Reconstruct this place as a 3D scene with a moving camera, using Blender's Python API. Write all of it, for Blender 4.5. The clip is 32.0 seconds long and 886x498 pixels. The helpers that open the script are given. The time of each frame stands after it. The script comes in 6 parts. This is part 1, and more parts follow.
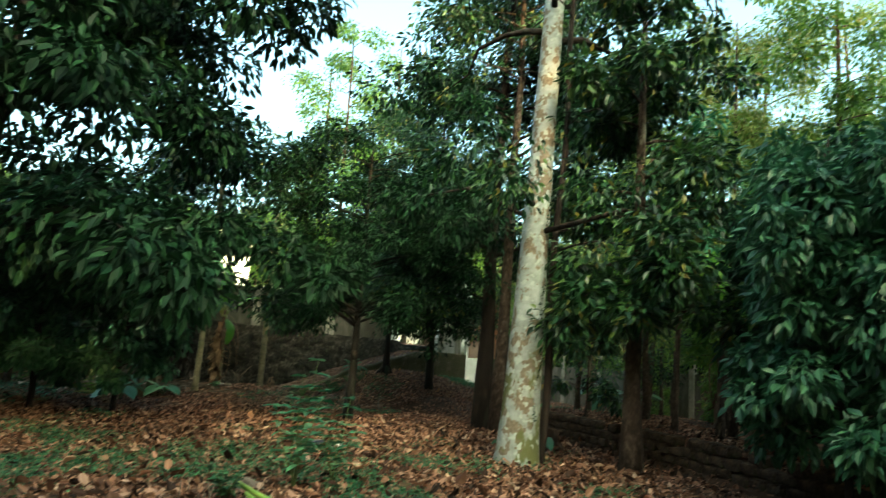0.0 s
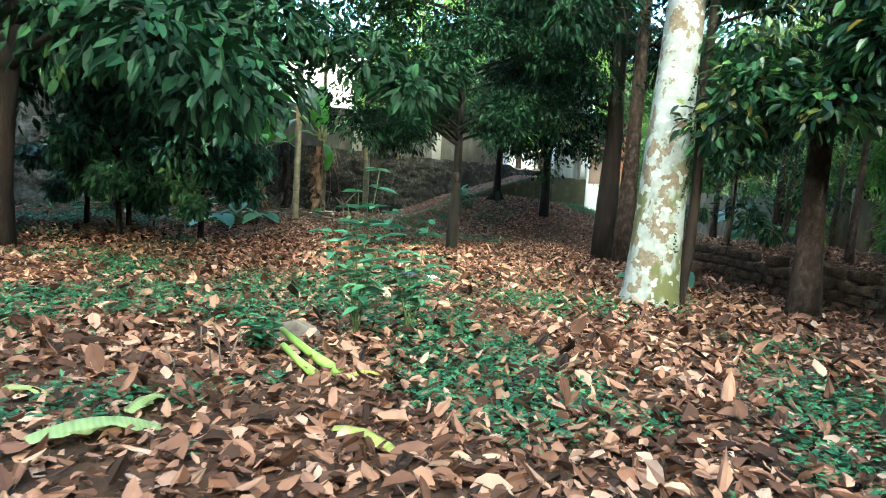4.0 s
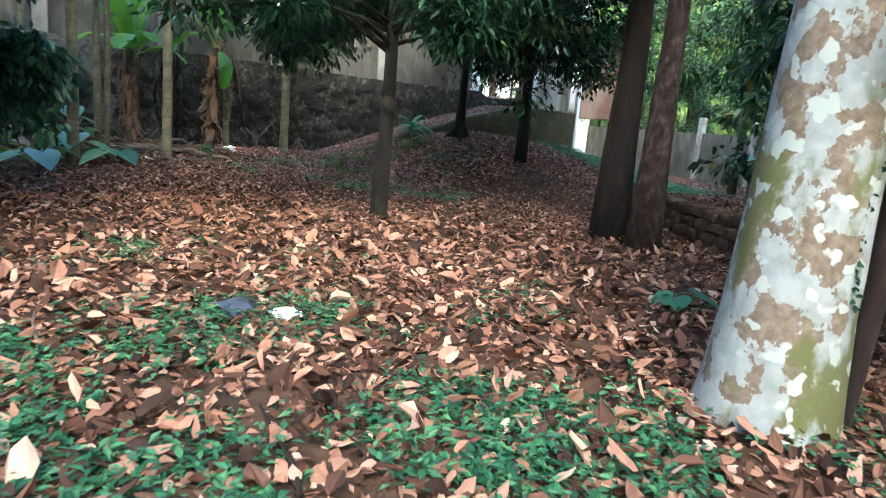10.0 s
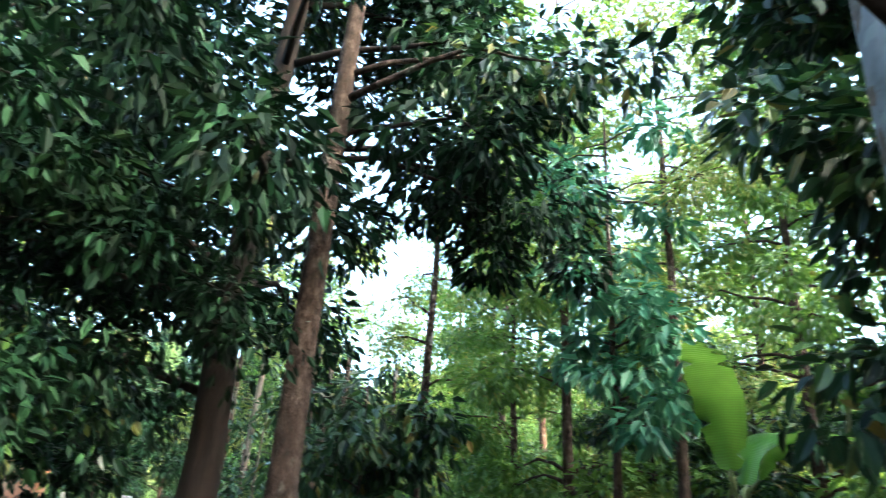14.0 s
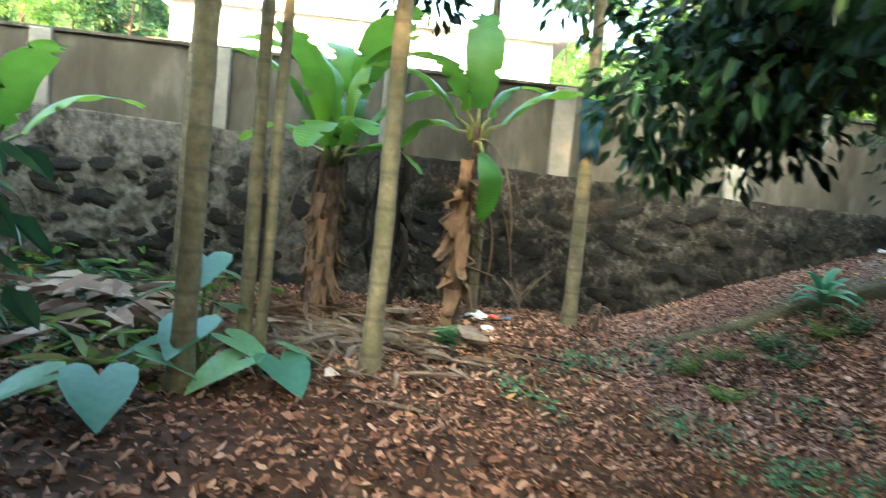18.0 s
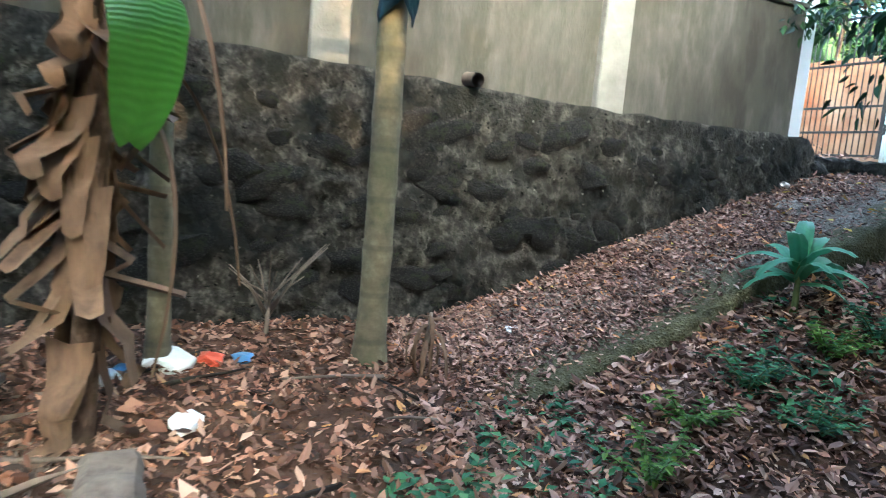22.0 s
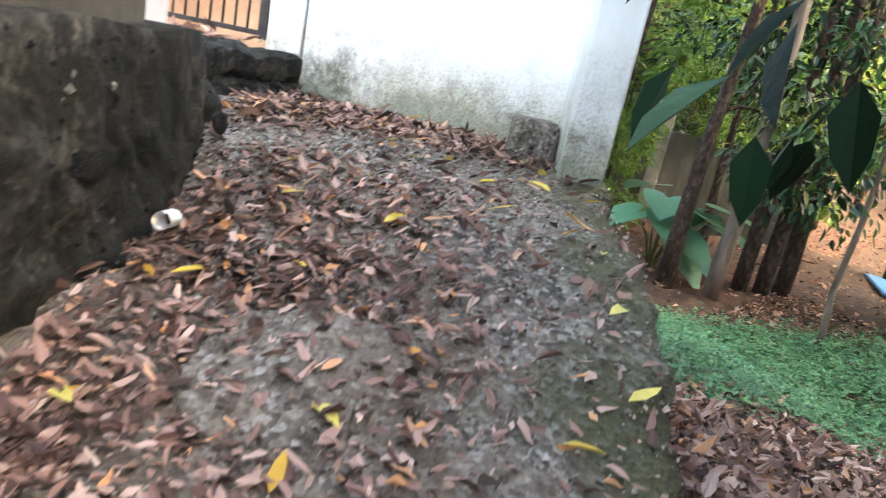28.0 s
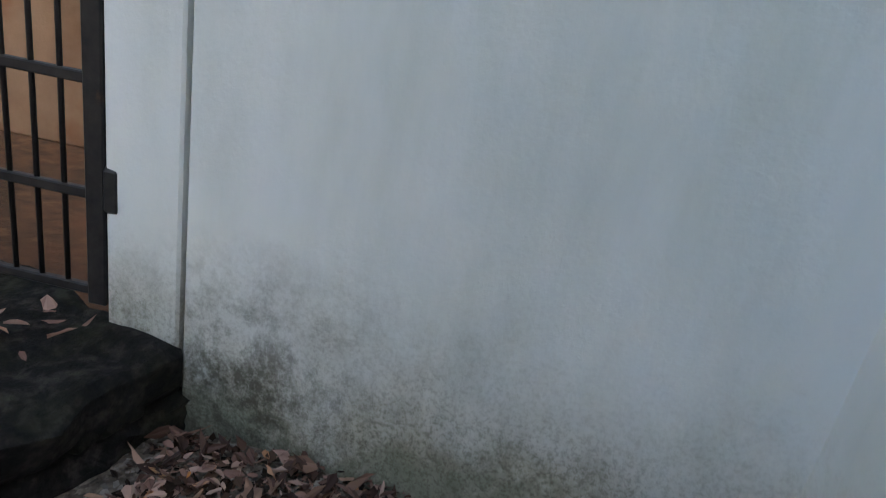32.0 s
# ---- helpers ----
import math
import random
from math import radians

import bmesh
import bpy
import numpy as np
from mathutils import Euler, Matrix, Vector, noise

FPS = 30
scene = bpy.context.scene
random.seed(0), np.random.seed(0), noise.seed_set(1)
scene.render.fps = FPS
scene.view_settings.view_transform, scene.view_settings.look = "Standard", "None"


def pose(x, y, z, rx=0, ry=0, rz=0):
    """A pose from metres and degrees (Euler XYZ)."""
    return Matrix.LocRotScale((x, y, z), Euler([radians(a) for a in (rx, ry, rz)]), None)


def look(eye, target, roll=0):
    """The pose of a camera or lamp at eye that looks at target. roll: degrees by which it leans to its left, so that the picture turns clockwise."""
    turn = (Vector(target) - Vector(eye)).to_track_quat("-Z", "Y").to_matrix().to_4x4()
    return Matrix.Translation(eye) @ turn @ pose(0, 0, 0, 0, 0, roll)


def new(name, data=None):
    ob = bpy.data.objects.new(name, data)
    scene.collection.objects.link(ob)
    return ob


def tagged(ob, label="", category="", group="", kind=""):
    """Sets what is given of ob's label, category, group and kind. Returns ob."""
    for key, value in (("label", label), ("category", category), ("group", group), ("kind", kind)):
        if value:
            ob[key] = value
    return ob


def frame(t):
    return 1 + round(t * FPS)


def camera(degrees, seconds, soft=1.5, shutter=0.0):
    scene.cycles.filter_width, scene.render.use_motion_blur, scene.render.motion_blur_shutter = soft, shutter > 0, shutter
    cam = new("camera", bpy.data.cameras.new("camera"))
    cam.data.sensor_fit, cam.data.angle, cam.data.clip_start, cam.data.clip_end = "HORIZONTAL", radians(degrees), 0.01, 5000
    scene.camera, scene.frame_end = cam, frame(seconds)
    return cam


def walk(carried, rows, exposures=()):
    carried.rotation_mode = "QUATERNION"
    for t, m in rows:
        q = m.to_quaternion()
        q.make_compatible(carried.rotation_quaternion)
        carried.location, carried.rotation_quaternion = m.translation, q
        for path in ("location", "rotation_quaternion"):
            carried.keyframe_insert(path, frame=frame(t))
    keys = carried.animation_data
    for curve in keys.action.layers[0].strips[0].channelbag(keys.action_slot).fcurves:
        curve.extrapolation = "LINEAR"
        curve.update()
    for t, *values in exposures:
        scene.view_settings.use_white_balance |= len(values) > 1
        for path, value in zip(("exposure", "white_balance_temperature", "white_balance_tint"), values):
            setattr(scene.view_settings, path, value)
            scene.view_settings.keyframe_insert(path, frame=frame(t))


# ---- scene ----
cam = camera(67.5, 32.0, soft=1.0, shutter=0.3)
# seconds, eye, turn (Euler XYZ in degrees)
PATH = [
    (0.0, (3.669, -10.450, -0.148), (100.12, -4.03, 7.19)),
    (0.5, (3.654, -10.500, -0.282), (96.44, -4.90, 14.71)),
    (1.0, (3.461, -10.461, -0.235), (93.36, -4.11, 19.82)),
    (1.5, (3.246, -10.317, -0.181), (91.00, -3.52, 21.42)),
    (2.0, (3.251, -10.121, -0.198), (88.88, -3.64, 20.87)),
    (2.5, (3.395, -9.675, -0.271), (87.28, -3.56, 19.31)),
    (3.0, (3.500, -9.296, -0.224), (86.35, -3.61, 17.90)),
    (3.5, (3.494, -8.918, -0.294), (85.71, -3.49, 17.18)),
    (5.5, (3.501, -7.229, -0.177), (82.73, -4.20, 20.32)),
    (6.0, (3.338, -6.730, -0.222), (82.41, -4.18, 22.35)),
    (6.5, (3.041, -6.408, -0.130), (82.04, -4.12, 23.72)),
    (7.0, (2.780, -6.180, -0.069), (81.71, -4.17, 23.68)),
    (7.5, (2.760, -5.911, -0.034), (81.41, -4.32, 22.91)),
    (8.0, (2.872, -5.626, -0.072), (80.90, -4.41, 21.56)),
    (8.5, (2.820, -5.352, -0.115), (79.84, -4.85, 18.49)),
    (9.0, (2.783, -5.054, -0.109), (79.51, -4.91, 17.51)),
    (9.5, (2.885, -4.633, -0.198), (79.36, -5.13, 16.75)),
    (10.0, (2.790, -4.200, -0.169), (79.17, -5.12, 15.27)),
    (10.5, (2.629, -3.714, -0.170), (79.74, -4.97, 13.94)),
    (11.0, (2.514, -3.193, -0.188), (80.59, -4.75, 10.48)),
    (11.5, (2.267, -2.762, -0.059), (82.96, -4.76, 1.12)),
    (12.0, (1.955, -2.620, 0.040), (87.50, -7.20, -11.60)),
    (12.5, (2.000, -2.380, 0.290), (93.73, -8.00, -23.90)),
    (13.0, (1.762, -2.113, 0.419), (99.85, -5.36, -35.84)),
    (13.5, (1.398, -1.894, 0.467), (108.36, -4.80, -41.00)),
    (14.0, (1.240, -1.623, 0.456), (112.95, -3.58, -34.31)),
    (14.5, (1.166, -1.312, 0.355), (110.76, -5.10, -25.04)),
    (16.5, (0.077, 0.038, -0.043), (94.12, -6.34, -2.34)),
    (17.0, (-0.348, 0.333, -0.030), (90.75, -6.33, 7.14)),
    (17.5, (-0.762, 0.681, -0.058), (88.53, -6.58, 18.43)),
    (18.0, (-1.237, 1.076, 0.126), (86.55, -6.01, 32.64)),
    (18.5, (-1.642, 1.298, 0.202), (87.73, -5.69, 35.71)),
    (19.0, (-1.755, 1.854, 0.206), (88.25, -5.72, 33.17)),
    (19.5, (-1.849, 2.375, 0.180), (87.84, -6.19, 31.32)),
    (20.0, (-2.044, 2.829, 0.162), (87.51, -6.22, 30.09)),
    (20.5, (-2.248, 3.367, 0.182), (86.28, -6.69, 28.74)),
    (21.0, (-2.627, 3.838, 0.163), (85.60, -5.96, 25.12)),
    (21.5, (-2.832, 4.225, 0.145), (84.07, -5.23, 18.60)),
    (22.0, (-2.955, 4.794, 0.095), (82.61, -5.08, 11.70)),
    (22.5, (-3.086, 5.286, 0.325), (79.59, -5.27, 6.61)),
    (23.0, (-3.081, 5.770, 0.253), (78.64, -5.26, 1.63)),
    (23.5, (-3.203, 6.338, 0.265), (78.00, -5.58, -4.09)),
    (24.0, (-3.169, 6.808, 0.215), (77.80, -5.41, -9.88)),
    (24.5, (-3.003, 7.171, 0.185), (76.64, -6.23, -14.20)),
    (26.5, (-2.390, 9.347, 0.420), (72.96, -9.79, -28.82)),
    (27.0, (-2.211, 9.530, 0.489), (72.66, -10.69, -35.17)),
    (27.5, (-1.992, 9.865, 0.583), (72.63, -11.03, -40.51)),
    (28.0, (-1.857, 10.066, 0.725), (73.71, -11.27, -47.32)),
    (28.5, (-1.497, 10.224, 0.876), (74.99, -9.65, -52.05)),
    (29.0, (-1.325, 10.473, 0.985), (76.29, -9.17, -51.56)),
    (29.5, (-1.170, 10.837, 1.061), (75.54, -9.41, -51.17)),
    (30.0, (-0.965, 10.957, 1.145), (74.48, -9.50, -50.47)),
    (30.5, (-0.671, 11.263, 1.282), (72.10, -9.59, -50.26)),
    (31.0, (-0.519, 11.644, 1.344), (71.69, -9.74, -50.61)),
    (31.5, (-0.369, 11.838, 1.432), (71.37, -9.76, -49.86)),
    (32.0, (-0.184, 11.934, 1.605), (68.23, -9.81, -46.46)),
]
EXPOSURE = [(0, 2.72, 7000, -28), (1.0, 3.9, 6000, -20), (2.0, 4.05, 5700, -20), (3.0, 4.1, 5500, -20), (6.0, 3.9, 5600, -16), (8.0, 3.9, 5500, -8), (10.0, 3.86, 5300, -4), (12.0, 4.1, 5250, -10), (14.0, 4.35, 5800, -4), (17.0, 4.5, 6200, -16), (18.0, 4.65, 6200, -12),
            (19.0, 4.65, 5700, -12), (20.0, 4.45, 5500, -10), (22.0, 4.6, 5500, -8), (24.0, 4.9, 5900, -4), (27.0, 5.2, 6800, 2), (28.0, 4.95, 7200, 6), (29.0, 4.3, 7200, 8), (30.0, 3.62, 6900, 4), (31.0, 2.95, 6900, 6), (32.0, 2.5, 6800, 4)]
walk(cam, [(t, pose(*eye, *turn)) for t, eye, turn in PATH], EXPOSURE)

# ---- world and sun ----
SUN_AZ, SUN_EL = radians(158), radians(16)       # azimuth clockwise from +y, low evening sun
world = bpy.data.worlds.new("world")
scene.world = world
world.use_nodes = True
wn = world.node_tree.nodes
sky = wn.new("ShaderNodeTexSky")
sky.sky_type = "NISHITA"
sky.sun_disc = False
sky.sun_elevation, sky.sun_rotation = radians(30), SUN_AZ
sky.altitude, sky.air_density, sky.dust_density, sky.ozone_density = 0, 1.0, 6.0, 1.0
world.node_tree.links.new(sky.outputs[0], wn["Background"].inputs[0])
wn["Background"].inputs[1].default_value = 0.15
sun = new("sun", bpy.data.lights.new("sun", "SUN"))
sun.data.energy, sun.data.angle, sun.data.color = 1.5, radians(0.6), (1.0, 0.62, 0.34)
sd = Vector((math.sin(SUN_AZ) * math.cos(SUN_EL), math.cos(SUN_AZ) * math.cos(SUN_EL), math.sin(SUN_EL)))
sun.matrix_basis = look(sd * 60, (0, 0, 0))
scene.view_settings.exposure = 0.0

# ---- materials ----


def nodes_of(name):
    m = bpy.data.materials.new(name)
    m.use_nodes = True
    nt = m.node_tree
    return m, nt, nt.nodes["Principled BSDF"]


def ramp_node(nt, fac, stops):
    r = nt.nodes.new("ShaderNodeValToRGB")
    el = r.color_ramp.elements
    while len(el) < len(stops):
        el.new(0.5)
    for e, (p, c) in zip(el, stops):
        e.position, e.color = p, (*c, 1)
    nt.links.new(fac, r.inputs[0])
    return r.outputs[0]


def noise_node(nt, scale, detail=4, rough=0.6, coords=None, stretch=None):
    n = nt.nodes.new("ShaderNodeTexNoise")
    n.inputs["Scale"].default_value, n.inputs["Detail"].default_value, n.inputs["Roughness"].default_value = scale, detail, rough
    tc = coords or nt.nodes.new("ShaderNodeTexCoord").outputs["Object"]
    if stretch:
        mp = nt.nodes.new("ShaderNodeMapping")
        mp.inputs["Scale"].default_value = stretch
        nt.links.new(tc, mp.inputs[0])
        tc = mp.outputs[0]
    nt.links.new(tc, n.inputs["Vector"])
    return n.outputs["Fac"]


def mixc(nt, fac, a, b, mode="MIX"):
    m = nt.nodes.new("ShaderNodeMix")
    m.data_type, m.blend_type = "RGBA", mode
    for s, v in ((m.inputs[0], fac), (m.inputs[6], a), (m.inputs[7], b)):
        if isinstance(v, (int, float)):
            s.default_value = v
        elif isinstance(v, tuple):
            s.default_value = (*v, 1)
        else:
            nt.links.new(v, s)
    return m.outputs[2]


def bump(nt, b, height, strength, dist=0.02):
    n = nt.nodes.new("ShaderNodeBump")
    n.inputs["Strength"].default_value, n.inputs["Distance"].default_value = strength, dist
    nt.links.new(height, n.inputs["Height"])
    nt.links.new(n.outputs[0], b.inputs["Normal"])


def surface(name, stops, scale=6, detail=6, stain=None, stain_scale=1.2, stain_range=(0.5, 0.7), rough=0.85, bump_scale=40, bump_s=0.4, bump_d=0.01, stretch=None, stain2=None):
    """Two-scale stained surface: colour ramp over noise, a larger stain on top, fine relief."""
    m, nt, b = nodes_of(name)
    col = ramp_node(nt, noise_node(nt, scale, detail, stretch=stretch), stops)
    for st in (stain, stain2):
        if st:
            f = ramp_node(nt, noise_node(nt, stain_scale if st is stain else stain_scale * 4.3, 5, 0.65, stretch=stretch), [(stain_range[0], (0, 0, 0)), (stain_range[1], (1, 1, 1))])
            col = mixc(nt, f, col, st)
    nt.links.new(col, b.inputs["Base Color"])
    b.inputs["Roughness"].default_value = rough
    b.inputs["Specular IOR Level"].default_value = 0.25
    bump(nt, b, noise_node(nt, bump_scale, 8, 0.65, stretch=stretch), bump_s, bump_d)
    return m


def leafy(name, stops, rough=0.45, trans=0.35, per="island", vein=True, spec=0.4):
    """Leaf: colour varied from leaf to leaf, some light passing through."""
    m, nt, b = nodes_of(name)
    if per == "island":
        f = nt.nodes.new("ShaderNodeNewGeometry").outputs["Random Per Island"]
    else:
        f = nt.nodes.new("ShaderNodeObjectInfo").outputs["Random"]
    col = ramp_node(nt, f, stops)
    col = mixc(nt, 0.35, col, ramp_node(nt, noise_node(nt, 9, 3), [(0.3, (0.35, 0.35, 0.35)), (0.7, (1.2, 1.2, 1.1))]), "MULTIPLY")
    nt.links.new(col, b.inputs["Base Color"])
    b.inputs["Roughness"].default_value = rough
    b.inputs["Specular IOR Level"].default_value = spec
    if vein:
        bump(nt, b, noise_node(nt, 60, 3), 0.3, 0.004)
    t = nt.nodes.new("ShaderNodeBsdfTranslucent")
    nt.links.new(mixc(nt, 0.5, col, (0.25, 0.4, 0.05), "MIX") if trans > 0.3 else col, t.inputs[0])
    x = nt.nodes.new("ShaderNodeMixShader")
    x.inputs[0].default_value = trans
    nt.links.new(b.outputs[0], x.inputs[1])
    nt.links.new(t.outputs[0], x.inputs[2])
    nt.links.new(x.outputs[0], nt.nodes["Material Output"].inputs[0])
    return m


SOIL = surface("soil", [(0.3, (0.024, 0.013, 0.008)), (0.55, (0.06, 0.030, 0.017)), (0.8, (0.125, 0.066, 0.038))], 5, 8, (0.085, 0.036, 0.019), 0.6, (0.5, 0.7), 0.95, 30, 0.8, 0.03)


def gravel_concrete():
    m, nt, b = nodes_of("gravelly_concrete")
    g = nt.nodes.new("ShaderNodeTexCoord").outputs["Object"]
    col = ramp_node(nt, noise_node(nt, 16, 10, 0.7, g), [(0.33, (0.045, 0.036, 0.029)), (0.5, (0.145, 0.12, 0.098)), (0.68, (0.32, 0.275, 0.235))])
    vo = nt.nodes.new("ShaderNodeTexVoronoi")
    vo.inputs["Scale"].default_value = 62
    nt.links.new(g, vo.inputs["Vector"])
    sep = nt.nodes.new("ShaderNodeSeparateColor")
    nt.links.new(vo.outputs["Color"], sep.inputs[0])
    col = mixc(nt, ramp_node(nt, sep.outputs[0], [(0.7, (0, 0, 0)), (0.95, (0.8, 0.8, 0.8))]), col, (0.34, 0.315, 0.29))
    col = mixc(nt, ramp_node(nt, sep.outputs[1], [(0.7, (0, 0, 0)), (0.9, (0.8, 0.8, 0.8))]), col, (0.045, 0.038, 0.033))
    col = mixc(nt, ramp_node(nt, noise_node(nt, 1.8, 9, 0.7, g), [(0.42, (0, 0, 0)), (0.62, (0.75, 0.75, 0.75))]), col, (0.15, 0.108, 0.082))
    # moss along the outer edge, broken up by noise
    pos = nt.nodes.new("ShaderNodeSeparateXYZ")
    nt.links.new(g, pos.inputs[0])
    add = nt.nodes.new("ShaderNodeMath")
    add.operation = "MULTIPLY_ADD"
    nt.links.new(noise_node(nt, 2.6, 9, 0.65, g), add.inputs[0])
    add.inputs[1].default_value = 1.3
    nt.links.new(pos.outputs[1], add.inputs[2])
    sub = nt.nodes.new("ShaderNodeMath")
    sub.operation = "MULTIPLY_ADD"
    nt.links.new(add.outputs[0], sub.inputs[0])
    sub.inputs[1].default_value, sub.inputs[2].default_value = -1.0, 0.0
    moss = ramp_node(nt, sub.outputs[0], [(0.55, (0, 0, 0)), (0.8, (0.85, 0.85, 0.85))])
    col = mixc(nt, moss, col, mixc(nt, noise_node(nt, 40, 6, 0.6, g), (0.022, 0.022, 0.01), (0.095, 0.088, 0.036)))
    nt.links.new(col, b.inputs["Base Color"])
    b.inputs["Roughness"].default_value = 0.9
    b.inputs["Specular IOR Level"].default_value = 0.25
    hgt = nt.nodes.new("ShaderNodeMath")
    nt.links.new(vo.outputs["Distance"], hgt.inputs[0])
    nt.links.new(noise_node(nt, 90, 8, 0.65, g), hgt.inputs[1])
    bump(nt, b, hgt.outputs[0], 1.0, 0.012)
    return m


CONCRETE_RAMP = gravel_concrete()
STONE = surface("dark_rubble_stone", [(0.3, (0.005, 0.005, 0.005)), (0.5, (0.018, 0.016, 0.015)), (0.7, (0.075, 0.068, 0.06))], 16, 12, (0.03, 0.034, 0.016), 2.0, (0.5, 0.64), 0.98, 44, 1.0, 0.04, stain2=(0.012, 0.010, 0.009))
MORTAR = surface("dirty_mortar", [(0.33, (0.012, 0.0105, 0.009)), (0.49, (0.042, 0.037, 0.031)), (0.66, (0.125, 0.112, 0.095))], 13, 12, (0.010, 0.010, 0.009), 1.5, (0.5, 0.6), 0.95, 46, 1.0, 0.03, stain2=(0.022, 0.02, 0.015))
def cement_wash(m):
    """Pale cement wash over the far stretch of the wall and along its upper course."""
    nt = m.node_tree
    b = nt.nodes["Principled BSDF"]
    col = b.inputs["Base Color"].links[0].from_socket
    g = nt.nodes.new("ShaderNodeTexCoord").outputs["Object"]
    xyz = nt.nodes.new("ShaderNodeSeparateXYZ")
    nt.links.new(g, xyz.inputs[0])
    far = nt.nodes.new("ShaderNodeMapRange")
    far.inputs[1].default_value, far.inputs[2].default_value = -4.2, -6.5
    nt.links.new(xyz.outputs[0], far.inputs[0])
    wash = ramp_node(nt, noise_node(nt, 2.2, 9, 0.65, g), [(0.4, (0, 0, 0)), (0.55, (1, 1, 1))])
    fac = mixc(nt, 1.0, wash, far.outputs[0], "MULTIPLY")
    pale = ramp_node(nt, noise_node(nt, 14, 10, 0.65, g), [(0.3, (0.06, 0.055, 0.048)), (0.7, (0.19, 0.178, 0.158))])
    nt.links.new(mixc(nt, fac, col, pale), b.inputs["Base Color"])


cement_wash(MORTAR)
PANEL = surface("grey_precast_concrete", [(0.3, (0.056, 0.051, 0.041)), (0.55, (0.105, 0.096, 0.080)), (0.75, (0.152, 0.139, 0.120))], 5, 12, (0.045, 0.039, 0.030), 1.1, (0.47, 0.64), 0.9, 45, 0.6, 0.01, (1, 1, 0.35), stain2=(0.066, 0.060, 0.045))
PILLAR = surface("pale_precast_concrete", [(0.3, (0.19, 0.175, 0.15)), (0.7, (0.3, 0.28, 0.25))], 5, 10, (0.11, 0.1, 0.08), 1.3, (0.5, 0.68), 0.9, 45, 0.5, 0.01)


def white_wall():
    m, nt, b = nodes_of("mildewed_whitewash")
    g = nt.nodes.new("ShaderNodeTexCoord").outputs["Object"]
    col = ramp_node(nt, noise_node(nt, 1.3, 8, 0.6, g, (1, 1, 0.3)), [(0.3, (0.55, 0.58, 0.55)), (0.48, (0.72, 0.735, 0.73)), (0.7, (0.83, 0.83, 0.86))])
    z = nt.nodes.new("ShaderNodeSeparateXYZ")
    nt.links.new(g, z.inputs[0])
    # rising damp: mildew climbs unevenly from the foot of the wall
    add = nt.nodes.new("ShaderNodeMath")
    add.operation = "MULTIPLY_ADD"
    nt.links.new(noise_node(nt, 2.2, 9, 0.68, g), add.inputs[0])
    add.inputs[1].default_value = -0.75
    nt.links.new(z.outputs[2], add.inputs[2])
    f = ramp_node(nt, add.outputs[0], [(0.0, (0.9, 0.9, 0.9)), (0.2, (0.35, 0.35, 0.35)), (0.55, (0, 0, 0))])
    col = mixc(nt, f, col, (0.32, 0.29, 0.21))
    f2 = ramp_node(nt, add.outputs[0], [(0.0, (0.6, 0.6, 0.6)), (0.05, (0, 0, 0))])
    spots = ramp_node(nt, noise_node(nt, 9, 10, 0.75, g, (1, 1, 0.6)), [(0.45, (0, 0, 0)), (0.66, (0.8, 0.8, 0.8))])
    col = mixc(nt, mixc(nt, 1.0, f, spots, "MULTIPLY"), col, (0.1, 0.095, 0.06))
    col = mixc(nt, f2, col, (0.2, 0.22, 0.17))
    speck = ramp_node(nt, noise_node(nt, 75, 8, 0.75, g), [(0.46, (0, 0, 0)), (0.6, (1, 1, 1))])
    foot = ramp_node(nt, add.outputs[0], [(0.0, (0.85, 0.85, 0.85)), (0.3, (0.25, 0.25, 0.25)), (0.6, (0, 0, 0))])
    col = mixc(nt, mixc(nt, 1.0, foot, speck, "MULTIPLY"), col, (0.13, 0.125, 0.09))
    blot = ramp_node(nt, noise_node(nt, 3.3, 10, 0.75, g, (1, 1, 1.6)), [(0.58, (0, 0, 0)), (0.66, (0.8, 0.8, 0.8))])
    col = mixc(nt, mixc(nt, 1.0, foot, blot, "MULTIPLY"), col, (0.07, 0.065, 0.045))
    # black mould patch in the corner by the step
    off = nt.nodes.new("ShaderNodeVectorMath")
    off.operation = "DISTANCE"
    nt.links.new(g, off.inputs[0])
    off.inputs[1].default_value = (4.42, 0.12, 0.42)
    col = mixc(nt, mixc(nt, 1.0, ramp_node(nt, off.outputs["Value"], [(0.12, (1, 1, 1)), (0.55, (0, 0, 0))]), ramp_node(nt, noise_node(nt, 7, 12, 0.8, g), [(0.45, (0.1, 0.1, 0.1)), (0.58, (0.9, 0.9, 0.9))]), "MULTIPLY"), col, (0.06, 0.055, 0.035))
    nt.links.new(col, b.inputs["Base Color"])
    b.inputs["Roughness"].default_value = 0.9
    bump(nt, b, noise_node(nt, 55, 8, 0.6, g), 0.25, 0.008)
    return m


WHITE = white_wall()
WHITE_FIN = surface("whitewash_fin", [(0.3, (0.62, 0.63, 0.64)), (0.7, (0.8, 0.8, 0.82))], 2, 8, (0.42, 0.4, 0.32), 1.1, (0.58, 0.78), 0.9, 50, 0.25, 0.008, (1, 1, 0.35))
IRON = surface("black_painted_iron", [(0.3, (0.012, 0.012, 0.014)), (0.75, (0.035, 0.032, 0.032))], 20, 5, (0.09, 0.045, 0.025), 6, (0.6, 0.75), 0.5, 80, 0.2, 0.002)
IRON_W = surface("white_painted_iron", [(0.3, (0.6, 0.6, 0.6)), (0.75, (0.78, 0.78, 0.76))], 20, 5, None, 6, rough=0.5, bump_scale=80, bump_s=0.1, bump_d=0.002)
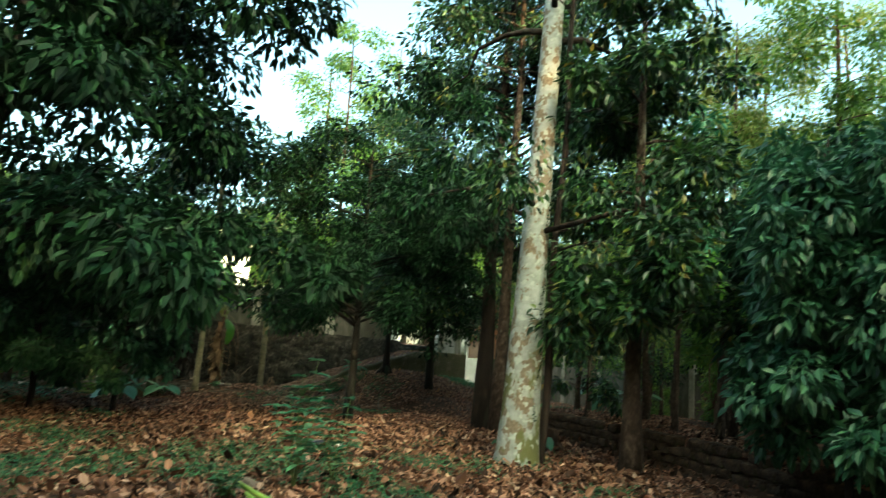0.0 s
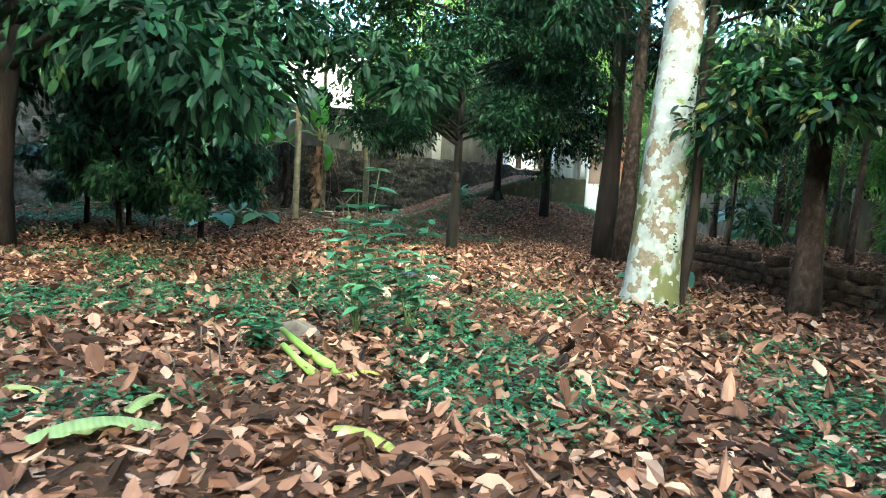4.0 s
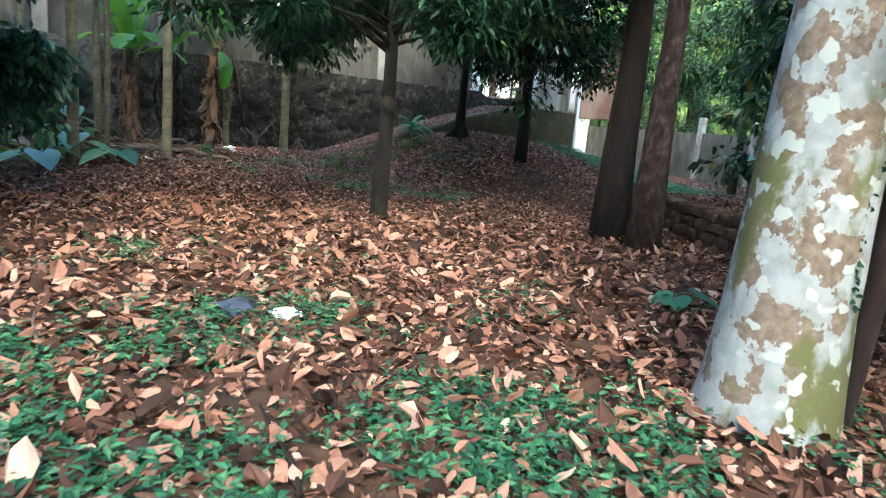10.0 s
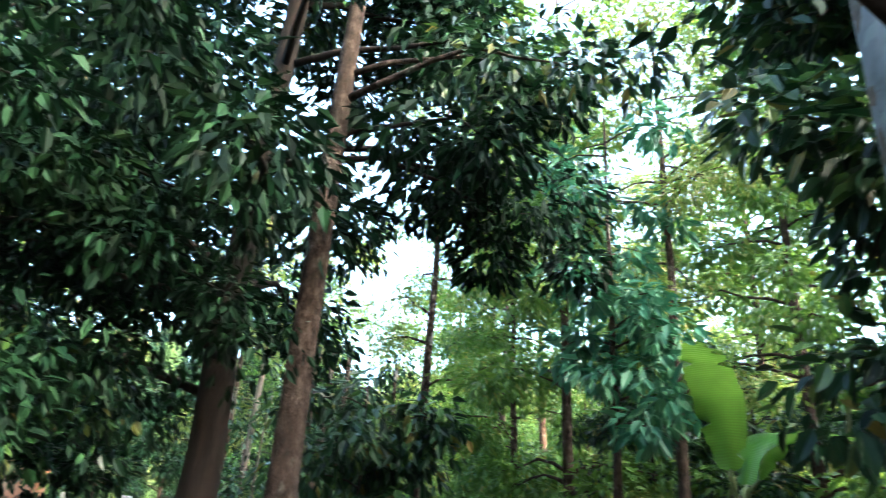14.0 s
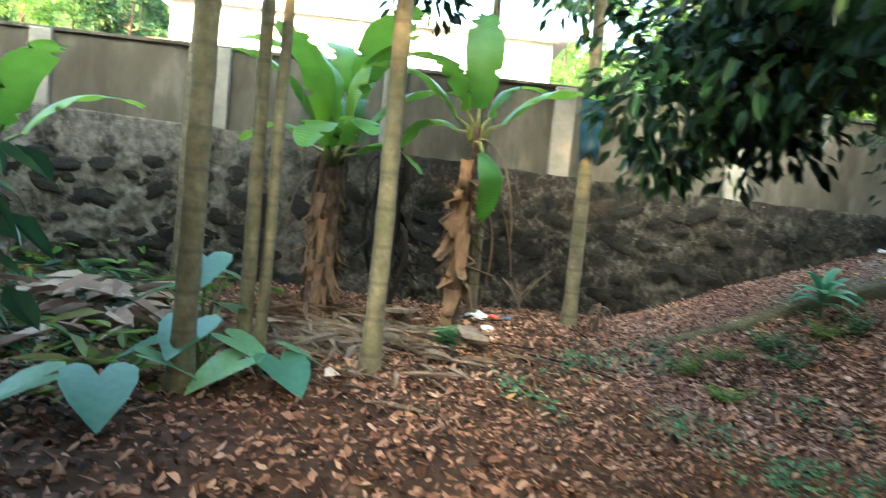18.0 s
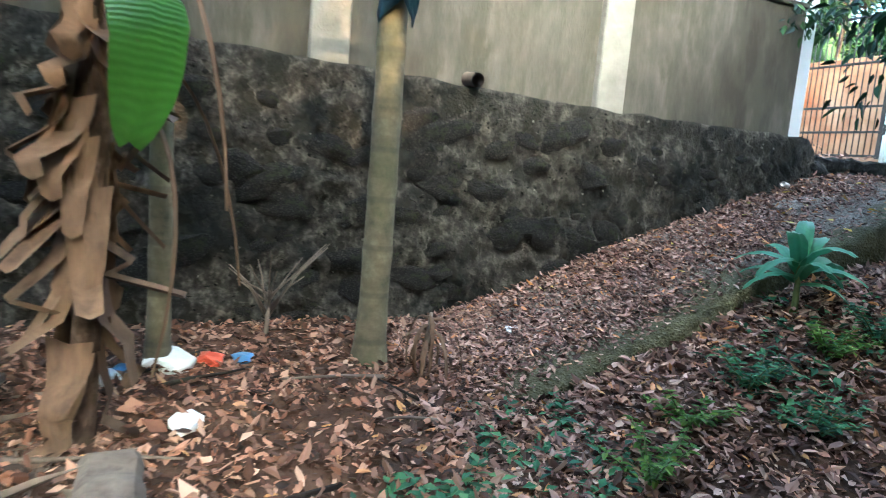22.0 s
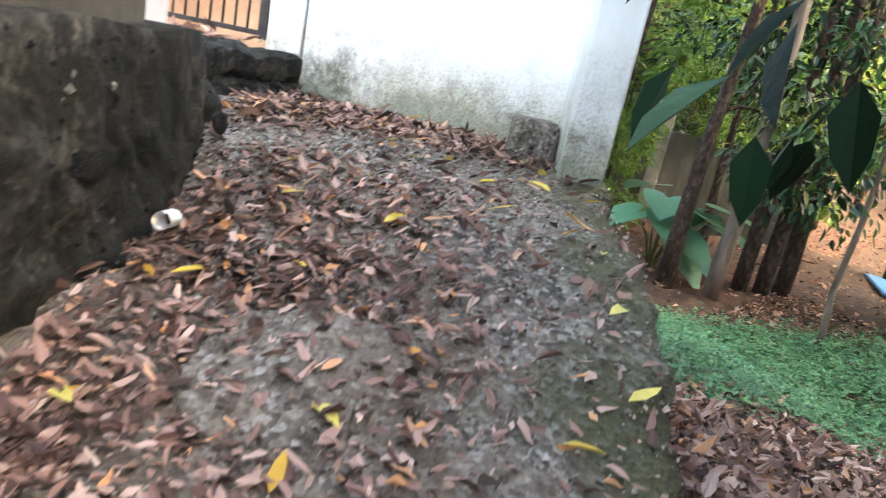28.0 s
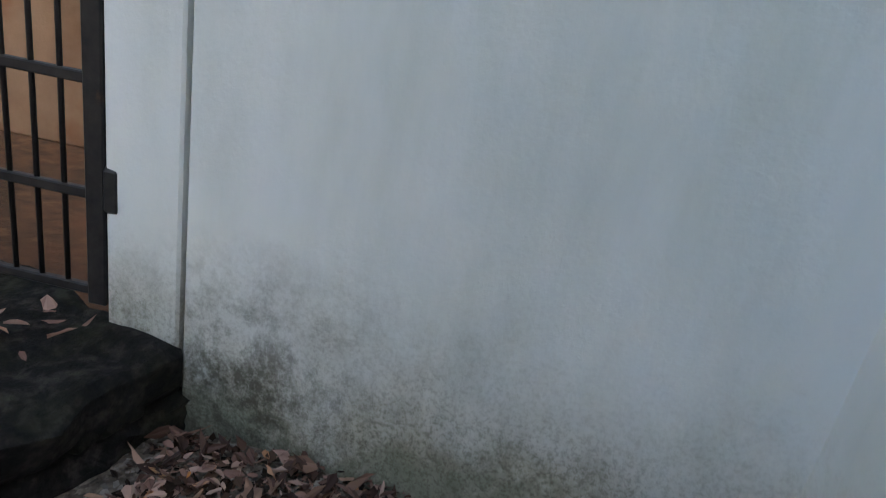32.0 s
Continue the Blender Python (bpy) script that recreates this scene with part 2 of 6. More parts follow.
LATERITE = surface("mossy_laterite", [(0.3, (0.018, 0.011, 0.008)), (0.5, (0.055, 0.032, 0.02)), (0.7, (0.13, 0.08, 0.05))], 14, 10, (0.05, 0.048, 0.018), 2.0, (0.48, 0.62), 0.95, 40, 1.0, 0.03)
BARK_DARK = surface("dark_bark", [(0.25, (0.006, 0.0042, 0.0035)), (0.55, (0.018, 0.0115, 0.009)), (0.8, (0.046, 0.030, 0.023))], 9, 9, (0.04, 0.042, 0.03), 2.2, (0.58, 0.72), 0.95, 30, 0.9, 0.02, (1, 1, 0.25))
BARK_BROWN = surface("brown_bark", [(0.3, (0.012, 0.008, 0.006)), (0.5, (0.045, 0.027, 0.019)), (0.7, (0.11, 0.078, 0.062))], 14, 11, (0.16, 0.152, 0.128), 3.0, (0.6, 0.68), 0.95, 34, 1.0, 0.04, (1, 1, 0.6))


def ringed_bark():
    m, nt, b = nodes_of("ringed_palm_bark")
    g = nt.nodes.new("ShaderNodeTexCoord").outputs["Object"]
    col = ramp_node(nt, noise_node(nt, 9, 9, 0.65, g), [(0.3, (0.05, 0.043, 0.025)), (0.55, (0.12, 0.104, 0.064)), (0.75, (0.19, 0.17, 0.118))])
    col = mixc(nt, ramp_node(nt, noise_node(nt, 2.0, 8, 0.65, g), [(0.48, (0, 0, 0)), (0.66, (0.8, 0.8, 0.8))]), col, (0.055, 0.06, 0.022))
    wv = nt.nodes.new("ShaderNodeTexWave")
    wv.bands_direction = "Z"
    wv.inputs["Scale"].default_value, wv.inputs["Distortion"].default_value = 1.15, 0.5
    nt.links.new(g, wv.inputs["Vector"])
    col = mixc(nt, ramp_node(nt, wv.outputs["Fac"], [(0.94, (0, 0, 0)), (0.99, (0.5, 0.5, 0.5))]), col, (0.05, 0.042, 0.028))
    nt.links.new(col, b.inputs["Base Color"])
    b.inputs["Roughness"].default_value = 0.9
    bump(nt, b, noise_node(nt, 50, 8, 0.65, g), 0.6, 0.012)
    return m


BARK_ARECA = ringed_bark()


def lichen_bark():
    m, nt, b = nodes_of("lichen_covered_bark")
    g = nt.nodes.new("ShaderNodeTexCoord").outputs["Object"]
    col = ramp_node(nt, noise_node(nt, 9, 8, 0.6, g), [(0.3, (0.17, 0.178, 0.17)), (0.7, (0.3, 0.31, 0.31))])
    patch = ramp_node(nt, noise_node(nt, 5.4, 5, 0.6, g, (1, 1, 0.75)), [(0.515, (0, 0, 0)), (0.53, (1, 1, 1))])
    brown = ramp_node(nt, noise_node(nt, 25, 6, 0.6, g), [(0.3, (0.085, 0.06, 0.04)), (0.7, (0.19, 0.145, 0.105))])
    col = mixc(nt, patch, col, brown)
    z = nt.nodes.new("ShaderNodeSeparateXYZ")
    nt.links.new(g, z.inputs[0])
    add = nt.nodes.new("ShaderNodeMath")
    add.operation = "MULTIPLY_ADD"
    nt.links.new(noise_node(nt, 5, 6, 0.6, g), add.inputs[0])
    add.inputs[1].default_value = -2.4
    nt.links.new(z.outputs[2], add.inputs[2])
    moss = ramp_node(nt, add.outputs[0], [(0.0, (0.95, 0.95, 0.95)), (0.5, (0, 0, 0))])
    mask = ramp_node(nt, noise_node(nt, 3.1, 5, 0.6, g, (1, 1, 0.6)), [(0.5, (0, 0, 0)), (0.57, (1, 1, 1))])
    col = mixc(nt, mixc(nt, 1.0, moss, mask, "MULTIPLY"), col, (0.085, 0.088, 0.026))
    spots = ramp_node(nt, noise_node(nt, 11, 2, 0.4, g), [(0.6, (0, 0, 0)), (0.63, (1, 1, 1))])
    col = mixc(nt, spots, col, (0.31, 0.325, 0.305))
    nt.links.new(col, b.inputs["Base Color"])
    b.inputs["Roughness"].default_value = 0.9
    bump(nt, b, noise_node(nt, 30, 8, 0.65, g, (1, 1, 0.4)), 0.5, 0.012)
    return m


LICHEN = lichen_bark()
GREENS = [(0.0, (0.006, 0.021, 0.009)), (0.4, (0.015, 0.048, 0.017)), (0.75, (0.032, 0.085, 0.025)), (0.94, (0.085, 0.15, 0.034)), (1.0, (0.22, 0.16, 0.04))]
# green leaf with canopy shade put into its colour, hence nearly black
LEAF_SHADED = leafy("shaded_green_leaf", [(0.0, (0.003, 0.010, 0.005)), (0.6, (0.008, 0.027, 0.011)), (1.0, (0.02, 0.056, 0.02))], 0.55, 0.1, spec=0.13)
LEAF_MID = leafy("mid_green_leaf", GREENS, 0.38, 0.26)
LEAF_LIGHT = leafy("light_green_leaf", [(0.0, (0.022, 0.065, 0.014)), (0.5, (0.06, 0.135, 0.024)), (0.9, (0.13, 0.22, 0.04)), (1.0, (0.25, 0.22, 0.05))], 0.4, 0.36)
LEAF_YELLOWISH = leafy("yellowish_leaf", [(0.0, (0.07, 0.115, 0.022)), (0.6, (0.16, 0.18, 0.046)), (1.0, (0.27, 0.21, 0.075))], 0.5, 0.45)
LEAF_BUSH = leafy("bush_leaf", [(0.0, (0.014, 0.052, 0.028)), (0.6, (0.04, 0.115, 0.058)), (1.0, (0.09, 0.19, 0.09))], 0.38, 0.25)
LEAF_WEED = leafy("weed_leaf", [(0.0, (0.016, 0.062, 0.03)), (0.6, (0.042, 0.135, 0.06)), (1.0, (0.1, 0.22, 0.09))], 0.5, 0.3)
LEAF_BLUEGREEN = leafy("bluish_green_leaf", [(0.0, (0.03, 0.115, 0.062)), (0.6, (0.07, 0.21, 0.11)), (1.0, (0.14, 0.3, 0.15))], 0.4, 0.3)
TARO_LEAF = leafy("taro_leaf", [(0.0, (0.03, 0.1, 0.06)), (0.6, (0.075, 0.19, 0.105)), (1.0, (0.17, 0.31, 0.15))], 0.32, 0.25, "object")


def ribbed_leaf(name, stops):
    """Broad blade with fine cross ribs, blotches and torn brown specks."""
    m, nt, b = nodes_of(name)
    g = nt.nodes.new("ShaderNodeTexCoord").outputs["Object"]
    col = ramp_node(nt, nt.nodes.new("ShaderNodeObjectInfo").outputs["Random"], stops)
    wv = nt.nodes.new("ShaderNodeTexWave")
    wv.inputs["Scale"].default_value, wv.inputs["Distortion"].default_value = 14, 1.2
    nt.links.new(g, wv.inputs["Vector"])
    col = mixc(nt, 0.28, col, ramp_node(nt, wv.outputs["Fac"], [(0.2, (0.6, 0.6, 0.55)), (0.8, (1.2, 1.2, 1.1))]), "MULTIPLY")
    col = mixc(nt, 0.6, col, ramp_node(nt, noise_node(nt, 5, 6, 0.6, g), [(0.3, (0.45, 0.5, 0.45)), (0.7, (1.25, 1.2, 1.0))]), "MULTIPLY")
    col = mixc(nt, ramp_node(nt, noise_node(nt, 13, 8, 0.65, g), [(0.66, (0, 0, 0)), (0.72, (0.8, 0.8, 0.8))]), col, (0.09, 0.06, 0.03))
    nt.links.new(col, b.inputs["Base Color"])
    b.inputs["Roughness"].default_value = 0.38
    b.inputs["Specular IOR Level"].default_value = 0.4
    bump(nt, b, wv.outputs["Fac"], 0.35, 0.006)
    t = nt.nodes.new("ShaderNodeBsdfTranslucent")
    nt.links.new(mixc(nt, 0.5, col, (0.25, 0.4, 0.05)), t.inputs[0])
    x = nt.nodes.new("ShaderNodeMixShader")
    x.inputs[0].default_value = 0.38
    nt.links.new(b.outputs[0], x.inputs[1])
    nt.links.new(t.outputs[0], x.inputs[2])
    nt.links.new(x.outputs[0], nt.nodes["Material Output"].inputs[0])
    return m


BANANA_LEAF = ribbed_leaf("banana_leaf", [(0.0, (0.04, 0.13, 0.02)), (0.6, (0.09, 0.22, 0.028)), (1.0, (0.18, 0.32, 0.05))])
PALE_BLADE = ribbed_leaf("pale_cut_blade", [(0.0, (0.3, 0.38, 0.2)), (0.5, (0.42, 0.42, 0.12)), (1.0, (0.5, 0.4, 0.06))])
DRY_LEAF = leafy("dry_fallen_leaf", [(0.0, (0.018, 0.009, 0.006)), (0.3, (0.085, 0.038, 0.024)), (0.6, (0.235, 0.112, 0.072)), (0.85, (0.38, 0.2, 0.138)), (1.0, (0.48, 0.31, 0.235))], 0.75, 0.12, spec=0.2)
DRY_PURPLE = leafy("dull_fallen_leaf", [(0.0, (0.035, 0.019, 0.015)), (0.25, (0.12, 0.064, 0.052)), (0.6, (0.31, 0.178, 0.145)), (0.92, (0.5, 0.34, 0.285)), (1.0, (0.6, 0.26, 0.09))], 0.7, 0.1, spec=0.25)
YELLOW_LEAF = leafy("yellow_fallen_leaf", [(0.0, (0.5, 0.22, 0.03)), (0.5, (0.6, 0.42, 0.05)), (1.0, (0.55, 0.5, 0.16))], 0.5, 0.2, "object")
DRY_FIBRE = surface("dry_plant_fibre", [(0.3, (0.061, 0.036, 0.023)), (0.6, (0.138, 0.087, 0.056)), (0.85, (0.214, 0.153, 0.107))], 10, 8, (0.046, 0.028, 0.018), 3, (0.55, 0.7), 0.9, 40, 0.6, 0.01, (1, 1, 0.3))
PALE_STEM = surface("pale_green_stem", [(0.3, (0.06, 0.085, 0.03)), (0.7, (0.15, 0.175, 0.065))], 8, 5, None, rough=0.5, bump_scale=60, bump_s=0.2, bump_d=0.004)
WOOD_GREY = surface("grey_dead_wood", [(0.3, (0.07, 0.052, 0.04)), (0.7, (0.22, 0.175, 0.14))], 10, 8, (0.05, 0.036, 0.028), 2.5, (0.5, 0.65), 0.9, 40, 0.7, 0.012, (1, 1, 0.2))

GRAVEL = leafy("gravel_chips", [(0.0, (0.05, 0.04, 0.033)), (0.5, (0.17, 0.142, 0.12)), (1.0, (0.4, 0.355, 0.31))], 0.85, 0.0, vein=False, spec=0.2)
DRY_PALE = leafy("pale_dry_leaf", [(0.0, (0.16, 0.1, 0.075)), (0.5, (0.4, 0.29, 0.23)), (1.0, (0.62, 0.52, 0.45))], 0.8, 0.1, spec=0.2)
BARK_BLACK = surface("damp_black_bark", [(0.3, (0.006, 0.005, 0.004)), (0.6, (0.018, 0.014, 0.011)), (0.85, (0.05, 0.042, 0.034))], 9, 9, (0.025, 0.03, 0.014), 2.2, (0.52, 0.68), 0.95, 34, 1.0, 0.03, (1, 1, 0.35))
DRY_DARK = leafy("dark_leaf_mould", [(0.0, (0.012, 0.008, 0.006)), (0.5, (0.05, 0.028, 0.02)), (1.0, (0.15, 0.09, 0.065))], 0.85, 0.05, spec=0.15)
DRY_BROWN = leafy("brown_fallen_leaf", [(0.0, (0.025, 0.014, 0.010)), (0.35, (0.1, 0.052, 0.037)), (0.75, (0.23, 0.13, 0.095)), (0.95, (0.38, 0.24, 0.18)), (1.0, (0.5, 0.26, 0.08))], 0.7, 0.1, spec=0.25)
LEAF_BANK = leafy("bank_leaf", [(0.0, (0.024, 0.09, 0.035)), (0.6, (0.055, 0.17, 0.068)), (1.0, (0.12, 0.27, 0.11))], 0.45, 0.3)
CHIP = leafy("stone_chips", [(0.0, (0.008, 0.008, 0.008)), (0.6, (0.03, 0.027, 0.024)), (0.93, (0.075, 0.068, 0.06)), (1.0, (0.17, 0.158, 0.145))], 0.95, 0.0, vein=False, spec=0.15)

# ---- plan ----
# Wall frame: a runs along the boundary wall, b points away from the yard, origin at its fourth pillar.
WALL_O, WALL_U, WALL_W = Vector((-2.86, 10.66, 0)), Vector((0.8202, 0.5721, 0)), Vector((-0.5721, 0.8202, 0))
WALL = Matrix(((WALL_U.x, WALL_W.x, 0, WALL_O.x), (WALL_U.y, WALL_W.y, 0, WALL_O.y), (0, 0, 1, 0), (0, 0, 0, 1)))
BASE = -1.37


def to_ab(x, y):
    dx, dy = x - WALL_O.x, y - WALL_O.y
    return dx * WALL_U.x + dy * WALL_U.y, dx * WALL_W.x + dy * WALL_W.y


def ramp_z(a):
    return np.interp(a, [-2.3, -1.6, -0.7, 0.15, 1.55, 2.5, 3.4, 4.6], [-1.42, -1.14, -0.86, -0.5, -0.05, 0.26, 0.31, 0.31])


def ramp_edge(a):
    return np.interp(a, [-1.6, 3.3], [-1.78, -1.45])


def step01(x):
    x = np.clip(x, 0, 1)
    return x * x * (3 - 2 * x)


def terrace(x, y):
    """Signed distance past the low laterite wall, positive on its far side."""
    lx = np.interp(y, [-6, -0.5, 2.0, 3.0, 4.5, 7.5, 9.0], [7.5, 5.8, 4.75, 4.25, 3.6, 2.75, 2.6])
    return (x - lx) * 0.8


def ground_z(x, y):
    x, y = np.asarray(x, float), np.asarray(y, float)
    a, b = to_ab(x, y)
    z = np.full_like(x, BASE)
    z = z + 0.27 * step01((y - 2.5) / 4) * step01((-1.5 - x) / 3)
    ridge = np.interp(a, [-3, -1.4, 0, 0.5, 1, 2, 2.5, 3, 4.2, 5.5, 7, 10], [-1.2, -1.13, -0.68, -0.53, -0.46, -0.36, -0.38, -0.42, -0.62, -0.95, -1.18, -1.38])
    m = step01(1 - (-b - 1.5) / np.interp(a, [-1.5, 2, 5, 9], [2.2, 4.6, 3.0, 5.0])) * step01((a + 2.5) / 1.5)
    z = z + (ridge - z) * m
    z = z + np.clip(0.3 - 0.1 * m, 0, 1) * step01((terrace(x, y) + 0.12) / 0.2) * step01((10.5 - y) / 2) * (1 - 0.8 * m)
    z = z + 0.035 * np.sin(1.7 * x + 0.6 * y) * np.sin(1.1 * y - 0.5 * x) + 0.015 * np.sin(5.1 * x) * np.sin(4.3 * y + x)
    on = (a > -1.2) & (a < 4.7) & (b > ramp_edge(a) + 0.06) & (b < 1.1)
    z = np.where(on, np.minimum(z, ramp_z(a) - 0.14), z)
    z = np.where((b > 0.22) & (a < 2.9), 0.5, z)
    z = np.where((b > 0.52 + 0.36 * (4.4 - a)) & (a >= 2.9) & (a < 4.6), 0.45, z)
    far = step01((np.hypot(x, y) - 60) / 60)
    return z * (1 - far) + far * BASE


def top_z(x, y):
    """Height of what lies uppermost: ground or ramp."""
    a, b = to_ab(np.asarray(x, float), np.asarray(y, float))
    on = (a > -2.0) & (a < 4.4) & (b > ramp_edge(a)) & (b < 0.32)
    g = ground_z(x, y)
    return np.where(on, np.maximum(ramp_z(a), g), g)


def gz(x, y):
    return float(ground_z(x, y))


# ---- building helpers ----


def mesh_from(name, verts, faces, mats, smooth=False):
    me = bpy.data.meshes.new(name)
    me.from_pydata([tuple(v) for v in verts] if not isinstance(verts, np.ndarray) else verts.tolist(), [], faces if isinstance(faces, list) else faces.tolist())
    for m in (mats if isinstance(mats, (list, tuple)) else [mats]):
        me.materials.append(m)
    if smooth:
        me.polygons.foreach_set("use_smooth", np.ones(len(me.polygons), bool))
    me.update()
    return me


def part(name, bm, material, parent=None, label="", smooth=False):
    """Link a bmesh (or a mesh) as one object, under its parent if it has one."""
    if isinstance(bm, bpy.types.Mesh):
        me = bm
    else:
        me = bpy.data.meshes.new(name)
        bmesh.ops.recalc_face_normals(bm, faces=bm.faces)
        bm.to_mesh(me)
        bm.free()
        me.materials.append(material)
        if smooth:
            me.polygons.foreach_set("use_smooth", np.ones(len(me.polygons), bool))
    ob = new(name, me)
    if parent:
        ob.parent = parent
    if label:
        ob["label"] = label
    return ob


def thing(name, label, category, group="", at=None, kind=""):
    e = new(name)
    e.empty_display_size = 0.1
    if at is not None:
        e.matrix_basis = at if isinstance(at, Matrix) else Matrix.Translation(at)
    return tagged(e, label, category, group, kind)


def box(bm, x0, x1, y0, y1, z0, z1, bev=0.0, m=None):
    r = bmesh.ops.create_cube(bm, size=1)
    vs = r["verts"]
    for v in vs:
        v.co = Vector((x0 + (v.co.x + 0.5) * (x1 - x0), y0 + (v.co.y + 0.5) * (y1 - y0), z0 + (v.co.z + 0.5) * (z1 - z0)))
    if bev:
        es = list({e for v in vs for e in v.link_edges})
        vs = list({v for f in bmesh.ops.bevel(bm, geom=es, offset=bev, segments=1, affect="EDGES")["faces"] for v in f.verts} | {v for v in vs if v.is_valid})
    if m is not None:
        for v in vs:
            v.co = m @ v.co
    return bm


def boxed(x0, x1, y0, y1, z0, z1, bev=0.0):
    return box(bmesh.new(), x0, x1, y0, y1, z0, z1, bev)


def tube(pts, radii, sides=10, wob=0.0, rng=None, cap=True):
    """Vertices and faces of a tube along points."""
    pts = np.asarray(pts, float)
    n = len(pts)
    tang = np.gradient(pts, axis=0)
    tang /= np.linalg.norm(tang, axis=1, keepdims=True) + 1e-9
    ref = np.where(np.abs(tang[:, 2:3]) > 0.9, np.array([[1.0, 0, 0]]), np.array([[0, 0, 1.0]]))
    s = np.cross(tang, ref)
    s /= np.linalg.norm(s, axis=1, keepdims=True)
    for i in range(1, n):
        d = s[i - 1] - tang[i] * (s[i - 1] @ tang[i])
        s[i] = d / (np.linalg.norm(d) + 1e-9)
    t2 = np.cross(tang, s)
    ang = np.linspace(0, 2 * np.pi, sides, endpoint=False)
    r = np.asarray(radii, float)[:, None] * np.ones(sides)
    if wob and rng is not None:
        r = r * (1 + wob * rng.uniform(-1, 1, r.shape))
    v = pts[:, None, :] + r[..., None] * (np.cos(ang)[None, :, None] * s[:, None, :] + np.sin(ang)[None, :, None] * t2[:, None, :])
    v = v.reshape(-1, 3)
    f = [[i * sides + j, i * sides + (j + 1) % sides, (i + 1) * sides + (j + 1) % sides, (i + 1) * sides + j] for i in range(n - 1) for j in range(sides)]
    if cap:
        f += [[(n - 1) * sides + j for j in range(sides)], [sides - 1 - j for j in range(sides)]]
    return v, f


def tubes(name, specs, mat, smooth=True):
    """One mesh from several tubes: (points, radii, sides)."""
    V, Fc, o = [], [], 0
    for sp in specs:
        v, f = tube(*sp)
        V.append(v)
        Fc += [[i + o for i in q] for q in f]
        o += len(v)
    return mesh_from(name, np.concatenate(V), Fc, mat, smooth)


LEAF_SHAPE = np.array([(0, 0), (-0.5, 0.32), (-0.38, 0.7), (0, 1), (0.38, 0.7), (0.5, 0.32)])
OVAL_SHAPE = np.array([(0, 0), (-0.34, 0.14), (-0.5, 0.42), (-0.33, 0.76), (0, 1), (0.33, 0.76), (0.5, 0.42), (0.34, 0.14)])


def leaves(base, along, normal, length, width, curl=0.12, fold=0.25, plain=False, oval=False):
    """Arrays of leaf blades, six corners each, folded at the midrib. Returns vertices and faces."""
    n = len(base)
    along = along / (np.linalg.norm(along, axis=1, keepdims=True) + 1e-9)
    side = np.cross(along, normal)
    side /= np.linalg.norm(side, axis=1, keepdims=True) + 1e-9
    nor = np.cross(side, along)
    length, width = np.broadcast_to(length, n)[:, None], np.broadcast_to(width, n)[:, None]
    curl = np.broadcast_to(curl, n)[:, None]
    if plain:
        v = np.empty((n, 4, 3))
        for k, (sx, sy) in enumerate(((0, 0), (-0.5, 0.45), (0, 1), (0.5, 0.45))):
            v[:, k] = base + along * length * sy + side * width * sx + nor * (abs(sx) * fold * width - curl * length * sy * sy)
        return v.reshape(-1, 3), np.arange(4 * n).reshape(n, 4)
    if oval:
        v = np.empty((n, 8, 3))
        for k, (sx, sy) in enumerate(OVAL_SHAPE):
            v[:, k] = base + along * length * sy + side * width * sx + nor * (abs(sx) * np.broadcast_to(fold, n)[:, None] * width - curl * length * sy * sy)
        idx = np.arange(n)[:, None] * 8
        return v.reshape(-1, 3), np.concatenate([idx + np.array([[0, 1, 2, 3, 4]]), idx + np.array([[0, 4, 5, 6, 7]])])
    v = np.empty((n, 6, 3))
    for k, (sx, sy) in enumerate(LEAF_SHAPE):
        v[:, k] = base + along * length * sy + side * width * sx + nor * (abs(sx) * fold * width - curl * length * sy * sy)
    idx = np.arange(n)[:, None] * 6
    f = np.concatenate([idx + np.array([[0, 1, 2, 3]]), idx + np.array([[0, 3, 4, 5]])])
    return v.reshape(-1, 3), f


def unit(rng, n):
    v = rng.normal(size=(n, 3))
    return v / np.linalg.norm(v, axis=1, keepdims=True)


def foliage(name, rng, centres, sizes, per, length, width, mat, droop=0.5, plain=False):
    """Leaf clumps round centres: twigs fan outwards and carry leaves that hang a little."""
    B, A, N, Ln = [], [], [], []
    for c, s in zip(centres, sizes):
        d = unit(rng, per)
        d[:, 2] *= 0.7
        r = s * rng.uniform(0.25, 1.0, per)[:, None] ** 0.6
        B.append(c + d * r)
        al = d * 0.9 + unit(rng, per) * 0.6
        al[:, 2] -= droop
        A.append(al)
        nn = unit(rng, per) * 0.55
        nn[:, 2] += 0.8
        N.append(nn)
        Ln.append(length * rng.uniform(0.6, 1.2, per))
    B, A, N, Ln = np.concatenate(B), np.concatenate(A), np.concatenate(N), np.concatenate(Ln)
    v, f = leaves(B, A, N, Ln, Ln * width / length, 0.18, plain=plain)
    return mesh_from(name, v, f, mat)


# ---- ground ----
gx = np.unique(np.concatenate([np.linspace(-400, -30, 14), np.arange(-30, -12, 1.0), np.arange(-12, 9, 0.14), np.arange(9, 30, 1.0), np.linspace(30, 400, 14)]))
gy = np.unique(np.concatenate([np.linspace(-400, -30, 14), np.arange(-30, -11, 1.0), np.arange(-11, 16, 0.14), np.arange(16, 40, 1.0), np.linspace(40, 400, 14)]))
GX, GY = np.meshgrid(gx, gy)
GZ = ground_z(GX, GY)
near = (np.abs(GX) < 14) & (np.abs(GY) < 18)
GZ = GZ + np.where(near & (GZ < 0.4), np.random.default_rng(3).normal(0, 0.008, GZ.shape), 0)
nx, ny = len(gx), len(gy)
ii = (np.arange(ny - 1)[:, None] * nx + np.arange(nx - 1)[None, :]).ravel()
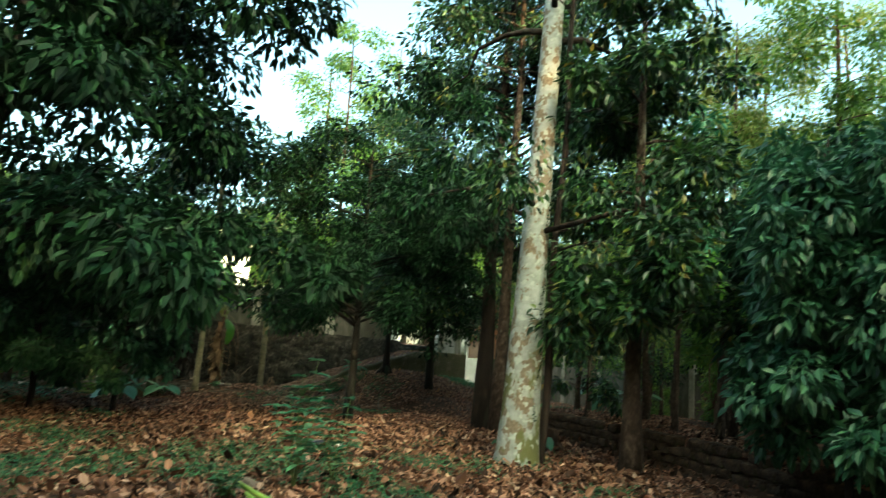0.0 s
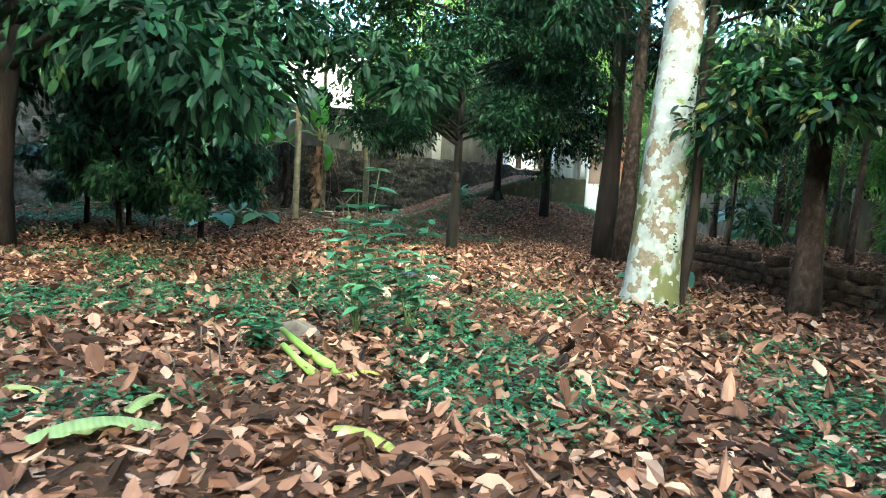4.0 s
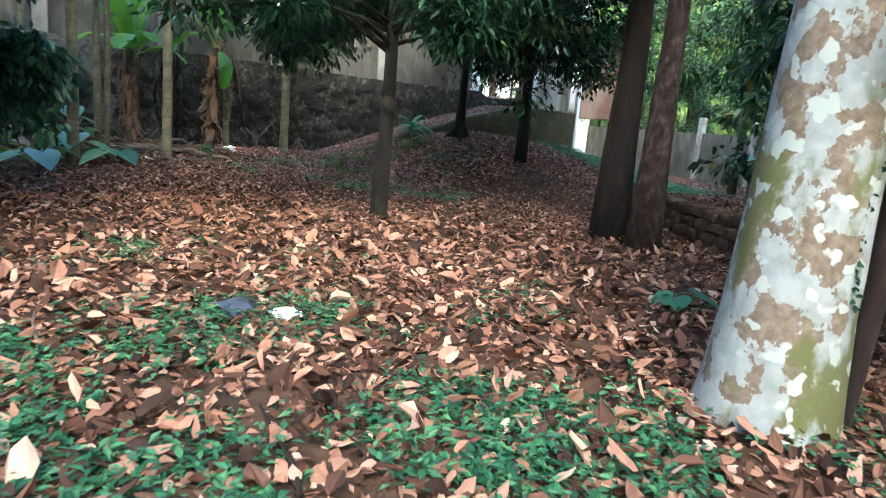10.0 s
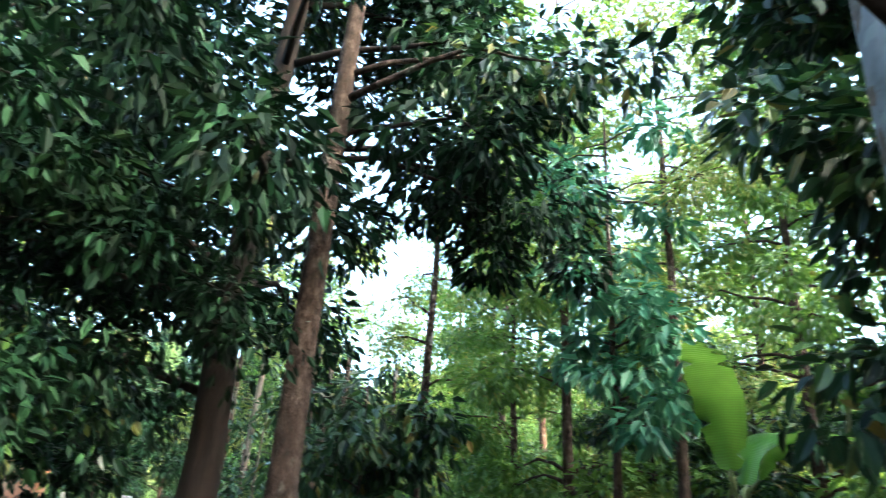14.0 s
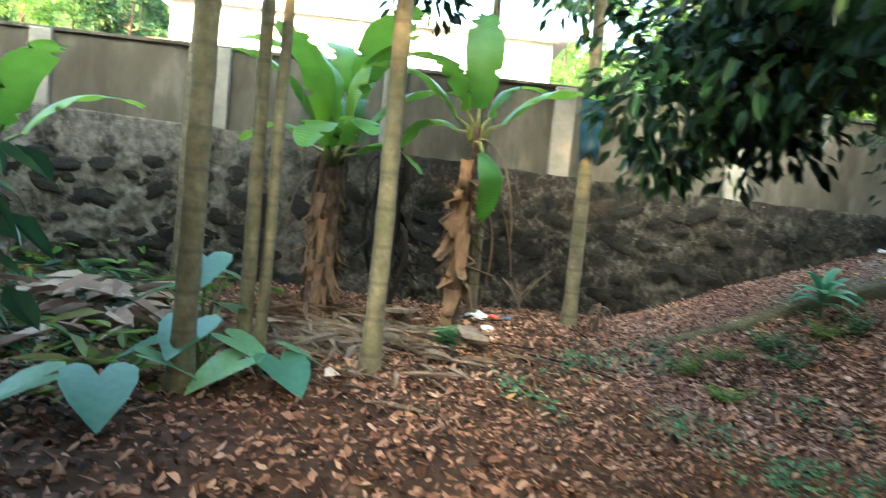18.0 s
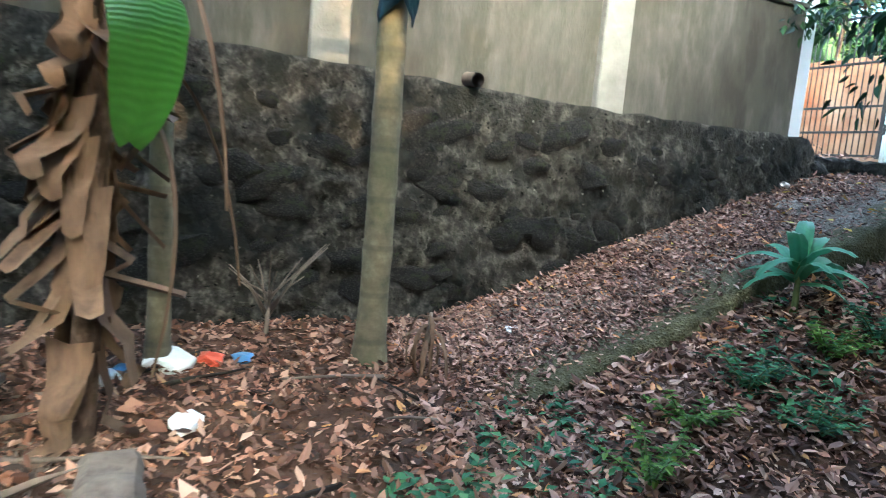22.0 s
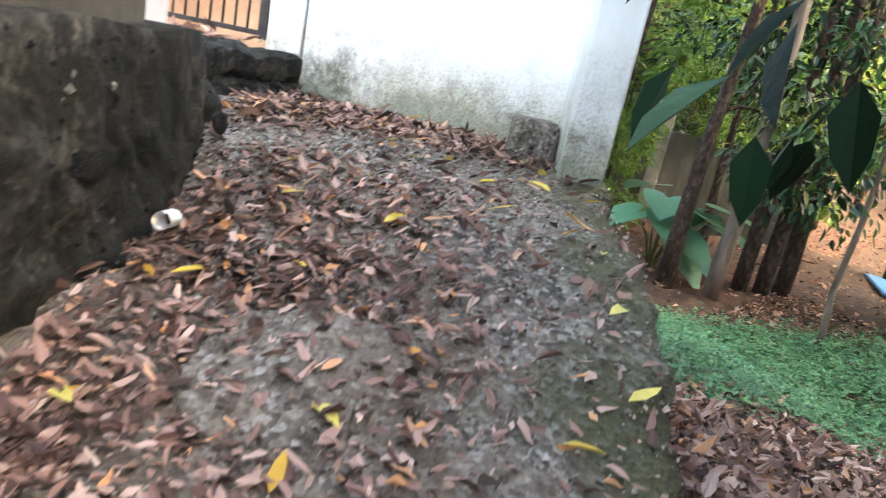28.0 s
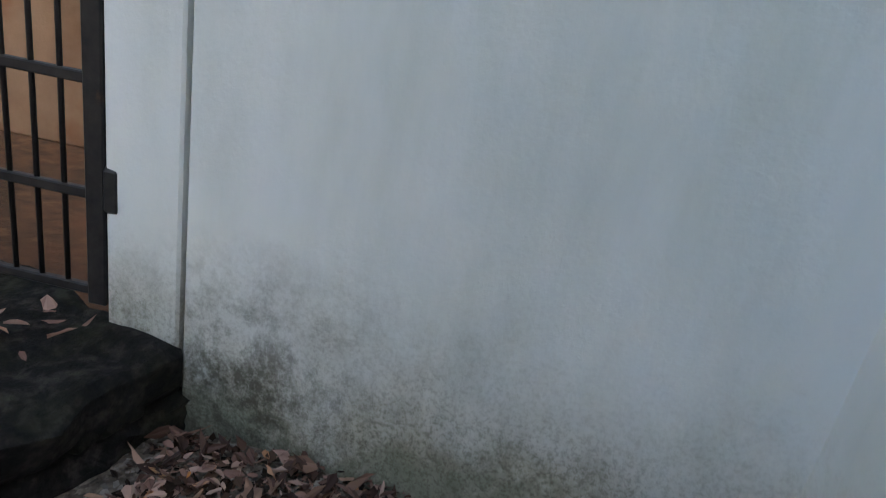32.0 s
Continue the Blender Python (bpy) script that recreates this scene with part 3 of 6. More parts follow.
ground = new("ground", mesh_from("ground", np.stack([GX, GY, GZ], -1).reshape(-1, 3), np.stack([ii, ii + 1, ii + nx + 1, ii + nx], 1), SOIL, True))
tagged(ground, "bare reddish-brown garden soil under leaf litter", "ground", kind="structure")

# ---- ramp ----
rng = np.random.default_rng(11)
ra, nb = np.arange(-2.2, 4.43, 0.06), 34
V, Fc = [], []
for i, a in enumerate(ra):
    e0 = float(ramp_edge(a)) + 0.02 * math.sin(a * 5) + rng.uniform(-0.02, 0.02)
    for j in range(nb):
        b = e0 + ((0.3 if a < 2.5 else 1.1) - e0) * j / (nb - 1)
        rough_z = 0.012 * noise.noise((a * 3, b * 3, 0)) + 0.02 * noise.noise((a * 9, b * 9, 4)) + 0.012 * noise.noise((a * 24, b * 24, 8))
        V.append((a, b, float(ramp_z(a)) + rough_z - (0.03 if j == 0 else 0)))
    V.append((a, e0 + rng.uniform(-0.02, 0.03), float(ramp_z(a)) - 0.2))
    V.append((a, e0 + 0.04, float(ramp_z(a)) - 1.0))
row = nb + 2
for i in range(len(ra) - 1):
    o, q = i * row, (i + 1) * row
    Fc += [[o + j, o + j + 1, q + j + 1, q + j] for j in range(nb - 1)]
    Fc += [[o + nb, o, q, q + nb], [o + nb + 1, o + nb, q + nb, q + nb + 1]]
ramp = new("ramp", mesh_from("ramp", V, Fc, CONCRETE_RAMP, True))
ramp.matrix_basis = WALL
tagged(ramp, "sloping mossy concrete ramp littered with leaves", "ramp", kind="structure")

# ---- retaining wall of rubble below the boundary wall ----


def ledge_z(a):
    return 0.65 - 0.03 * min(a, 0)


RW_A0, RW_A1 = -24.0, 2.98
V, Fc = [], []
na, nzr = 900, 80
for i in range(na):
    a = RW_A0 + (RW_A1 - RW_A0) * (i / (na - 1)) ** 0.7
    zt = ledge_z(a) - (0.0 if a < 2.5 else 0.22 * (a - 2.5) / 0.48)
    for j in range(nzr):
        k = j / (nzr - 1)
        z = zt + (-1.75 - zt) * k
        bf = -0.1 - 0.1 * k + 0.2 * float(step01((a - 2.2) / 0.8)) + 0.12 * float(step01((a - 2.7) / 0.3))
        bumpy = 0.05 * noise.noise((a * 3.1, z * 3.1, 1.0)) + 0.035 * noise.noise((a * 7, z * 7, 2.0)) + 0.028 * noise.noise((a * 15, z * 15, 3.0)) + 0.018 * noise.noise((a * 31, z * 31, 5.0))
        V.append((a, bf + bumpy * min(1, 4 * k + 0.15), z + (0.02 * noise.noise((a * 4, 0, 9)) if j == 0 else 0)))
    V.append((a, 0.34, zt + 0.004))
row = nzr + 1
for i in range(na - 1):
    o, q = i * row, (i + 1) * row
    Fc += [[o + j, q + j, q + j + 1, o + j + 1] for j in range(nzr - 1)]
    Fc += [[o + nzr, q + nzr, q, o]]
o = (na - 1) * row
Fc.append([o + j for j in range(nzr)] + [o + nzr])
wall_retaining = new("wall_retaining", mesh_from("wall_retaining", V, Fc, MORTAR, True))
wall_retaining.matrix_basis = WALL
tagged(wall_retaining, "dark damp rubble retaining wall with rough mortar", "wall", kind="structure")

# ---- precast boundary wall on top ----
boundary_wall = thing("boundary_wall", "stained grey precast concrete boundary wall with pale posts", "wall", at=WALL, kind="structure")
POSTS = [-22.6, -20.35, -18.1, -15.85, -13.6, -11.35, -9.1, -6.85, -4.6, -2.35, 0.05]
panel_top = 1.86
for i, a in enumerate(POSTS):
    z0 = ledge_z(a) - 0.02
    p = part("post", boxed(-0.14, 0.14, -0.075, 0.12, 0, panel_top - z0 + 0.02, 0.012), PILLAR, boundary_wall)
    p.location = (a, 0, z0)
ends = POSTS + [2.38]
for a0, a1 in zip(ends[:-1], ends[1:]):
    z0 = ledge_z((a0 + a1) / 2) + 0.03
    part("panel", boxed(a0 + 0.12, a1 - 0.12, 0.0, 0.06, z0 - 0.1, panel_top - 0.004, 0.004), PANEL, boundary_wall)
part("coping", boxed(POSTS[0], 2.265, -0.03, 0.1, panel_top, panel_top + 0.05, 0.008), PANEL, boundary_wall)

# ---- gate end: pillar, step, gate, white wall and its fin ----
gate_pillar = part("gate_pillar", boxed(2.27, 2.52, 0.08, 0.32, 0.45, 2.75, 0.012), WHITE_FIN)
gate_pillar.matrix_basis = WALL
tagged(gate_pillar, "white painted pillar ending the boundary wall", "pillar", kind="structure")
wall_white = thing("wall_white", "mildewed whitewashed compound wall", "wall", at=WALL, kind="structure")


def slab(name, p0, p1, thick, z0, z1, mat, parent, label=""):
    """A wall slab between two plan points, its face on the line and its body to the right of it."""
    d = Vector((p1[0] - p0[0], p1[1] - p0[1], 0))
    n = Vector((d.y, -d.x, 0)).normalized() * thick
    bm = bmesh.new()
    q = [Vector((*p0, 0)), Vector((*p1, 0)), Vector((*p1, 0)) + n, Vector((*p0, 0)) + n]
    vs = [bm.verts.new((v.x, v.y, z)) for z in (z0, z1) for v in q]
    for f in ((0, 3, 2, 1), (4, 5, 6, 7), (0, 1, 5, 4), (1, 2, 6, 5), (2, 3, 7, 6), (3, 0, 4, 7)):
        bm.faces.new([vs[i] for i in f])
    bmesh.ops.bevel(bm, geom=bm.edges[:], offset=0.008, segments=1, affect="EDGES")
    ob = part(name, bm, mat, parent, label)
    return ob


WW0, WW1 = (4.44, 0.31), (4.2, -1.262)
w = slab("wall_face", WW1, WW0, 0.22, 0, 3.1, WHITE, wall_white)
w.location = (0, 0, 0.0)
slab("gate_jamb", (4.45, 0.33), (4.48, 0.56), 0.22, 0.3, 3.1, WHITE, wall_white, "white jamb beside the gate")
slab("buttress", (4.35, -1.44), (3.31, -1.44), 0.19, -0.1, 3.1, WHITE, wall_white, "projecting whitewashed buttress")
# thin sheet over the inner face, greyer and darker than the other faces
part("buttress_face", boxed(3.32, 4.2, -1.441, -1.436, 0.26, 3.09, 0.002), surface("streaked_grey_whitewash", [(0.3, (0.2, 0.19, 0.17)), (0.55, (0.34, 0.33, 0.31)), (0.75, (0.46, 0.46, 0.45))], 6, 10, (0.1, 0.085, 0.06), 2.2, (0.5, 0.64), 0.9, 45, 0.5, 0.01, (1, 1, 0.16)), wall_white, "grey inner face with vertical streaks")
part("buttress_footing", boxed(3.24, 4.4, -1.5, -1.2, -0.75, 0.33, 0.03), CONCRETE_RAMP, wall_white, "rough concrete footing")
slab("far_wall", (4.5, -1.44), (4.42, -1.44), 0.2, -0.6, 3.1, WHITE_FIN, wall_white)

step_block = thing("gate_step", "dark worn laterite step below the gate covered with leaves", "step", at=WALL @ Matrix.Translation((4.45, 0.31, 0)) @ Matrix.Rotation(radians(-18), 4, "Z") @ Matrix.Translation((-4.45, -0.31, 0)), kind="structure")


def rough_block(x0, x1, y0, y1, z0, z1, amp, cuts=9):
    """A block with a worn, uneven skin."""
    bm = boxed(x0, x1, y0, y1, z0, z1, 0.03)
    bmesh.ops.subdivide_edges(bm, edges=[e for e in bm.edges if e.calc_length() > 0.15], cuts=cuts, use_grid_fill=True)
    for v in bm.verts:
        v.co += Vector(noise.noise_vector(v.co * 5)) * amp + Vector(noise.noise_vector(v.co * 14)) * amp * 0.7 + Vector(noise.noise_vector(v.co * 34)) * amp * 0.4
    return bm


part("step_top", rough_block(2.75, 4.47, 0.3, 2.3, 0.4, 0.55, 0.03, 20), STONE, step_block)
part("step_face", rough_block(2.8, 4.5, 0.3, 2.2, -0.2, 0.41, 0.05, 20), STONE, step_block)
rs = np.random.default_rng(5)
bm = bmesh.new()
bmesh.ops.create_icosphere(bm, subdivisions=3, radius=0.13)
for v in bm.verts:
    v.co = Vector((v.co.x * 1.1, v.co.y, v.co.z * 0.9)) * (1 + 0.25 * noise.noise(v.co * 6) + 0.08 * noise.noise(v.co * 22))
p = part("haunch", bm, MORTAR, wall_retaining, "smooth rounded cement lump", True)
p.location = (3.04, 0.27, 0.36)
for k in range(14):
    bm = boxed(-0.07, 0.07, -0.035, 0.035, -0.035, 0.035, 0.018)
    for v in bm.verts:
        v.co *= 1 + 0.35 * noise.noise(v.co * 9 + Vector((k * 3, 0, 0)))
    p = part("stone", bm, STONE, step_block)
    p.location = (2.9 + k * 0.105 + rs.uniform(-0.03, 0.03), 0.335, rs.uniform(0.28, 0.44))

gate = thing("gate", "black iron bar gate, closed, rust showing at the foot", "gate", at=WALL @ Matrix.Translation((4.5, 0.56, 0.6)))
GH = 1.75
part("stile", boxed(-0.025, 0.025, 0.0, 0.055, 0.0, GH, 0.004), IRON, gate)
part("stile", boxed(-0.025, 0.025, 1.85, 1.905, 0.0, GH, 0.004), IRON, gate)
for z in (0.02, 0.31, 0.62, 1.15, GH - 0.04):
    part("rail", boxed(-0.012, 0.012, 0.055, 1.85, z, z + 0.03, 0.004), IRON, gate)
bar = None
for k in range(22):
    me = bar.data if bar else tubes("bar", [([(0, 0, 0.02), (0, 0, GH)], [0.0075, 0.0075], 8)], IRON)
    bar = part("bar", me, IRON, gate)
    bar.location = (0.0, 0.13 + 0.08 * k, 0)
part("latch", boxed(-0.03, 0.03, -0.05, 0.01, 0.28, 0.42, 0.015), IRON, gate)

wall_neighbour = part("wall_neighbour", boxed(6.6, 6.8, 0.2, 6.0, 0.3, 2.3, 0.01), surface("mud_stained_plaster", [(0.3, (0.2, 0.11, 0.065)), (0.6, (0.33, 0.21, 0.14)), (0.8, (0.42, 0.35, 0.29))], 1.2, 8, (0.2, 0.075, 0.035), 0.7, (0.42, 0.6), 0.9, 40, 0.4, 0.01))
wall_neighbour.matrix_basis = WALL
tagged(wall_neighbour, "plastered wall behind the gate stained with red mud", "wall", kind="structure")
concrete_block = part("concrete_block", boxed(-0.11, 0.11, -0.11, 0.11, 0, 0.22, 0.02), CONCRETE_RAMP)
concrete_block.matrix_basis = WALL @ pose(3.82, -1.12, 0.3, 0, 0, 8)
tagged(concrete_block, "rough grey concrete block on the ramp beside the buttress", "block")

# ---- trees ----


def bent(rng, x0, h, lean=(0, 0), wob=0.04, n=12, z0=-0.15):
    k = np.linspace(0, 1, n)
    p = np.stack([x0[0] + lean[0] * k + wob * np.cumsum(rng.normal(0, 1, n)) * 0.35, x0[1] + lean[1] * k + wob * np.cumsum(rng.normal(0, 1, n)) * 0.35, z0 + (h - z0) * k], 1)
    p[:2, :2] = np.array(x0[:2])
    return p


def limbs(rng, path, radii, count, lo, hi, length, droop=0.0, sides=6):
    """Limbs leaving a trunk between two fractions of its height. Returns tubes and their ends."""
    specs, endsl = [], []
    for k in range(count):
        f = rng.uniform(lo, hi)
        i = f * (len(path) - 1)
        p = path[int(i)] + (path[min(int(i) + 1, len(path) - 1)] - path[int(i)]) * (i % 1)
        az = k * 2.4 + rng.uniform(-0.5, 0.5)
        L = length * rng.uniform(0.6, 1.15)
        s = np.linspace(0, 1, 6)[:, None]
        out = np.array([math.cos(az), math.sin(az), 0])
        pts = p + out * L * s + np.array([0, 0, 1]) * L * (0.5 * s - (0.35 + droop) * s * s) + rng.normal(0, 0.04 * L, (6, 3)) * s
        r0 = max(0.012, radii[min(int(i), len(radii) - 1)] * 0.4)
        specs.append((pts, np.linspace(r0, 0.006, 6), sides))
        endsl += [pts[5], pts[4], pts[3]]
    return specs, np.array(endsl)


TREE_KIND = {}


def tree_kind(key, seed, h, r, lean, bark, leaf_mat, crown_lo, limb_n, limb_len, clump, per, ll, lw, droop=0.5, flare=1.6, extra=0, plain=False):
    """Build the meshes of one sort of tree: trunk, limbs, crown."""
    rng = np.random.default_rng(seed)
    path = bent(rng, (0, 0), h, lean, 0.03 * h / 6)
    k = np.linspace(0, 1, len(path))
    rad = r * (1 - 0.75 * k)
    rad[0], rad[1] = r * flare, r * (1 + (flare - 1) * 0.25)
    trunk = mesh_from("trunk", *tube(path, rad, 14, 0.04, rng), bark, True)
    specs, en = limbs(rng, path, rad, limb_n, crown_lo, 0.97, limb_len, 0.15)
    lm = tubes("branchwork", specs, bark) if plain else [tubes("limb", [q], bark) for q in specs]
    cs = [en[rng.integers(len(en))] + rng.normal(0, 0.25 * clump + 0.1, 3) for _ in range(extra)]
    cen = np.concatenate([en, np.array(cs).reshape(-1, 3)]) if extra else en
    crown = foliage("crown", rng, cen, clump * rng.uniform(0.6, 1.2, len(cen)), per, ll, lw, leaf_mat, droop, plain)
    TREE_KIND[key] = (trunk, lm, crown)


def plant_tree(key, x, y, label, group="", scale=1.0, turn=0.0, z=None, name="tree", tilt=(0, 0), trunk=None, cat="tree"):
    e = thing(name, label, cat, group, Matrix.Translation((x, y, gz(x, y) if z is None else z)) @ Euler((radians(tilt[0]), radians(tilt[1]), radians(turn))).to_matrix().to_4x4() @ Matrix.Scale(scale, 4))
    t, l, c = TREE_KIND[key]
    part("trunk", trunk or t, None, e)
    if isinstance(l, list):
        for q in l:
            part("limb", q, None, e)
    else:
        tagged(part("branchwork", l, None, e), kind="stuff")
    part("crown", c, None, e)
    return e


tree_kind("big_dark", 21, 9.0, 0.14, (0.3, 0.2), BARK_DARK, LEAF_SHADED, 0.22, 38, 3.6, 0.8, 170, 0.2, 0.085, 0.6, 1.5, 170)
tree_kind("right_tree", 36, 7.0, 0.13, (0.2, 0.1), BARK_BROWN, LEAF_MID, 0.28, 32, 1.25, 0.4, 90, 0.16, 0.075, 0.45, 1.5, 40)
tree_kind("mid_crown", 24, 6.0, 0.1, (0.0, 0.1), BARK_BLACK, LEAF_SHADED, 0.34, 50, 2.4, 0.42, 125, 0.115, 0.052, 0.4, 1.2, 90)
tree_kind("mound_crown", 39, 8.5, 0.11, (0.0, 0.1), BARK_BLACK, LEAF_MID, 0.24, 50, 2.2, 0.45, 100, 0.13, 0.06, 0.45, 1.2, 120)
tree_kind("edge_tree", 29, 6.5, 0.092, (0.1, 0.05), BARK_DARK, LEAF_MID, 0.8, 12, 1.2, 0.45, 60, 0.15, 0.06, 0.5, 1.7, 0)
tree_kind("tall_bare", 25, 13.0, 0.17, (0.2, -0.1), BARK_DARK, LEAF_SHADED, 0.26, 44, 2.7, 0.62, 130, 0.19, 0.085, 0.6, 1.5, 90, True)
tree_kind("tall_thin", 32, 12.0, 0.135, (0.15, -0.1), BARK_BROWN, LEAF_MID, 0.45, 30, 2.0, 0.5, 85, 0.17, 0.08, 0.6, 1.5, 40, True)
tree_kind("far_bushy", 33, 8.0, 0.085, (0.2, -0.2), BARK_BROWN, LEAF_MID, 0.12, 34, 1.5, 0.46, 72, 0.17, 0.085, 0.5, 1.5, 26, True)
tree_kind("far_dark", 34, 10.0, 0.11, (0.2, 0.2), BARK_DARK, LEAF_SHADED, 0.18, 32, 1.9, 0.55, 78, 0.2, 0.1, 0.6, 1.5, 30, True)
tree_kind("far_light", 23, 11.0, 0.09, (-0.3, 0.2), BARK_BROWN, LEAF_LIGHT, 0.15, 34, 1.6, 0.48, 74, 0.15, 0.075, 0.5, 1.4, 26, True)
tree_kind("far_yellowish", 26, 11.0, 0.1, (0.3, 0.3), BARK_BROWN, LEAF_YELLOWISH, 0.22, 30, 1.4, 0.5, 80, 0.12, 0.045, 0.5, 1.4, 30, True)
tree_kind("sapling", 27, 3.2, 0.03, (0.1, 0.1), BARK_BROWN, LEAF_MID, 0.12, 18, 0.9, 0.38, 36, 0.19, 0.085, 0.7, 1.3, 12)
tree_kind("sapling_blue", 35, 3.0, 0.028, (0.1, 0.0), BARK_BROWN, LEAF_BLUEGREEN, 0.12, 18, 0.8, 0.36, 32, 0.2, 0.09, 0.7, 1.3, 12)
tree_kind("sapling_light", 28, 4.2, 0.032, (0.1, -0.1), BARK_BROWN, LEAF_LIGHT, 0.15, 20, 1.0, 0.4, 36, 0.16, 0.06, 0.55, 1.3, 12)

tree_kind("whorled", 38, 6.5, 0.06, (0.2, 0.1), BARK_BROWN, LEAF_BLUEGREEN, 0.34, 22, 0.75, 0.3, 26, 0.2, 0.085, 0.45, 1.3, 4)
tree_kind("leafy_small", 37, 3.9, 0.045, (0.1, 0.1), BARK_DARK, LEAF_BUSH, 0.16, 28, 0.8, 0.3, 70, 0.15, 0.07, 0.6, 1.3, 50)

# trees of the yard
big_tree = plant_tree("big_dark", -4.6, -2.0, "large dark tree with a dense drooping crown and reddish trunk", scale=1.12, turn=25)
rng = np.random.default_rng(31)
k = np.linspace(0, 1, 40) ** 1.5
lp = np.stack([0.35 * k, 0.2 * k, -0.2 + 9.7 * k], 1)
lr = np.interp(lp[:, 2], [0, 0.15, 0.5, 1.0, 1.6, 2.6, 4.0, 9.5], [0.33, 0.3, 0.275, 0.255, 0.24, 0.205, 0.18, 0.12])
lichen_trunk = mesh_from("trunk", *tube(lp, lr, 30, 0.012, rng), LICHEN, True)
sp, en = limbs(rng, lp, lr, 16, 0.75, 0.98, 2.8, 0.25, 7)
lich_tree = thing("lichen_tree", "leaning tree with white lichen-patched bark and mossy foot", "tree", at=(3.56, -1.02, BASE))
part("trunk", lichen_trunk, None, lich_tree)
for q in sp:
    part("limb", tubes("limb", [q], BARK_DARK), None, lich_tree)
part("crown", foliage("crown", rng, en, 0.6 * rng.uniform(0.6, 1.2, len(en)), 45, 0.2, 0.05, LEAF_SHADED, 0.5), None, lich_tree)
lp2 = lp + np.array([0.31, 0.2, 0]) + 0.03 * np.sin(lp[:, 2:3] * 1.7) * np.array([[1, 0.6, 0]])
dark_stem = thing("thin_tree", "thin dark trunk close beside the lichen-covered tree", "tree", at=(3.56, -1.2, BASE))
part("trunk", mesh_from("trunk", *tube(lp2, 0.06 * (1 - 0.5 * k), 10, 0.06, rng), BARK_DARK, True), None, dark_stem)
for q in limbs(rng, lp2, 0.06 * (1 - 0.5 * k), 8, 0.45, 0.97, 1.5, 0.2, 6)[0]:
    part("limb", tubes("limb", [q], BARK_DARK), None, dark_stem)
plant_tree("right_tree", 5.1, -0.9, "tree with reddish-brown trunk and bushy green crown beside the laterite wall", turn=40)
twin_a = plant_tree("tall_bare", 2.74, 4.05, "tall straight trunk, dark bark, leafy from half its height", "twin trunks", 1.0, 10)
twin_b = plant_tree("tall_thin", 3.12, 3.18, "tall straight brown trunk spotted with pale lichen", "twin trunks", 1.0, 70)
mid_tree = plant_tree("mid_crown", 0.0, 3.4, "small dark tree with a knotted trunk and low wide crown", turn=0, z=-1.42)
mound_tree = plant_tree("mound_crown", 0.85, 8.9, "dark forked tree growing on the mound", turn=120)
edge_tree = plant_tree("edge_tree", -0.6, 9.6, "dark-trunked tree with spreading roots at the edge of the ramp", z=-0.5)
part("limb", tubes("limb", [([(0.02, 0, 0.55), (0.2, -0.02, 0.75), (0.42, -0.04, 1.05), (0.5, -0.05, 1.14)], [0.06, 0.06, 0.055, 0.045], 9)], BARK_BLACK), None, mound_tree, "broken black stub")
kb = bmesh.new()
bmesh.ops.create_icosphere(kb, subdivisions=3, radius=0.09)
for v in kb.verts:
    v.co = Vector((v.co.x, v.co.y, v.co.z * 1.2)) * (1 + 0.3 * noise.noise(v.co * 11))
part("knot", kb, BARK_DARK, mid_tree, "swollen knot", True).location = (0.02, 0.0, 1.4)
br = np.random.default_rng(91)


def add_bough(tree, pts, n, spread, size, mat, per=34):
    pts = np.array(pts, float)
    part("bough", tubes("bough", [(pts, np.linspace(0.045, 0.012, len(pts)), 7)], BARK_DARK), None, tree)
    c = pts[1:][br.integers(len(pts) - 1, size=n)] + np.clip(br.normal(0, 1, (n, 3)), -1.4, 1.4) * np.array(spread)
    part("bough_leaves", foliage("bough_leaves", br, c, np.full(n, size), per, 0.12, 0.052, mat, 0.6), None, tree)


add_bough(big_tree, [(0.1, 0, 2.6), (1.0, 0.0, 2.7), (2.0, -0.2, 2.2), (2.5, -0.3, 1.7)], 22, (0.4, 0.5, 0.35), 0.42, LEAF_BUSH, 50)
plant_tree("whorled", 6.5, 3.1, "slender tree with tiers of bluish glossy leaves", turn=40)
tree_kind("understory", 44, 3.6, 0.05, (0.1, 0.1), BARK_DARK, LEAF_LIGHT, 0.1, 28, 1.0, 0.32, 60, 0.16, 0.07, 0.5, 1.3, 30, True)
tree_kind("understory_dark", 45, 4.4, 0.06, (0.1, -0.1), BARK_DARK, LEAF_MID, 0.08, 32, 1.2, 0.36, 70, 0.17, 0.075, 0.5, 1.3, 40, True)
for q, (x, y, sc) in enumerate([(9.0, 7.6, 0.8), (10.0, 5.6, 1.0), (9.4, 9.0, 1.0), (9.6, 3.4, 0.9),
                                (8.2, 15.2, 0.7), (10.2, 16.2, 0.9), (12.6, 13.6, 0.9), (13.4, 15.6, 1.1), (9.4, 18.0, 1.1)]):
    plant_tree(("understory", "understory_dark")[q % 2], x, y, "bushy young tree of the undergrowth with leaves to the ground", "undergrowth trees", sc, 47 * q)
for x, y, sc, tu, kind in [(13.0, 5.4, 1.1, 80, "far_light"), (-4.2, 13.2 + 2.6, 1.25, 20, "far_light"), (9.2, 2.6, 0.95, 210, "far_light")]:
    plant_tree(kind, x, y, "slender woodland tree with light green leaves", "woodland trees", sc, tu)
plant_tree("far_yellowish", 6.6, 6.9, "feathery yellowish-green tree behind the laterite wall", turn=15, scale=0.9)
plant_tree("leafy_small", -3.6, 0.8, "small dark leafy tree with low-hanging twigs", "small leafy trees", 1.0, 30)
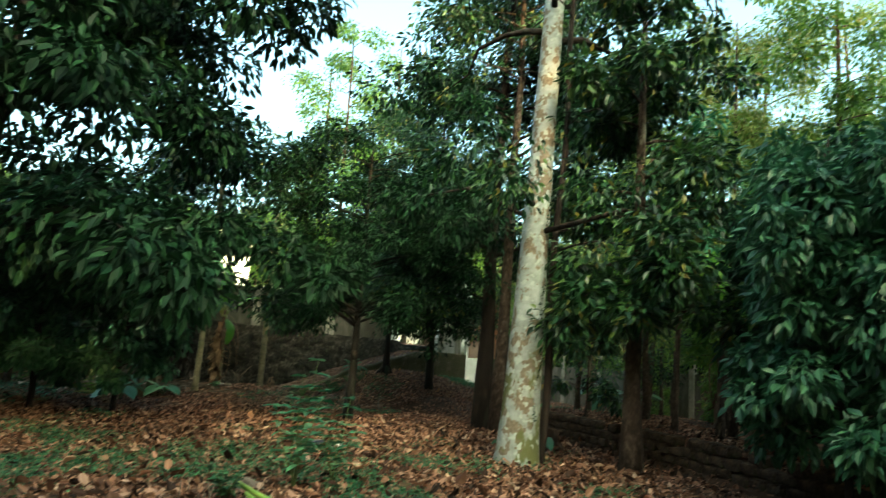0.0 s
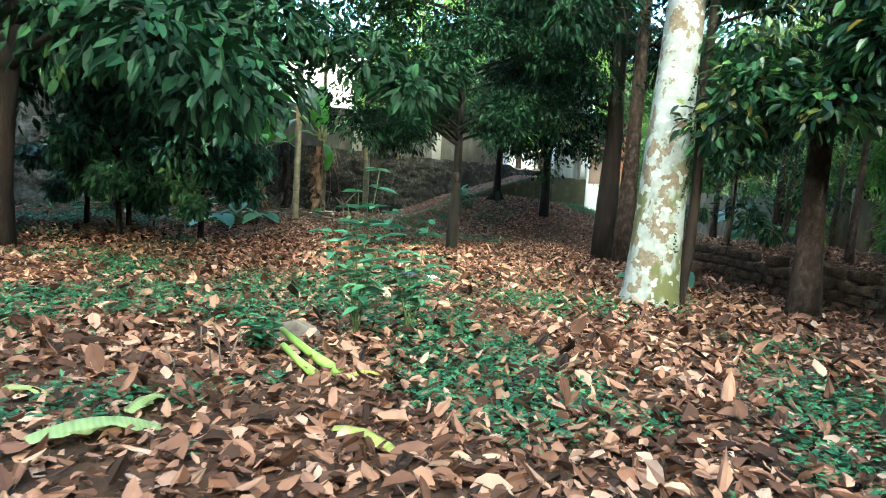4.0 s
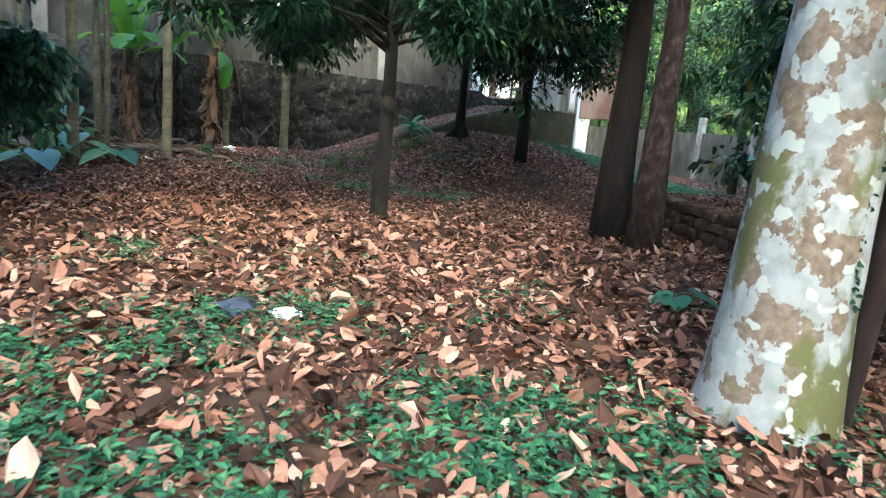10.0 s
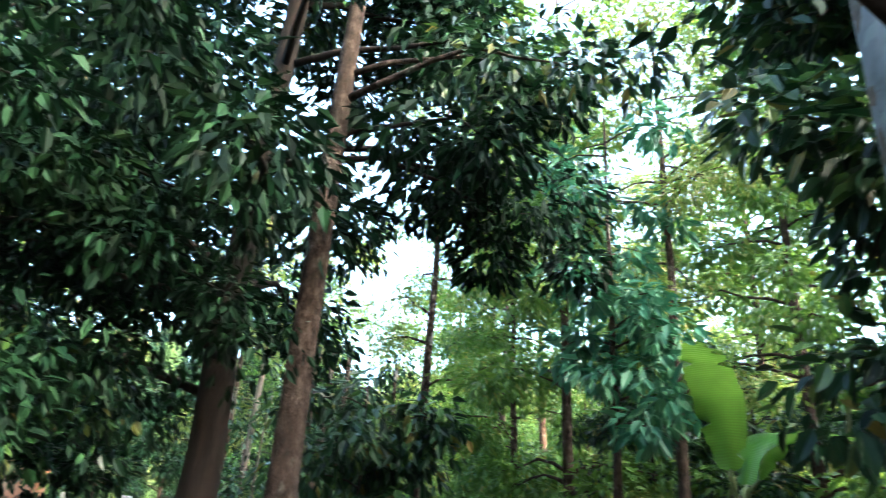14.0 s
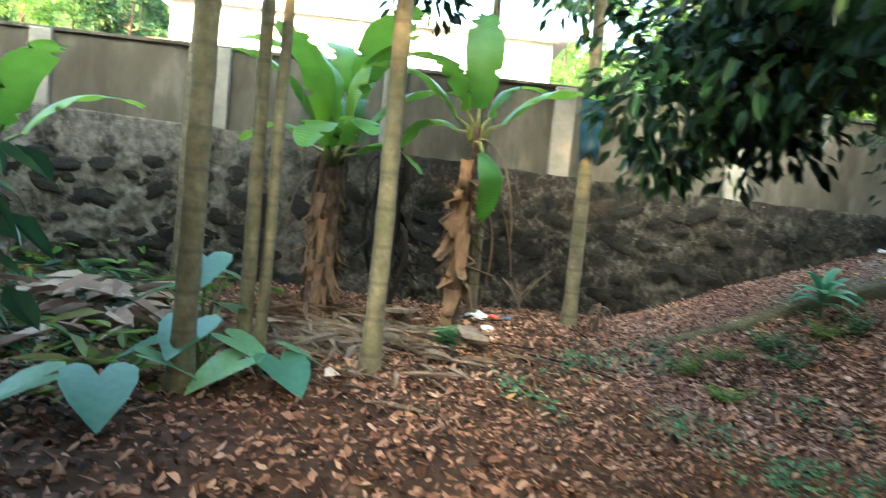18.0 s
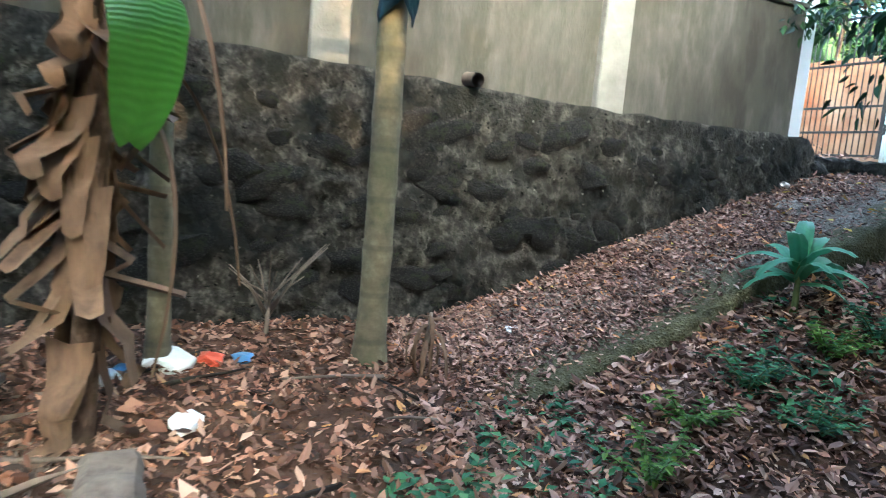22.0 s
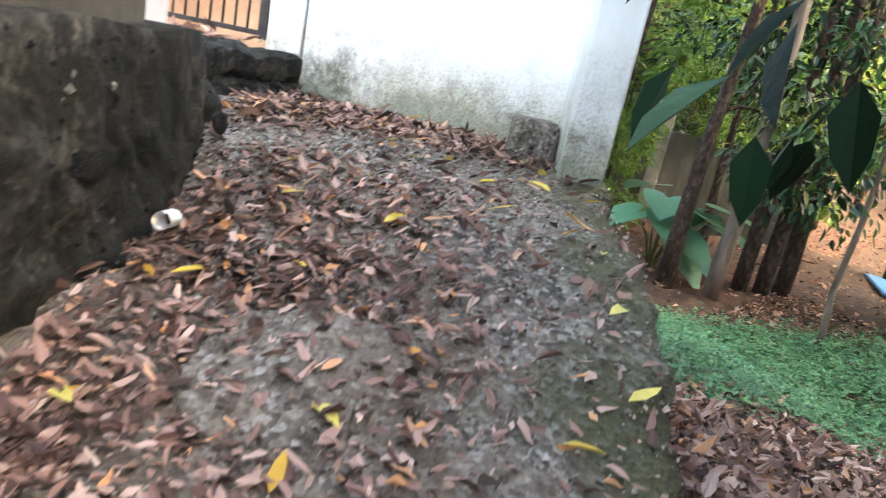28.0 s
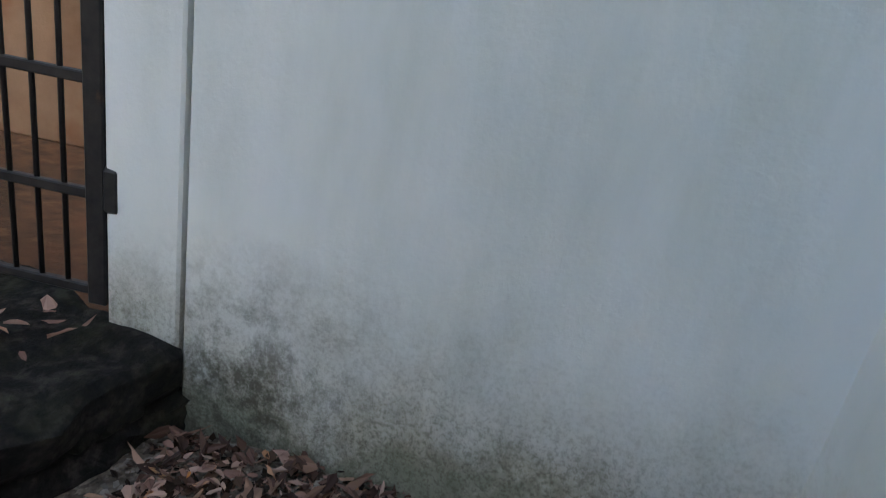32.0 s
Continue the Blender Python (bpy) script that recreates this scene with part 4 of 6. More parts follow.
for x, y, sc, tu in [(7.0, -2.6, 1.0, 20), (6.5, -4.0, 0.9, 100), (8.0, -1.9, 1.1, 200), (8.4, -3.6, 1.1, 290), (7.6, -0.9, 1.1, 150), (8.9, -0.4, 1.2, 60)]:
    plant_tree("leafy_small", x, y, "small bushy tree with dark trunk and foliage down to the ground", "bushy trees beside the yard", sc, tu)
plant_tree("leafy_small", -4.9, 0.4, "small dark leafy tree with low-hanging twigs", "small leafy trees", 1.1, 140)
plant_tree("leafy_small", -5.9, 1.7, "small dark leafy tree with low-hanging twigs", "small leafy trees", 1.0, 210)
plant_tree("leafy_small", -7.1, 1.9, "small dark leafy tree with low-hanging twigs", "small leafy trees", 1.15, 300)
for az, reach in ((95, 0.42), (170, 0.36), (215, 0.4), (290, 0.34), (20, 0.3)):
    ca, sa = math.cos(radians(az)), math.sin(radians(az))
    part("root", tubes("root", [([(0, 0, 0.42), (0.07 * ca, 0.07 * sa, 0.24), (0.55 * reach * ca, 0.55 * reach * sa, 0.08), (reach * ca, reach * sa, -0.05)], [0.05, 0.075, 0.06, 0.025], 9)], BARK_BLACK), None, edge_tree, "black spreading root")
add_bough(edge_tree, [(0, 0, 2.2), (-0.7, -1.1, 2.35), (-1.25, -1.75, 2.2)], 16, (0.2, 0.2, 0.14), 0.28, LEAF_MID)
add_bough(edge_tree, [(0, 0, 2.6), (0.2, -1.6, 2.9), (0.5, -2.2, 2.8)], 18, (0.35, 0.35, 0.22), 0.4, LEAF_MID)
add_bough(mid_tree, [(0, 0, 2.0), (-0.9, 0.6, 2.5), (-1.6, 1.2, 2.6), (-2.0, 1.6, 2.5)], 40, (0.25, 0.35, 0.25), 0.36, LEAF_SHADED, 44)
add_bough(mid_tree, [(0, 0, 2.2), (-0.8, 1.1, 2.8), (-1.4, 1.8, 2.85), (-1.9, 2.1, 2.75)], 70, (0.4, 0.42, 0.3), 0.32, LEAF_MID, 44)
add_bough(mid_tree, [(-1.4, 1.0, 2.58), (-1.85, 1.5, 2.5), (-2.15, 1.7, 2.2)], 30, (0.16, 0.2, 0.17), 0.24, LEAF_MID, 36)
add_bough(edge_tree, [(0, 0, 3.2), (-0.25, 1.5, 2.75), (-0.4, 2.6, 2.4)], 14, (0.22, 0.35, 0.16), 0.28, LEAF_MID)
add_bough(mid_tree, [(0, 0, 2.3), (0.9, 0.3, 2.7), (1.6, 0.5, 2.6)], 26, (0.3, 0.35, 0.3), 0.34, LEAF_MID, 40)
for az in (20, 140, 260):
    ca, sa = math.cos(radians(az)), math.sin(radians(az))
    add_bough(mound_tree, [(0, 0, 1.9), (0.8 * ca, 0.8 * sa, 2.2), (1.5 * ca, 1.5 * sa, 2.0)], 20, (0.4, 0.4, 0.3), 0.42, LEAF_SHADED, 46)
add_bough(lich_tree, [(0.1, 0, 3.6), (-0.3, -1.0, 3.8), (-0.5, -2.0, 3.7)], 20, (0.35, 0.35, 0.25), 0.4, LEAF_MID, 36)
add_bough(lich_tree, [(0.1, 0, 3.4), (-0.9, 0.2, 3.9), (-1.7, 0.4, 3.8)], 14, (0.3, 0.3, 0.2), 0.36, LEAF_SHADED, 36)
add_bough(lich_tree, [(0.1, 0, 3.2), (1.3, -0.4, 3.5), (2.1, -0.9, 3.3)], 26, (0.4, 0.4, 0.4), 0.42, LEAF_MID, 36)
add_bough(twin_a, [(0, 0, 3.0), (-0.8, -0.6, 3.3), (-1.4, -0.9, 3.2)], 30, (0.5, 0.5, 0.5), 0.42, LEAF_SHADED, 36)
add_bough(twin_a, [(0, 0, 2.7), (-0.5, 0.8, 3.0), (-0.9, 1.4, 2.8)], 20, (0.4, 0.5, 0.4), 0.42, LEAF_SHADED, 36)
vine_z = np.linspace(0.6, 5.5, 260)
vp = np.stack([0.35 * vine_z / 9.5 + 0.2 + 0.04 * np.sin(5 * vine_z), -0.17 + 0.2 * vine_z / 9.5 - 0.03 * np.sin(3 * vine_z), vine_z], 1)
vv, vf = leaves(vp, br.normal(0, 1, (260, 3)) + np.array([0.6, -0.8, -0.4]), np.tile([0.6, -0.8, 0.2], (260, 1)) + br.normal(0, 0.3, (260, 3)), 0.036, 0.024, 0.1)
part("vine", mesh_from("vine", vv, vf, LEAF_SHADED), None, lich_tree, "dark creeper climbing the bark")
for xx, yy, sc, tu in [(-8.2, -5.2, 1.0, 60), (-12.8, -1.8, 0.9, 200), (-6.2, -8.6, 1.0, 130)]:
    plant_tree("big_dark", xx, yy, "large dark tree with a dense drooping crown", "large dark trees", sc, tu)
for i, (x, y, r, top, lx) in enumerate([(-5.06, 3.92, 0.082, 6.5, 0.1), (-5.22, 4.59, 0.058, 5.8, 0.0), (-5.13, 4.67, 0.047, 5.5, 0.1), (-4.27, 4.99, 0.072, 6.2, 0.05), (-5.05, 7.85, 0.06, 5.2, -0.1), (-4.05, 8.41, 0.085, 5.5, -0.05), (-8.6, 6.4, 0.07, 5.6, 0.1)]):
    pr = np.random.default_rng(60 + i)
    z = np.linspace(-0.1, top, 60)
    rr = r * (1 - 0.25 * z / top) * (1 + 0.07 * (np.arange(60) % 4 == 0))
    rr[:4] = r * np.array([1.5, 1.35, 1.2, 1.08])
    pts = np.stack([x * 0 + lx * z / top + 0.02 * np.sin(z), 0.02 * np.cos(z * 1.3), z], 1)
    palm = thing("areca_palm", "slender ringed greenish-brown palm trunk", "palm", "areca palms", (x, y, gz(x, y)))
    part("trunk", mesh_from("trunk", *tube(pts, rr, 14), BARK_ARECA, True), None, palm)
    cs = np.stack([pr.normal(lx, 0.6, 14), pr.normal(0, 0.6, 14), pr.uniform(top - 1.6, top + 0.5, 14)], 1)
    part("crown", foliage("crown", pr, cs, np.full(14, 0.55), 60, 0.2, 0.085, LEAF_MID if i % 2 else LEAF_SHADED, 0.7), None, palm)

# woods around
wood = np.random.default_rng(77)
spots = []


def sun_gap(x, y, w=1.4):
    """True where a tree would stand in one of the two lanes by which the low sun reaches the wall and the dark tree."""
    dx, dy = math.sin(SUN_AZ), math.cos(SUN_AZ)
    return any(abs((x - px) * dy - (y - py) * dx) < w * f for px, py, f in ((-3.2, 10.4, 0.4), (-4.6, -2.0, 2.0)))


def scatter(n, xr, yr, kinds, label, group, ok, gap=1.5, sc=(0.8, 1.25)):
    made = 0
    for _ in range(n * 30):
        if made >= n:
            break
        x, y = wood.uniform(*xr), wood.uniform(*yr)
        if not ok(x, y) or any((x - a) ** 2 + (y - b) ** 2 < gap * gap for a, b in spots):
            continue
        spots.append((x, y))
        plant_tree(kinds[wood.integers(len(kinds))], x, y, label, group, wood.uniform(*sc), wood.uniform(0, 360))
        made += 1


def inside_wood(x, y):
    a, b = to_ab(x, y)
    return terrace(x, y) > 1.2 and not (-3 < a < 6.2 and b > -4.2) and b < 8 and not (x < 6.8 and y < 1.5)


scatter(14, (4, 13), (3, 18), ["far_bushy", "far_light", "sapling", "sapling_light", "sapling_blue", "far_light", "far_yellowish"], "slender woodland tree with green leaves", "woodland trees", inside_wood, 1.2, (0.75, 1.1))
scatter(52, (8, 42), (-6, 45), ["far_bushy", "far_light", "far_light", "far_yellowish", "far_yellowish"], "woodland tree farther off", "far woodland trees", inside_wood, 2.0, (0.9, 1.4))
scatter(7, (-14, -9.5), (-3.5, 1.5), ["sapling", "sapling_blue", "far_bushy", "sapling"], "leafy sapling in the undergrowth", "undergrowth saplings", lambda x, y: to_ab(x, y)[1] < -1.5 and x + 0.4 * y < -8.2, 1.1, (0.8, 1.1))
scatter(22, (-30, -9.5), (-14, 3.0), ["far_bushy", "far_dark", "far_bushy"], "leafy tree among the undergrowth", "left grove trees", lambda x, y: to_ab(x, y)[1] < -1.8, 1.8, (0.8, 1.1))
scatter(24, (-40, 14), (5, 45), ["far_light", "far_light", "far_dark", "far_bushy"], "tree behind the boundary wall", "trees behind the wall", lambda x, y: (to_ab(x, y)[1] > 3.5 and to_ab(x, y)[0] < -17) or (to_ab(x, y)[1] > 4 and to_ab(x, y)[0] > 3.5), 2.2, (1.0, 1.4))
# out of view behind the start, added to screen the yard from low sun
scatter(22, (-16, 18), (-36, -20), ["far_dark", "far_bushy"], "unseen tree added behind the yard to block the low sun", "trees behind the yard", lambda x, y: not sun_gap(x, y, 1.0), 2.2, (1.2, 1.6))
scatter(12, (8.8, 22), (-14, -1), ["far_light", "far_bushy", "far_bushy"], "tree beside the yard", "trees beside the yard", lambda x, y: not sun_gap(x, y, 1.2), 2.0, (1.0, 1.4))

for x, y, sc, tu in [(-7.5, 23.0, 1.45, 70), (-4.5, 24.5, 1.55, 140), (-1.5, 23.0, 1.4, 200)]:
    plant_tree("far_light", x, y, "tall light-green tree behind the boundary wall", "trees behind the wall", sc, tu, 0.4)

# added, never in view: lower trees under the sun's lane to the wall, and high canopies over its lane to the dark tree
for d, o in [(31, -1.8), (31, -0.6), (31.5, 0.6), (31, 1.8), (34, -1.2), (34, 0.0), (34, 1.2), (34, 2.4)]:
    plant_tree("far_bushy", -3.4 + d * math.sin(SUN_AZ) - o * math.cos(SUN_AZ), 10.3 + d * math.cos(SUN_AZ) + o * math.sin(SUN_AZ), "unseen tree added behind the yard to block the low sun", "trees behind the yard", 1.1, 40 * d)
for d, o in [(36, -2.2), (36.5, 1.7), (38, 3.2)]:
    plant_tree("far_dark", -3.2 + d * math.sin(SUN_AZ) - o * math.cos(SUN_AZ), 10.4 + d * math.cos(SUN_AZ) + o * math.sin(SUN_AZ), "unseen tree added behind the yard to block the low sun", "trees behind the yard", 1.55, 40 * d)
for d, o in [(17, -1.1), (17, 1.2)]:
    plant_tree("tall_bare", -4.6 + d * math.sin(SUN_AZ) - o * math.cos(SUN_AZ), -2.0 + d * math.cos(SUN_AZ) + o * math.sin(SUN_AZ), "unseen tall tree added behind the yard to block the low sun", "trees behind the yard", 1.0, 50 * d)

# distant tree line closing the horizon
ang = np.linspace(0, 2 * np.pi, 721)
hh = 13 + np.array([3.5 * noise.noise((math.cos(a) * 4, math.sin(a) * 4, 0)) + 2.5 * noise.noise((math.cos(a) * 17, math.sin(a) * 17, 1)) + 1.5 * noise.noise((math.cos(a) * 60, math.sin(a) * 60, 2)) for a in ang])
rr = 58 + np.array([3 * noise.noise((math.cos(a) * 30, math.sin(a) * 30, 7)) for a in ang])
V, Fc = [], []
for q, (c, h_, r_) in enumerate(zip(ang, hh, rr)):
    for j in range(9):
        f = j / 8
        r2 = r_ + 1.6 * noise.noise((math.cos(c) * 40, math.sin(c) * 40, f * 9)) - 2.5 * math.sin(f * 2.6)
        V.append((r2 * math.cos(c), r2 * math.sin(c), -2 + (h_ + 2) * f))
Fc = [[q * 9 + j, (q + 1) * 9 + j, (q + 1) * 9 + j + 1, q * 9 + j + 1] for q in range(720) for j in range(8)]
FAR_WOOD = surface("distant_foliage", [(0.35, (0.008, 0.02, 0.006)), (0.55, (0.025, 0.055, 0.014)), (0.75, (0.06, 0.1, 0.028))], 1.1, 9, (0.1, 0.12, 0.04), 0.25, (0.55, 0.75), 0.9, 2.0, 1.0, 0.4)
tagged(new("backdrop", mesh_from("backdrop", V, Fc, FAR_WOOD, False)), "distant line of woodland round the yard", "backdrop", kind="structure")

# ---- banana plants, taro, shrubs ----


def blade(name, mat, length, width, arch, seed=0, ragged=0.0, segs=12):
    """A long leaf blade along x that arches down, with a raised midrib, waved and torn along its margins."""
    rng = np.random.default_rng(seed)
    s = np.linspace(0, 1, segs)
    w = width * 0.5 * np.clip(np.sin(np.pi * np.clip(s * 0.93 + 0.05, 0, 1)), 0, 1) ** 0.45
    x = length * (s - 0.35 * arch * s ** 3)
    z = length * (0.55 * s - (0.45 + arch) * s * s)
    V, cols = [], (-1, -0.62, -0.3, 0, 0.3, 0.62, 1)
    for i in range(segs):
        for sgn in cols:
            torn = ragged > 0.05 and rng.random() < 1.6 * ragged and 1 < i < segs - 2
            r = 1 - (0.55 if torn else ragged * rng.uniform(0, 1)) * (abs(sgn) == 1)
            wave = 0.05 * width * math.sin(5.2 * s[i] * length / width + 2 * (sgn > 0)) * sgn * sgn
            V.append((x[i] + 0.10 * width * abs(sgn), sgn * w[i] * r, z[i] - 0.2 * sgn * sgn * w[i] + wave + (0.012 if sgn == 0 else 0)))
    c = len(cols)
    Fc = [[i * c + j, i * c + j + 1, (i + 1) * c + j + 1, (i + 1) * c + j] for i in range(segs - 1) for j in range(c - 1)]
    return mesh_from(name, V, Fc, mat, True)


BLADES = [blade("leaf", BANANA_LEAF, 1.3, 0.44, 0.3, 1, 0.07, 26), blade("leaf", BANANA_LEAF, 1.0, 0.4, 0.5, 2, 0.08, 22), blade("leaf", BANANA_LEAF, 0.9, 0.34, 0.6, 3, 0.04, 22)]
DRY_BLADE = blade("dry_leaf", DRY_FIBRE, 0.8, 0.07, 1.5, 4, 0.7)


def banana(x, y, h, r, leafs, label, seed, sheath=26, z=None, peel=1.0):
    rng = np.random.default_rng(seed)
    e = thing("banana_plant", label, "banana plant", "banana plants", (x, y, gz(x, y) if z is None else z))
    zz = np.linspace(-0.1, h, 9)
    part("stem", mesh_from("stem", *tube(np.stack([0.03 * zz, 0.02 * np.sin(zz), zz], 1), r * (1 - 0.45 * zz / h), 12, 0.06, rng), BARK_BROWN, True), None, e)
    for k in range(sheath):
        az, z0 = rng.uniform(0, 6.28), rng.uniform(0.15, 0.85) * h
        L = rng.uniform(0.2, 0.5)
        w = rng.uniform(0.02, 0.06) * peel
        ca, sa = math.cos(az), math.sin(az)
        V = []
        for j in range(6):
            s = j / 5
            rr = r * (1 - 0.4 * z0 / h) + 0.012 + 0.14 * peel * s * s * rng.uniform(0.1, 1.4)
            zc = z0 - L * s
            for q in (-1, 0, 1):
                V.append((ca * rr - sa * q * w * (1 - 0.5 * s), sa * rr + ca * q * w * (1 - 0.5 * s), max(zc, 0.01) + 0.02 * abs(q)))
        Fc = [[j * 3 + q, j * 3 + q + 1, (j + 1) * 3 + q + 1, (j + 1) * 3 + q] for j in range(5) for q in (0, 1)]
        part("sheath", mesh_from("sheath", V, Fc, DRY_FIBRE, True), None, e)
    for az, el, kind, sc in leafs:
        m = Matrix.Translation((0.03 * h, 0, h - 0.08)) @ Euler((0, radians(-el), radians(az))).to_matrix().to_4x4()
        ob = part("leaf", BLADES[kind], None, e)
        ob.matrix_basis = m @ Matrix.Translation((0.28 * sc, 0, 0)) @ Matrix.Scale(sc, 4)
        st = part("leaf_stalk", tubes("leaf_stalk", [([(0, 0, -0.1), (0.15 * sc, 0, 0.01), (0.3 * sc, 0, 0.0)], [0.03, 0.022, 0.014], 7)], PALE_STEM), None, e)
        st.matrix_basis = m
    for k in range(3):
        ob = part("dry_leaf", DRY_BLADE, None, e, "hanging dry brown leaf")
        ob.matrix_basis = Matrix.Translation((0, 0, h * rng.uniform(0.6, 0.95))) @ Euler((0, radians(rng.uniform(-20, 20)), rng.uniform(0, 6.28))).to_matrix().to_4x4() @ Matrix.Scale(rng.uniform(0.6, 1.0), 4)
    return e


banana(-6.05, 6.3, 1.7, 0.15, [(60, 70, 0, 1.1), (200, 25, 1, 0.9), (330, 30, 1, 0.9), (120, 45, 0, 0.9), (270, 60, 0, 1.0), (20, 15, 1, 0.8), (180, 75, 0, 0.9), (45, 40, 0, 1.1), (230, 50, 0, 1.0), (300, 20, 1, 1.0)], "banana clump with shaggy dry stems and green leaves", 1, 40)
banana(-6.35, 6.75, 2.2, 0.12, [(90, 50, 0, 1.0), (210, 40, 0, 1.0), (340, 45, 0, 1.1), (150, 70, 1, 1.0)], "tall banana stem behind the shaggy clump", 2, 20)
DEAD = blade("dead_leaf", surface("blackened_dead_leaf", [(0.3, (0.006, 0.005, 0.004)), (0.6, (0.018, 0.013, 0.010)), (0.85, (0.05, 0.036, 0.027))], 10, 8, None, rough=0.9, bump_scale=40, bump_s=0.6, bump_d=0.01), 1.5, 0.16, 0.9, 15, 0.4, 14)
dead_clump = thing("dead_leaf_clump", "blackened dead banana leaves hanging against the wall", "dead leaves", at=(-5.75, 7.0, gz(-5.75, 7.0)))
part("stem", mesh_from("stem", *tube([(0, 0, -0.1), (0.02, 0, 0.9), (0.03, 0.02, 1.9)], [0.1, 0.09, 0.06], 10), BARK_BLACK, True), None, dead_clump)
for k in range(16):
    part("dead_leaf", DEAD, None, dead_clump).matrix_basis = Matrix.Translation((0, 0, 1.05 + 0.06 * k)) @ Euler((0, radians(25 + 8 * (k % 4)), k * 2.4)).to_matrix().to_4x4() @ Matrix.Diagonal((0.5, 1.0, 0.9, 1))
banana(-4.75, 6.95, 2.1, 0.06, [(125, 82, 0, 0.95), (33, 28, 0, 0.95), (213, 35, 0, 0.9), (330, -50, 2, 0.8), (60, 55, 1, 0.8), (250, 55, 1, 0.9), (180, 10, 1, 0.8)], "banana plant with peeling orange-brown bark and broad leaves", 3, 54, None, 1.7)
banana(-8.6, 4.2, 1.6, 0.1, [(0, 50, 0, 1.0), (70, 35, 0, 1.0), (150, 40, 1, 1.0), (250, 30, 0, 1.0), (310, 60, 1, 1.0)], "banana plant beside the heap of cut leaves", 4, 12)
banana(7.1, 2.25, 2.0, 0.09, [(100, 75, 0, 1.25), (200, 60, 0, 1.1), (10, 40, 0, 1.0), (280, 45, 1, 1.0)], "young banana plant among the trees", 5, 10)
banana(9.5, 12.6, 1.6, 0.13, [(0, 50, 0, 1.0), (90, 40, 0, 1.0), (180, 40, 1, 1.0), (250, 60, 0, 1.0)], "banana clump beyond the bank", 6, 14)

TARO_SHAPE = [(-0.28, 0.12), (-0.32, 0.3), (-0.12, 0.48), (0.2, 0.47), (0.55, 0.33), (0.85, 0.12), (1.0, 0)]
V = [(0, 0, 0)]
for px, py in TARO_SHAPE + [(a, -b) for a, b in TARO_SHAPE[-2::-1]]:
    V.append((px, py, 0.1 * abs(py) - 0.18 * px * px))
n = len(V) - 1
TARO = mesh_from("leaf", V, [[0, i, i + 1] for i in range(1, n)], TARO_LEAF, True)


def taro(x, y, leafs, label, z=None):
    z = float(top_z(x, y)) if z is None else z
    e = thing("taro_plant", label, "taro plant", "taro plants", (x, y, z))
    for az, out, h, sc, tip in leafs:
        ca, sa = math.cos(radians(az)), math.sin(radians(az))
        part("stalk", tubes("stalk", [([(0, 0, -0.05), (ca * out * 0.4, sa * out * 0.4, h * 0.6), (ca * out, sa * out, h)], [0.018, 0.014, 0.009], 7)], PALE_STEM), None, e)
        ob = part("leaf", TARO, None, e)
        ob.matrix_basis = Matrix.Translation((ca * out, sa * out, h)) @ Euler((0, radians(tip), radians(az))).to_matrix().to_4x4() @ Matrix.Scale(sc, 4)
    return e


taro(-5.25, 4.25, [(-60, 0.2, 0.42, 0.42, 18), (20, 0.25, 0.3, 0.38, 18), (-130, 0.25, 0.25, 0.4, 18), (100, 0.2, 0.5, 0.36, 18)], "taro plant with broad blue-green leaves among palm trunks")
taro(-5.9, 4.75, [(-40, 0.15, 0.75, 0.42, 18), (60, 0.2, 0.6, 0.36, 18), (-140, 0.3, 0.45, 0.34, 18)], "taro plant with tall broad leaves beside the banana clump")
taro(-4.75, 4.45, [(-20, 0.2, 0.16, 0.4, 15), (-100, 0.25, 0.14, 0.42, 18), (60, 0.15, 0.2, 0.3, 18)], "low taro plant with glossy green leaves")
taro(-5.2, 3.45, [(-30, 0.25, 0.25, 0.45, 18), (-110, 0.3, 0.2, 0.45, 18), (60, 0.3, 0.3, 0.35, 18)], "taro plant with large drooping light-green leaves")
taro(6.1, 13.25, [(200, 0.25, 0.95, 0.62, 8), (-60, 0.35, 0.82, 0.66, 12), (-20, 0.5, 0.8, 0.62, 5), (150, 0.4, 0.7, 0.6, 20), (-110, 0.4, 0.55, 0.6, 25), (60, 0.4, 1.0, 0.58, 10), (250, 0.4, 0.35, 0.55, 30), (-150, 0.4, 0.75, 0.56, 14)], "tall taro with large bluish leaves below the bank")
taro(7.3, 13.4, [(-40, 0.5, 0.85, 0.62, 6), (20, 0.6, 0.75, 0.58, 10), (-90, 0.5, 0.65, 0.6, 12), (200, 0.5, 0.8, 0.52, 8)], "taro with bluish leaves below the bank")
taro(3.95, 0.85, [(-60, 0.15, 0.2, 0.22, 40), (40, 0.1, 0.15, 0.2, 30), (180, 0.15, 0.12, 0.18, 45)], "small taro at the foot of the laterite wall")
taro(3.35, 0.9, [(0, 0.12, 0.12, 0.3, 20), (120, 0.1, 0.1, 0.26, 20), (240, 0.15, 0.1, 0.28, 25)], "low dark-leaved plant near the lichen tree")


